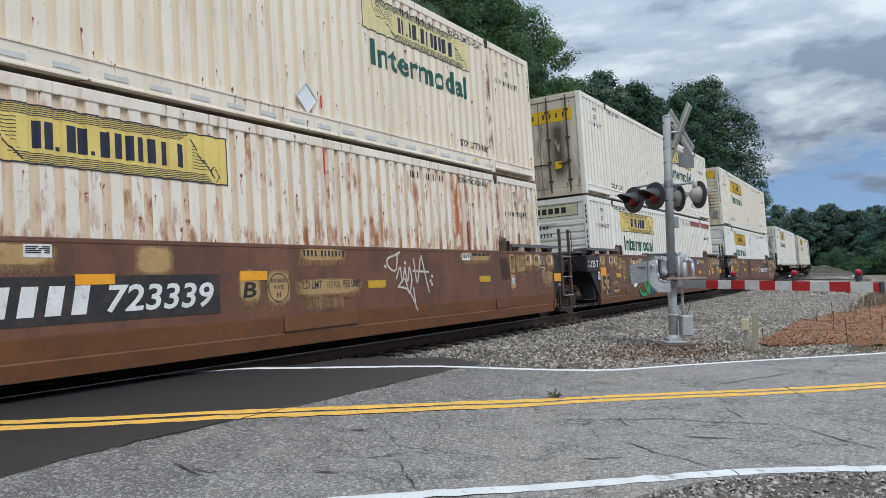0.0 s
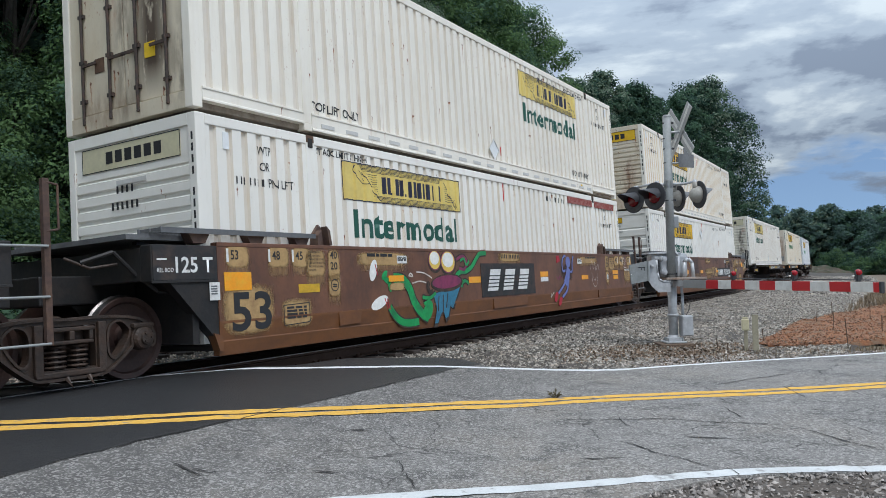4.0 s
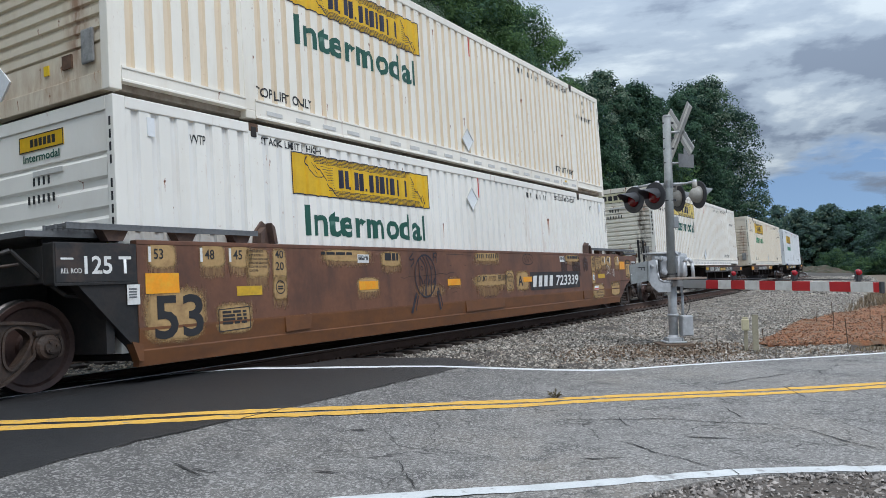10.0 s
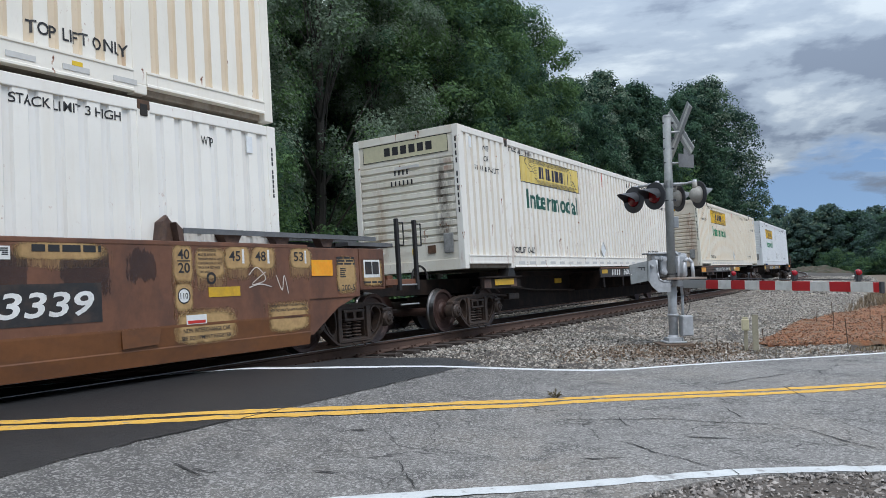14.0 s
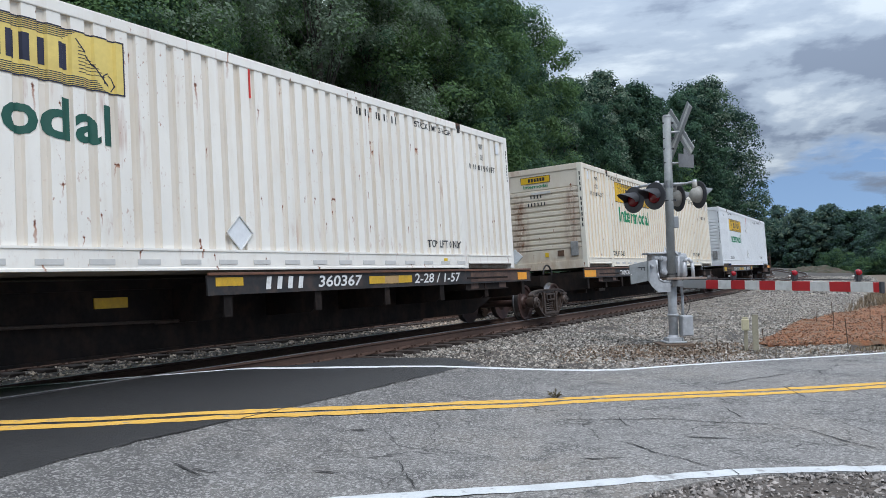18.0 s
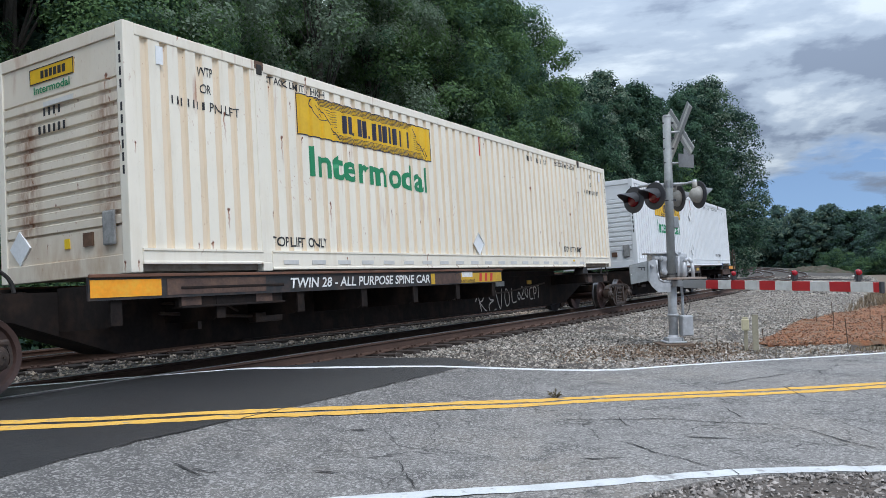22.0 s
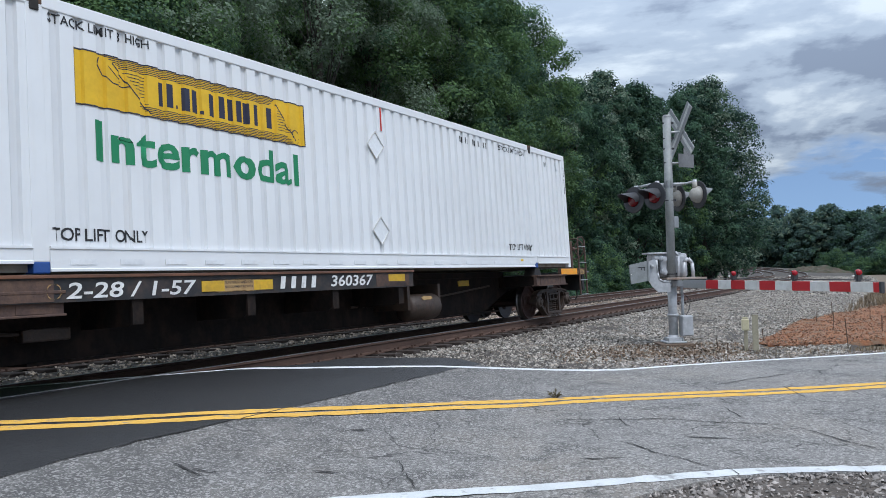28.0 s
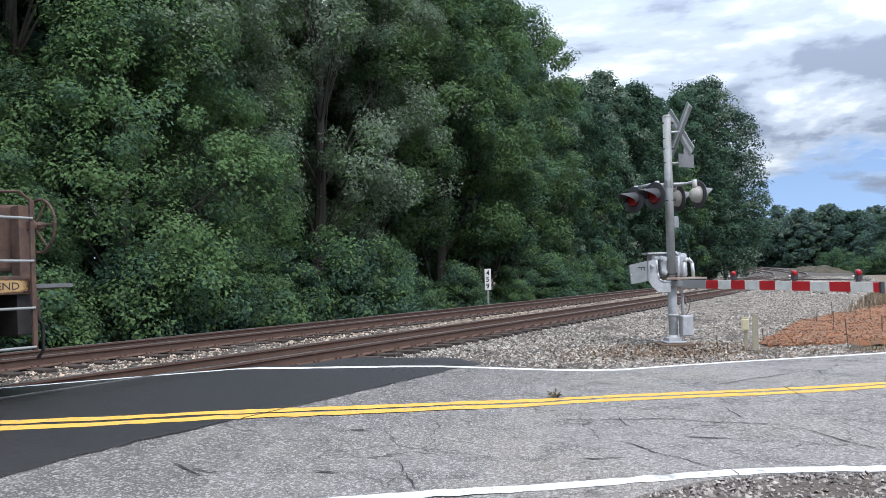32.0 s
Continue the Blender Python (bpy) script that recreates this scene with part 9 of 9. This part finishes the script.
plate(spine_a, "white_card", 2.55, 0.84, 0.44, 0.12, M_STRIP, 0.02, y=-0.34)
plate(spine_a, "reflector", 4.32, 0.85, 0.25, 0.10, M_DULLY, 0.02, y=-0.34)
scrawl(spine_a, "graffiti", [[(1.50, 0.52), (1.62, 0.66), (1.72, 0.40), (1.78, 0.25)], [(1.62, 0.68), (1.9, 0.74), (1.85, 0.55), (1.72, 0.48), (2.05, 0.25)], [(2.45, 0.74), (2.15, 0.70), (2.2, 0.55), (2.38, 0.52), (2.15, 0.42), (2.2, 0.26), (2.5, 0.30)],
        [(2.5, 0.74), (2.72, 0.30), (2.85, 0.78)], [(2.98, 0.55), (3.05, 0.76), (3.22, 0.66), (3.2, 0.42), (3.05, 0.36), (2.98, 0.55)], [(3.38, 0.78), (3.40, 0.44), (3.62, 0.44)], [(3.7, 0.56), (3.78, 0.66), (3.86, 0.56), (3.78, 0.48), (3.7, 0.56)],
        [(3.9, 0.74), (4.0, 0.80), (4.05, 0.68), (3.92, 0.50), (4.1, 0.50)], [(4.15, 0.62), (4.2, 0.78), (4.32, 0.70), (4.28, 0.52), (4.15, 0.62)], [(4.62, 0.76), (4.45, 0.72), (4.45, 0.48), (4.62, 0.48)], [(4.7, 0.46), (4.7, 0.76), (4.84, 0.74), (4.82, 0.62), (4.7, 0.60)], [(4.9, 0.80), (5.05, 0.80)], [(4.98, 0.80), (4.98, 0.48)]], M_SPRAY, 0.03, y=-0.345, lift=0.006, label="pale chalky spray-paint scrawl")
plate(spine_c, "reflector", -8.55, 0.95, 0.62, 0.19, M_DULLY, 0.006, y=BEAM)
plate(spine_c, "stencil_panel", -7.85, 0.95, 1.05, 0.19, M_FADE, 0.005, y=BEAM)
plate(spine_c, "stencil_panel", -6.7, 0.93, 0.72, 0.22, M_RUSTBEAM, 0.006, y=BEAM)
ring_mark(spine_c, -5.98, 1.03, 0.08, M_PRIMER, y=BEAM - 0.004)
label_on(spine_c, "2-28 / 1-57", -5.85, 0.95, 0.17, M_WHITETXT, 1.68, 0.016, 0.15, y=BEAM)
plate(spine_c, "stencil_panel", -4.09, 0.95, 1.22, 0.17, M_PRIMER, 0.005, y=BEAM)
plate(spine_c, "reflector", -4.09, 0.97, 0.36, 0.13, M_DULLY, 0.007, y=BEAM)
plate(spine_c, "reflector", -3.22, 0.97, 0.35, 0.13, M_DULLY, 0.007, y=BEAM)
label_on(spine_c, "NON INTERCHANGE CAR", -3.72, 1.06, 0.035, M_INK, 0.48, 0.006, y=BEAM)
label_on(spine_c, "SEE EQUIPMENT REGISTER", -3.72, 1.0, 0.035, M_INK, 0.48, 0.006, y=BEAM)
mark_blocks(spine_c, -2.73, 0.97, 0.85, 0.17)
label_on(spine_c, "360367", -1.65, 0.97, 0.17, M_WHITETXT, 1.06, 0.018, 0.15, y=BEAM)
plate(spine_c, "stencil_panel", -0.5, 0.94, 0.95, 0.2, M_RUSTBEAM, 0.004, y=BEAM)
plate(spine_c, "reflector", -0.16, 1.02, 0.48, 0.12, M_DULLY, 0.006, y=BEAM)
label_on(spine_c, "NO 20FT CONTAINER", -0.3, 0.95, 0.045, M_INK, 0.65, 0.006, y=BEAM)
plate(spine_c, "reflector", 3.95, 0.89, 0.46, 0.12, M_DULLY, 0.02, y=-0.34)
bm = bmesh.new()
lathe(bm, [(0.02, -0.52), (0.17, -0.50), (0.24, -0.44), (0.245, 0.40), (0.17, 0.47), (0.02, 0.49)], (0, 0, 0), n=22)
bmesh.ops.rotate(bm, verts=bm.verts, cent=(0, 0, 0), matrix=Matrix.Rotation(radians(90), 3, "Z"))
bmesh.ops.translate(bm, verts=bm.verts, vec=(1.38, -0.95, 0.54))
tank = part("air_tank", bm, M_GRIME, spine_c, "brown cylindrical air reservoir", smooth=True)
part("tank_label", boxes((1.15, 1.55, -1.17, -1.08, 0.66, 0.74)), M_PRIMER, tank)
part("tank_bracket", boxes((0.82, 0.9, -1.1, -0.3, 0.5, 0.95)), M_GRIME, spine_c)
part("tank_bracket", boxes((1.86, 1.94, -1.1, -0.3, 0.5, 0.95)), M_GRIME, spine_c)
# brake rigging and hoses at the leading ends
for car, x in ((spine_b, -5.4), (spine_c, -6.2), (spine_a, -6.0)):
    bm = bmesh.new()
    tube(bm, [(x - 1.3, -0.62, 0.74), (x + 0.2, -0.62, 0.62), (x + 0.75, -0.62, 0.60)], 0.022)
    part("brake_rod", bm, M_GRIME, car, "grimy brake rod")
    bm = bmesh.new()
    tube(bm, [(x - 1.2, -0.55, 0.86), (x - 0.2, -0.55, 0.84), (x + 0.1, -0.55, 0.70)], 0.016)
    part("brake_pipe", bm, M_GRIME, car)
    part("pipe_hanger", boxes((x - 0.72, x - 0.66, -0.66, -0.36, 0.50, 0.92), bevel=0.006), M_GRIME, car)
    part("slack_adjuster", boxes((x + 0.3, x + 0.85, -0.70, -0.54, 0.52, 0.66), bevel=0.02), M_GRIME, car, "grimy slack adjuster")
    bm = bmesh.new()
    pts = [Vector((x - 3.4 + 0.28 * math.cos(t), -0.6, 1.06 + 0.26 * math.sin(t))) for t in [math.pi * i / 9 for i in range(10)]]
    tube(bm, pts, 0.022, 8)
    part("air_hose", bm, M_DARKGAP, car, "black rubber air hose loop")
# end platform with the hand brake
part("platform_edge", boxes((7.34, 9.02, -1.36, -1.28, 1.02, 1.20), bevel=0.008), M_RUSTBEAM, spine_c)
plate(spine_c, "reflector", 7.36, 1.035, 1.06, 0.15, M_CONSP, 0.006, y=-1.36, label="long orange reflective plate")
plate(spine_c, "stencil_panel", 8.46, 1.03, 0.54, 0.14, M_PRIMER, 0.005, y=-1.36)
label_on(spine_c, "B-END", 8.57, 1.065, 0.07, M_INK, 0.32, 0.008, y=-1.36)
part("platform", boxes((8.3, 9.5, -1.28, 1.28, 1.08, 1.12)), M_GREY, spine_c)
part("end_sill", boxes((8.9, 9.06, -1.3, 1.3, 0.62, 1.08), bevel=0.015), M_BLACK, spine_c)
for x, z0, z1 in ((8.54, 0.50, 1.94), (9.02, 0.47, 1.94)):
    part("ladder_post", boxes((x - 0.022, x + 0.022, -1.40, -1.365, z0, z1), bevel=0.005), M_RUSTBEAM, spine_c)
for z in (0.50, 0.88, 1.34, 1.76):
    bm = bmesh.new()
    cyl(bm, (8.54, -1.40, z), (9.02, -1.40, z), 0.014)
    part("step_rung", bm, M_GALV, spine_c, "bright steel rung")
bm = bmesh.new()
tube(bm, [(8.54, -1.38, 1.94), (8.60, -1.38, 2.0), (8.9, -1.38, 2.02), (9.02, -1.38, 1.94)], 0.015)
part("grab_iron", bm, M_RUSTBEAM, spine_c)
part("brake_post", boxes((9.14, 9.26, -0.95, -0.80, 1.1, 1.95), bevel=0.01), M_RUSTBEAM, spine_c)
part("brake_housing", boxes((9.02, 9.30, -0.75, -0.35, 1.28, 1.98), bevel=0.04), M_RUSTBEAM, spine_c, "rusty hand-brake gear housing")
bm = bmesh.new()
c0 = Vector((9.36, -0.95, 1.74))
ring = [c0 + Vector((0.0, 0.28 * math.cos(t), 0.28 * math.sin(t))) for t in [2 * math.pi * i / 24 for i in range(25)]]
tube(bm, ring, 0.016, 7)
for i in range(6):
    t = 2 * math.pi * i / 6
    cyl(bm, c0 + Vector((-0.06, 0, 0)), c0 + Vector((0, 0.27 * math.cos(t), 0.27 * math.sin(t))), 0.012, n=6)
cyl(bm, c0 + Vector((-0.14, 0, 0)), c0 + Vector((0.03, 0, 0)), 0.05, n=12)
part("hand_brake_wheel", bm, M_RUSTBEAM, spine_c, "rusty spoked hand-brake wheel")
part("coupler", boxes((9.34, 9.55, -0.12, 0.12, 0.76, 0.98), (9.50, 9.80, -0.2, 0.2, 0.72, 1.02), bevel=0.03), M_GRIME, spine_c)
bm = bmesh.new()
tube(bm, [(9.3, -0.9, 0.85), (9.36, -0.95, 0.7), (9.36, -0.95, 0.45), (9.33, -0.9, 0.36)], 0.018)
part("brake_hose", bm, M_BLACK, spine_c)


# ---- trees ----
def leaf_cloud(name, centres, per, size, spread_r, seed, mats, flat=0.6):
    """Leaves in clumps: each a small tilted blade."""
    rng = np.random.default_rng(seed)
    C = np.asarray(centres, float)
    n = len(C) * per
    base = np.repeat(C[:, :3], per, 0)
    rad = np.repeat(C[:, 3], per)[:, None] * spread_r
    d = rng.normal(size=(n, 3))
    d /= np.linalg.norm(d, axis=1)[:, None]
    r = rng.random((n, 1)) ** 0.36
    p = base + d * r * rad * np.array([1, 1, flat])
    out = base * np.array([1, 1, 0])
    out /= np.linalg.norm(out, axis=1)[:, None] + 1e-6
    nrm = d * 0.55 + out * 0.35 + rng.normal(size=(n, 3)) * 0.28 + np.array([0, 0, 0.5])
    nrm /= np.linalg.norm(nrm, axis=1)[:, None]
    t = np.cross(nrm, rng.normal(size=(n, 3)))
    t /= np.linalg.norm(t, axis=1)[:, None] + 1e-9
    b = np.cross(nrm, t)
    sz = size * (0.55 + 0.9 * rng.random((n, 1)))
    v = np.empty((n, 3, 3))
    v[:, 0] = p - t * sz
    v[:, 1] = p + t * sz * 0.55 + b * sz * 0.75 + nrm * sz * 0.15
    v[:, 2] = p + t * sz * 0.75 - b * sz * 0.62
    me = bpy.data.meshes.new(name)
    me.vertices.add(n * 3)
    me.vertices.foreach_set("co", v.ravel())
    me.loops.add(n * 3)
    me.loops.foreach_set("vertex_index", np.arange(n * 3, dtype=np.int32))
    me.polygons.add(n)
    me.polygons.foreach_set("loop_start", np.arange(n, dtype=np.int32) * 3)
    for m in mats:
        me.materials.append(m)
    which = np.repeat(rng.integers(0, len(mats), len(C)), per)
    flip = rng.random(n) < 0.25
    which[flip] = rng.integers(0, len(mats), flip.sum())
    me.polygons.foreach_set("material_index", which.astype(np.int32))
    me.update(calc_edges=True)
    me.validate()
    return me


def tree(name, h, r, seed, clumps, per, leaf, mats, low=0.12, label="", cat="tree", lean=0.0, point=1.0):
    """A tapered trunk with limbs, and a crown of leaf clumps with an uneven outline."""
    rnd = random.Random(seed)
    ob = thing(name, label, cat)
    bm = bmesh.new()
    steps = 7
    pts = [Vector((lean * (i / steps) ** 2 * h * 0.2 + rnd.uniform(-0.12, 0.12), rnd.uniform(-0.12, 0.12), h * 0.86 * i / steps - (0.5 if i == 0 else 0))) for i in range(steps + 1)]
    tr = h * 0.013 + 0.05
    for i in range(steps):
        cyl(bm, pts[i], pts[i + 1], tr * (1 - i / (steps + 0.6)), tr * (1 - (i + 1) / (steps + 0.6)), n=9, caps=False)
    centres = []
    bulge = [(rnd.uniform(0, 6.28), rnd.uniform(0.55, 1.15)) for _ in range(9)]
    n_lobes = max(14, clumps // 19)
    for i in range(n_lobes):                        # boughs spiral up the trunk, each ends in a rounded mass of leaf clumps
        f = low + (1 - low) * ((i + rnd.random()) / n_lobes) ** 0.9
        env = math.sin(math.pi * min(1, (f - low) / (1 - low) * 0.80 + 0.20)) ** 0.6 * (1 if point == 1 else (1 - 0.55 * f) * 1.3)
        a = i * 2.4 + rnd.uniform(-0.6, 0.6)
        lob = 1.0
        for la, lk in bulge:
            lob += (lk - 0.85) * 0.35 * max(0, math.cos(a - la + f * 5))
        size = r * rnd.uniform(0.24, 0.40) * (0.6 + 0.4 * env)
        rr = max(0.0, r * env * lob - 0.5 * size) * rnd.uniform(0.72, 1.0)
        k = int(min(steps - 1, f * steps * 0.95))
        c = pts[k] + (pts[k + 1] - pts[k]) * 0.5
        out = Vector((math.cos(a), math.sin(a), 0))
        p = Vector((c.x, c.y, min(f * h, h - size * 0.6))) + out * rr
        for j in range(15):
            d = Vector((rnd.gauss(0, 1), rnd.gauss(0, 1), rnd.gauss(0, 1))).normalized() + out * 0.35 + Vector((0, 0, 0.30))
            q = p + Vector((d.x, d.y, d.z * 0.8)).normalized() * size * rnd.uniform(0.55, 1.05)
            centres.append((*q, rnd.uniform(0.6, 1.3)))
        for j in range(4):                          # leaves along the bough
            q = Vector((c.x, c.y, p.z)).lerp(p, rnd.uniform(0.25, 0.85))
            centres.append((q.x, q.y, q.z + rnd.uniform(-0.5, 0.3), rnd.uniform(0.8, 1.4)))
        if rr > r * 0.25:
            root = pts[max(0, k - 1)] + Vector((0, 0, 0.2))
            mid = (root + p) / 2 + Vector((0, 0, 0.12 * rr))
            cyl(bm, root, mid, tr * 0.16, tr * 0.09, n=6, caps=False)
            cyl(bm, mid, p, tr * 0.09, tr * 0.03, n=5, caps=False)
    part("trunk", bm, M_BARK, ob)
    part("crown", leaf_cloud("crown", centres, per, leaf, r * 0.10 + 0.16, seed, mats, 0.8), None, ob)
    return ob


def bush(h, r, seed, clumps, per, leaf, mats, label):
    rnd = random.Random(seed)
    ob = thing("bush", label, "bush")
    bm = bmesh.new()
    centres = []
    for i in range(clumps):
        a, f = rnd.uniform(0, 6.283), rnd.random()
        rr = r * (1 - 0.55 * f) * rnd.random() ** 0.5
        p = Vector((rr * math.cos(a), rr * math.sin(a), 0.12 * h + f * h * (0.75 + 0.25 * math.sin(a * 2 + seed))))
        centres.append((*p, rnd.uniform(0.7, 1.2)))
        if i % 6 == 0:
            cyl(bm, (0.2 * p.x, 0.2 * p.y, -0.3), p, 0.025, 0.008, n=5, caps=False)
    part("stem", bm, M_BARK, ob)
    part("leaves", leaf_cloud("leaves", centres, per, leaf, r * 0.22 + 0.15, seed, mats), None, ob)
    return ob


deep, mid_, light, grey, hazy = M_LEAF
# grey and light leaves in the tall trees paint sunlit tops into the colour
TREES = [
    tree("tree", 18.5, 4.6, 11, 640, 155, 0.066, [mid_, grey, light], label="tall broadleaf tree with dense dark green crown at the woods' edge", low=0.2),
    tree("tree", 16.0, 4.2, 12, 600, 150, 0.066, [mid_, light, mid_], label="broadleaf tree with mid-green leafy crown beside the tracks", low=0.17),
    tree("tree", 20.5, 4.8, 13, 680, 155, 0.066, [grey, grey, light], label="tall grey-green broadleaf tree in the woods", low=0.18),
    tree("tree", 15.0, 4.1, 14, 600, 150, 0.066, [light, mid_, light], label="young broadleaf tree with lighter green leaves", low=0.15),
]
COARSE = [
    tree("tree", 18.5, 4.6, 17, 560, 48, 0.135, [deep, mid_, mid_], label="tall broadleaf tree farther along the woods' edge"),
    tree("tree", 17.0, 4.4, 18, 560, 48, 0.135, [mid_, deep, light], label="mid-green broadleaf tree farther along the tracks", low=0.06),
    tree("tree", 20.5, 4.8, 19, 580, 48, 0.14, [deep, grey, mid_], label="tall full-crowned tree farther along the tracks", low=0.06),
]
# back rows: mostly deep leaves, painting the woods' inner shade into the colour
BACK = [
    tree("tree", 19.5, 5.2, 15, 360, 30, 0.26, [deep, deep, mid_], label="tall tree deep in the woods, shade put into its dark leaf colour", low=0.0),
    tree("tree", 18.0, 5.0, 16, 360, 30, 0.26, [deep, deep, grey], label="grey-green tree deep in the woods, shade put into its dark leaf colour", low=0.0),
]
BUSHES = [
    bush(2.2, 1.7, 21, 60, 160, 0.055, [mid_, light, deep], "leafy green bush growing beside the ballast"),
    bush(3.0, 2.1, 22, 80, 160, 0.057, [deep, mid_, light], "dense green bush at the foot of the woods"),
    bush(1.4, 1.3, 23, 40, 150, 0.056, [light, mid_], "low light-green undergrowth bush"),
]
BIGBUSH = bush(6.4, 3.4, 24, 250, 340, 0.054, [light, mid_, light], "large vine-covered shrub mass with fresh green leaves")
placed = {}


def plant(proto, s, off, scale=1.0, turn=0.0, z=None):
    p = beside(s, off)
    zz = ground_z(p.x, p.y) - 0.05 if z is None else z
    m = pose(p.x, p.y, zz, 0, 0, turn)
    if proto not in placed:
        placed[proto] = True
        ob = proto
        ob.scale = (scale, scale, scale * (0.95 + 0.1 * ((s * 7.3) % 1)))
        ob.matrix_basis = m @ Matrix.Diagonal((*ob.scale, 1))
    else:
        old = proto.scale.copy()
        k = scale
        ob = copy_thing(proto, m)
        ob.scale = (k, k, k * (0.92 + 0.16 * ((s * 3.7) % 1)))
    return ob


rnd = random.Random(5)
VINE = tree("tree", 11.8, 4.3, 41, 840, 165, 0.056, [light, mid_, light], label="low tree smothered in fresh green vines", low=0.0, point=0.5)
PALE = tree("tree", 21.0, 5.0, 42, 400, 90, 0.085, [deep, mid_, grey], label="tall tree with a bare pale trunk and high crown", low=0.55)
# woods beyond the far track, in staggered rows
FRONT_ROW = ((-6, COARSE[0], 0.95, 12.9), (-1, COARSE[1], 1.0, 13.0), (4.2, TREES[3], 1.15, 12.4), (8.8, TREES[1], 0.95, 14.0), (17.6, TREES[2], 0.95, 13.4), (21.6, TREES[0], 1.0, 15.6), (25.4, TREES[2], 1.0, 12.6), (30.6, TREES[0], 1.06, 13.6),
             (35.0, TREES[3], 1.32, 12.2), (40.4, TREES[1], 1.22, 12.8), (45.0, TREES[3], 1.25, 12.6))
for s, proto, k, off in FRONT_ROW:
    plant(proto, s, off, k, rnd.uniform(0, 360))
plant(VINE, 14.2, 10.6, 1.0, 0)
plant(PALE, 12.3, 13.2, 1.0, 30)
i = 2
s = 50.0
while s < 72:
    plant(COARSE[i % 3], s + rnd.uniform(-1, 1), 12.8 + rnd.uniform(-0.8, 1.6), rnd.uniform(0.82, 1.0) * 0.98, rnd.uniform(0, 360))
    s += rnd.uniform(4.4, 5.8)
    i += 1
s = 2.0
while s < 76:
    plant(BACK[i % 2], s, 18.6 + rnd.uniform(-1.5, 2.0), rnd.uniform(0.95, 1.15) * (1.0 if s < 40 else 0.88), rnd.uniform(0, 360))
    s += rnd.uniform(3.9, 5.2)
    i += 1
s = 4.0
while s < 62:
    plant(BACK[(i + 1) % 2], s, 26.0 + rnd.uniform(-1.5, 2.0), rnd.uniform(0.95, 1.15), rnd.uniform(0, 360))
    s += rnd.uniform(5.0, 6.5)
    i += 1
# the broad tree that ends the row
ENDTREE = tree("tree", 22.0, 7.2, 20, 1300, 52, 0.135, [deep, deep, grey, mid_], label="broad full-crowned tree that ends the row of woods", low=0.05)
plant(ENDTREE, 97, 10.0, 1.15, 40)
plant(COARSE[0], 88, 10.6, 1.12, 200)
plant(COARSE[1], 107, 9.0, 0.8, 130)
plant(COARSE[1], 80, 11.5, 1.05, 300)
plant(COARSE[2], 103, 14.0, 0.95, 250)
plant(COARSE[0], 74, 12.4, 1.02, 75)
plant(COARSE[2], 69, 14.0, 1.0, 160)
plant(COARSE[1], 84, 13.5, 1.15, 10)
plant(BACK[0], 106, 11.0, 0.9, 20)
plant(BACK[1], 84, 15.0, 0.9, 60)
for s, off, k in ((10.0, 9.6, 0.75), (17.6, 9.8, 0.62), (3.5, 10.0, 1.0), (31.0, 14.5, 0.8), (36.5, 15.0, 0.8), (25.0, 16.0, 0.8)):
    plant(BIGBUSH, s, off, k, s * 50)
s = 1.0
while s < 72:
    plant(BUSHES[i % 3], s, 7.9 + rnd.uniform(-0.3, 1.0) + (2.0 if 26 < s < 34 else 0), rnd.uniform(0.75, 1.15), rnd.uniform(0, 360))
    s += rnd.uniform(1.6, 2.6)
    i += 1
o = copy_thing(BUSHES[2], pose(47.0, -3.8, ground_z(47.0, -3.8) - 0.05, 0, 0, 75))
o.scale = (1.3, 1.3, 1.4)
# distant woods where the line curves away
# the air's haze over these trees is mixed into their leaf colour
FARTREE = [tree("tree", 17.0, 6.0, 31, 480, 22, 0.28, [hazy, hazy, grey], label="distant broadleaf tree in far woods, haze put into its leaf colour", low=0.02),
           tree("tree", 15.0, 6.5, 32, 480, 22, 0.28, [hazy, hazy, mid_], label="distant rounded tree in far woods, haze put into its leaf colour", low=0.02)]
n = 0
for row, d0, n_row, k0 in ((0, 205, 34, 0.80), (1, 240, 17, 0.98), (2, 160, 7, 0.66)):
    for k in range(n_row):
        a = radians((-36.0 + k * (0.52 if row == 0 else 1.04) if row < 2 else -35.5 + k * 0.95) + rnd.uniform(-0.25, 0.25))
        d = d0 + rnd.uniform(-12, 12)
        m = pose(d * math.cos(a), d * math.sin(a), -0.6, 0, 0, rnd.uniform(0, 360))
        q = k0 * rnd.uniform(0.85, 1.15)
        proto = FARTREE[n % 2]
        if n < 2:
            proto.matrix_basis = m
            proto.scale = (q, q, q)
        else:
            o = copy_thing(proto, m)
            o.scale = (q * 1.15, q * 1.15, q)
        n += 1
# scrub at the foot of the far woods
for k, (d, a, q) in enumerate(((142, -27.9, 1.5), (148, -26.8, 1.5), (138, -28.7, 1.8), (135, -29.6, 1.7), (140, -30.5, 2.0), (128, -31.2, 1.5))):
    o = copy_thing(BUSHES[k % 3], pose(d * math.cos(radians(a)), d * math.sin(radians(a)), -0.7, 0, 0, 57 * k))
    o.scale = (q, q, q)

motions()
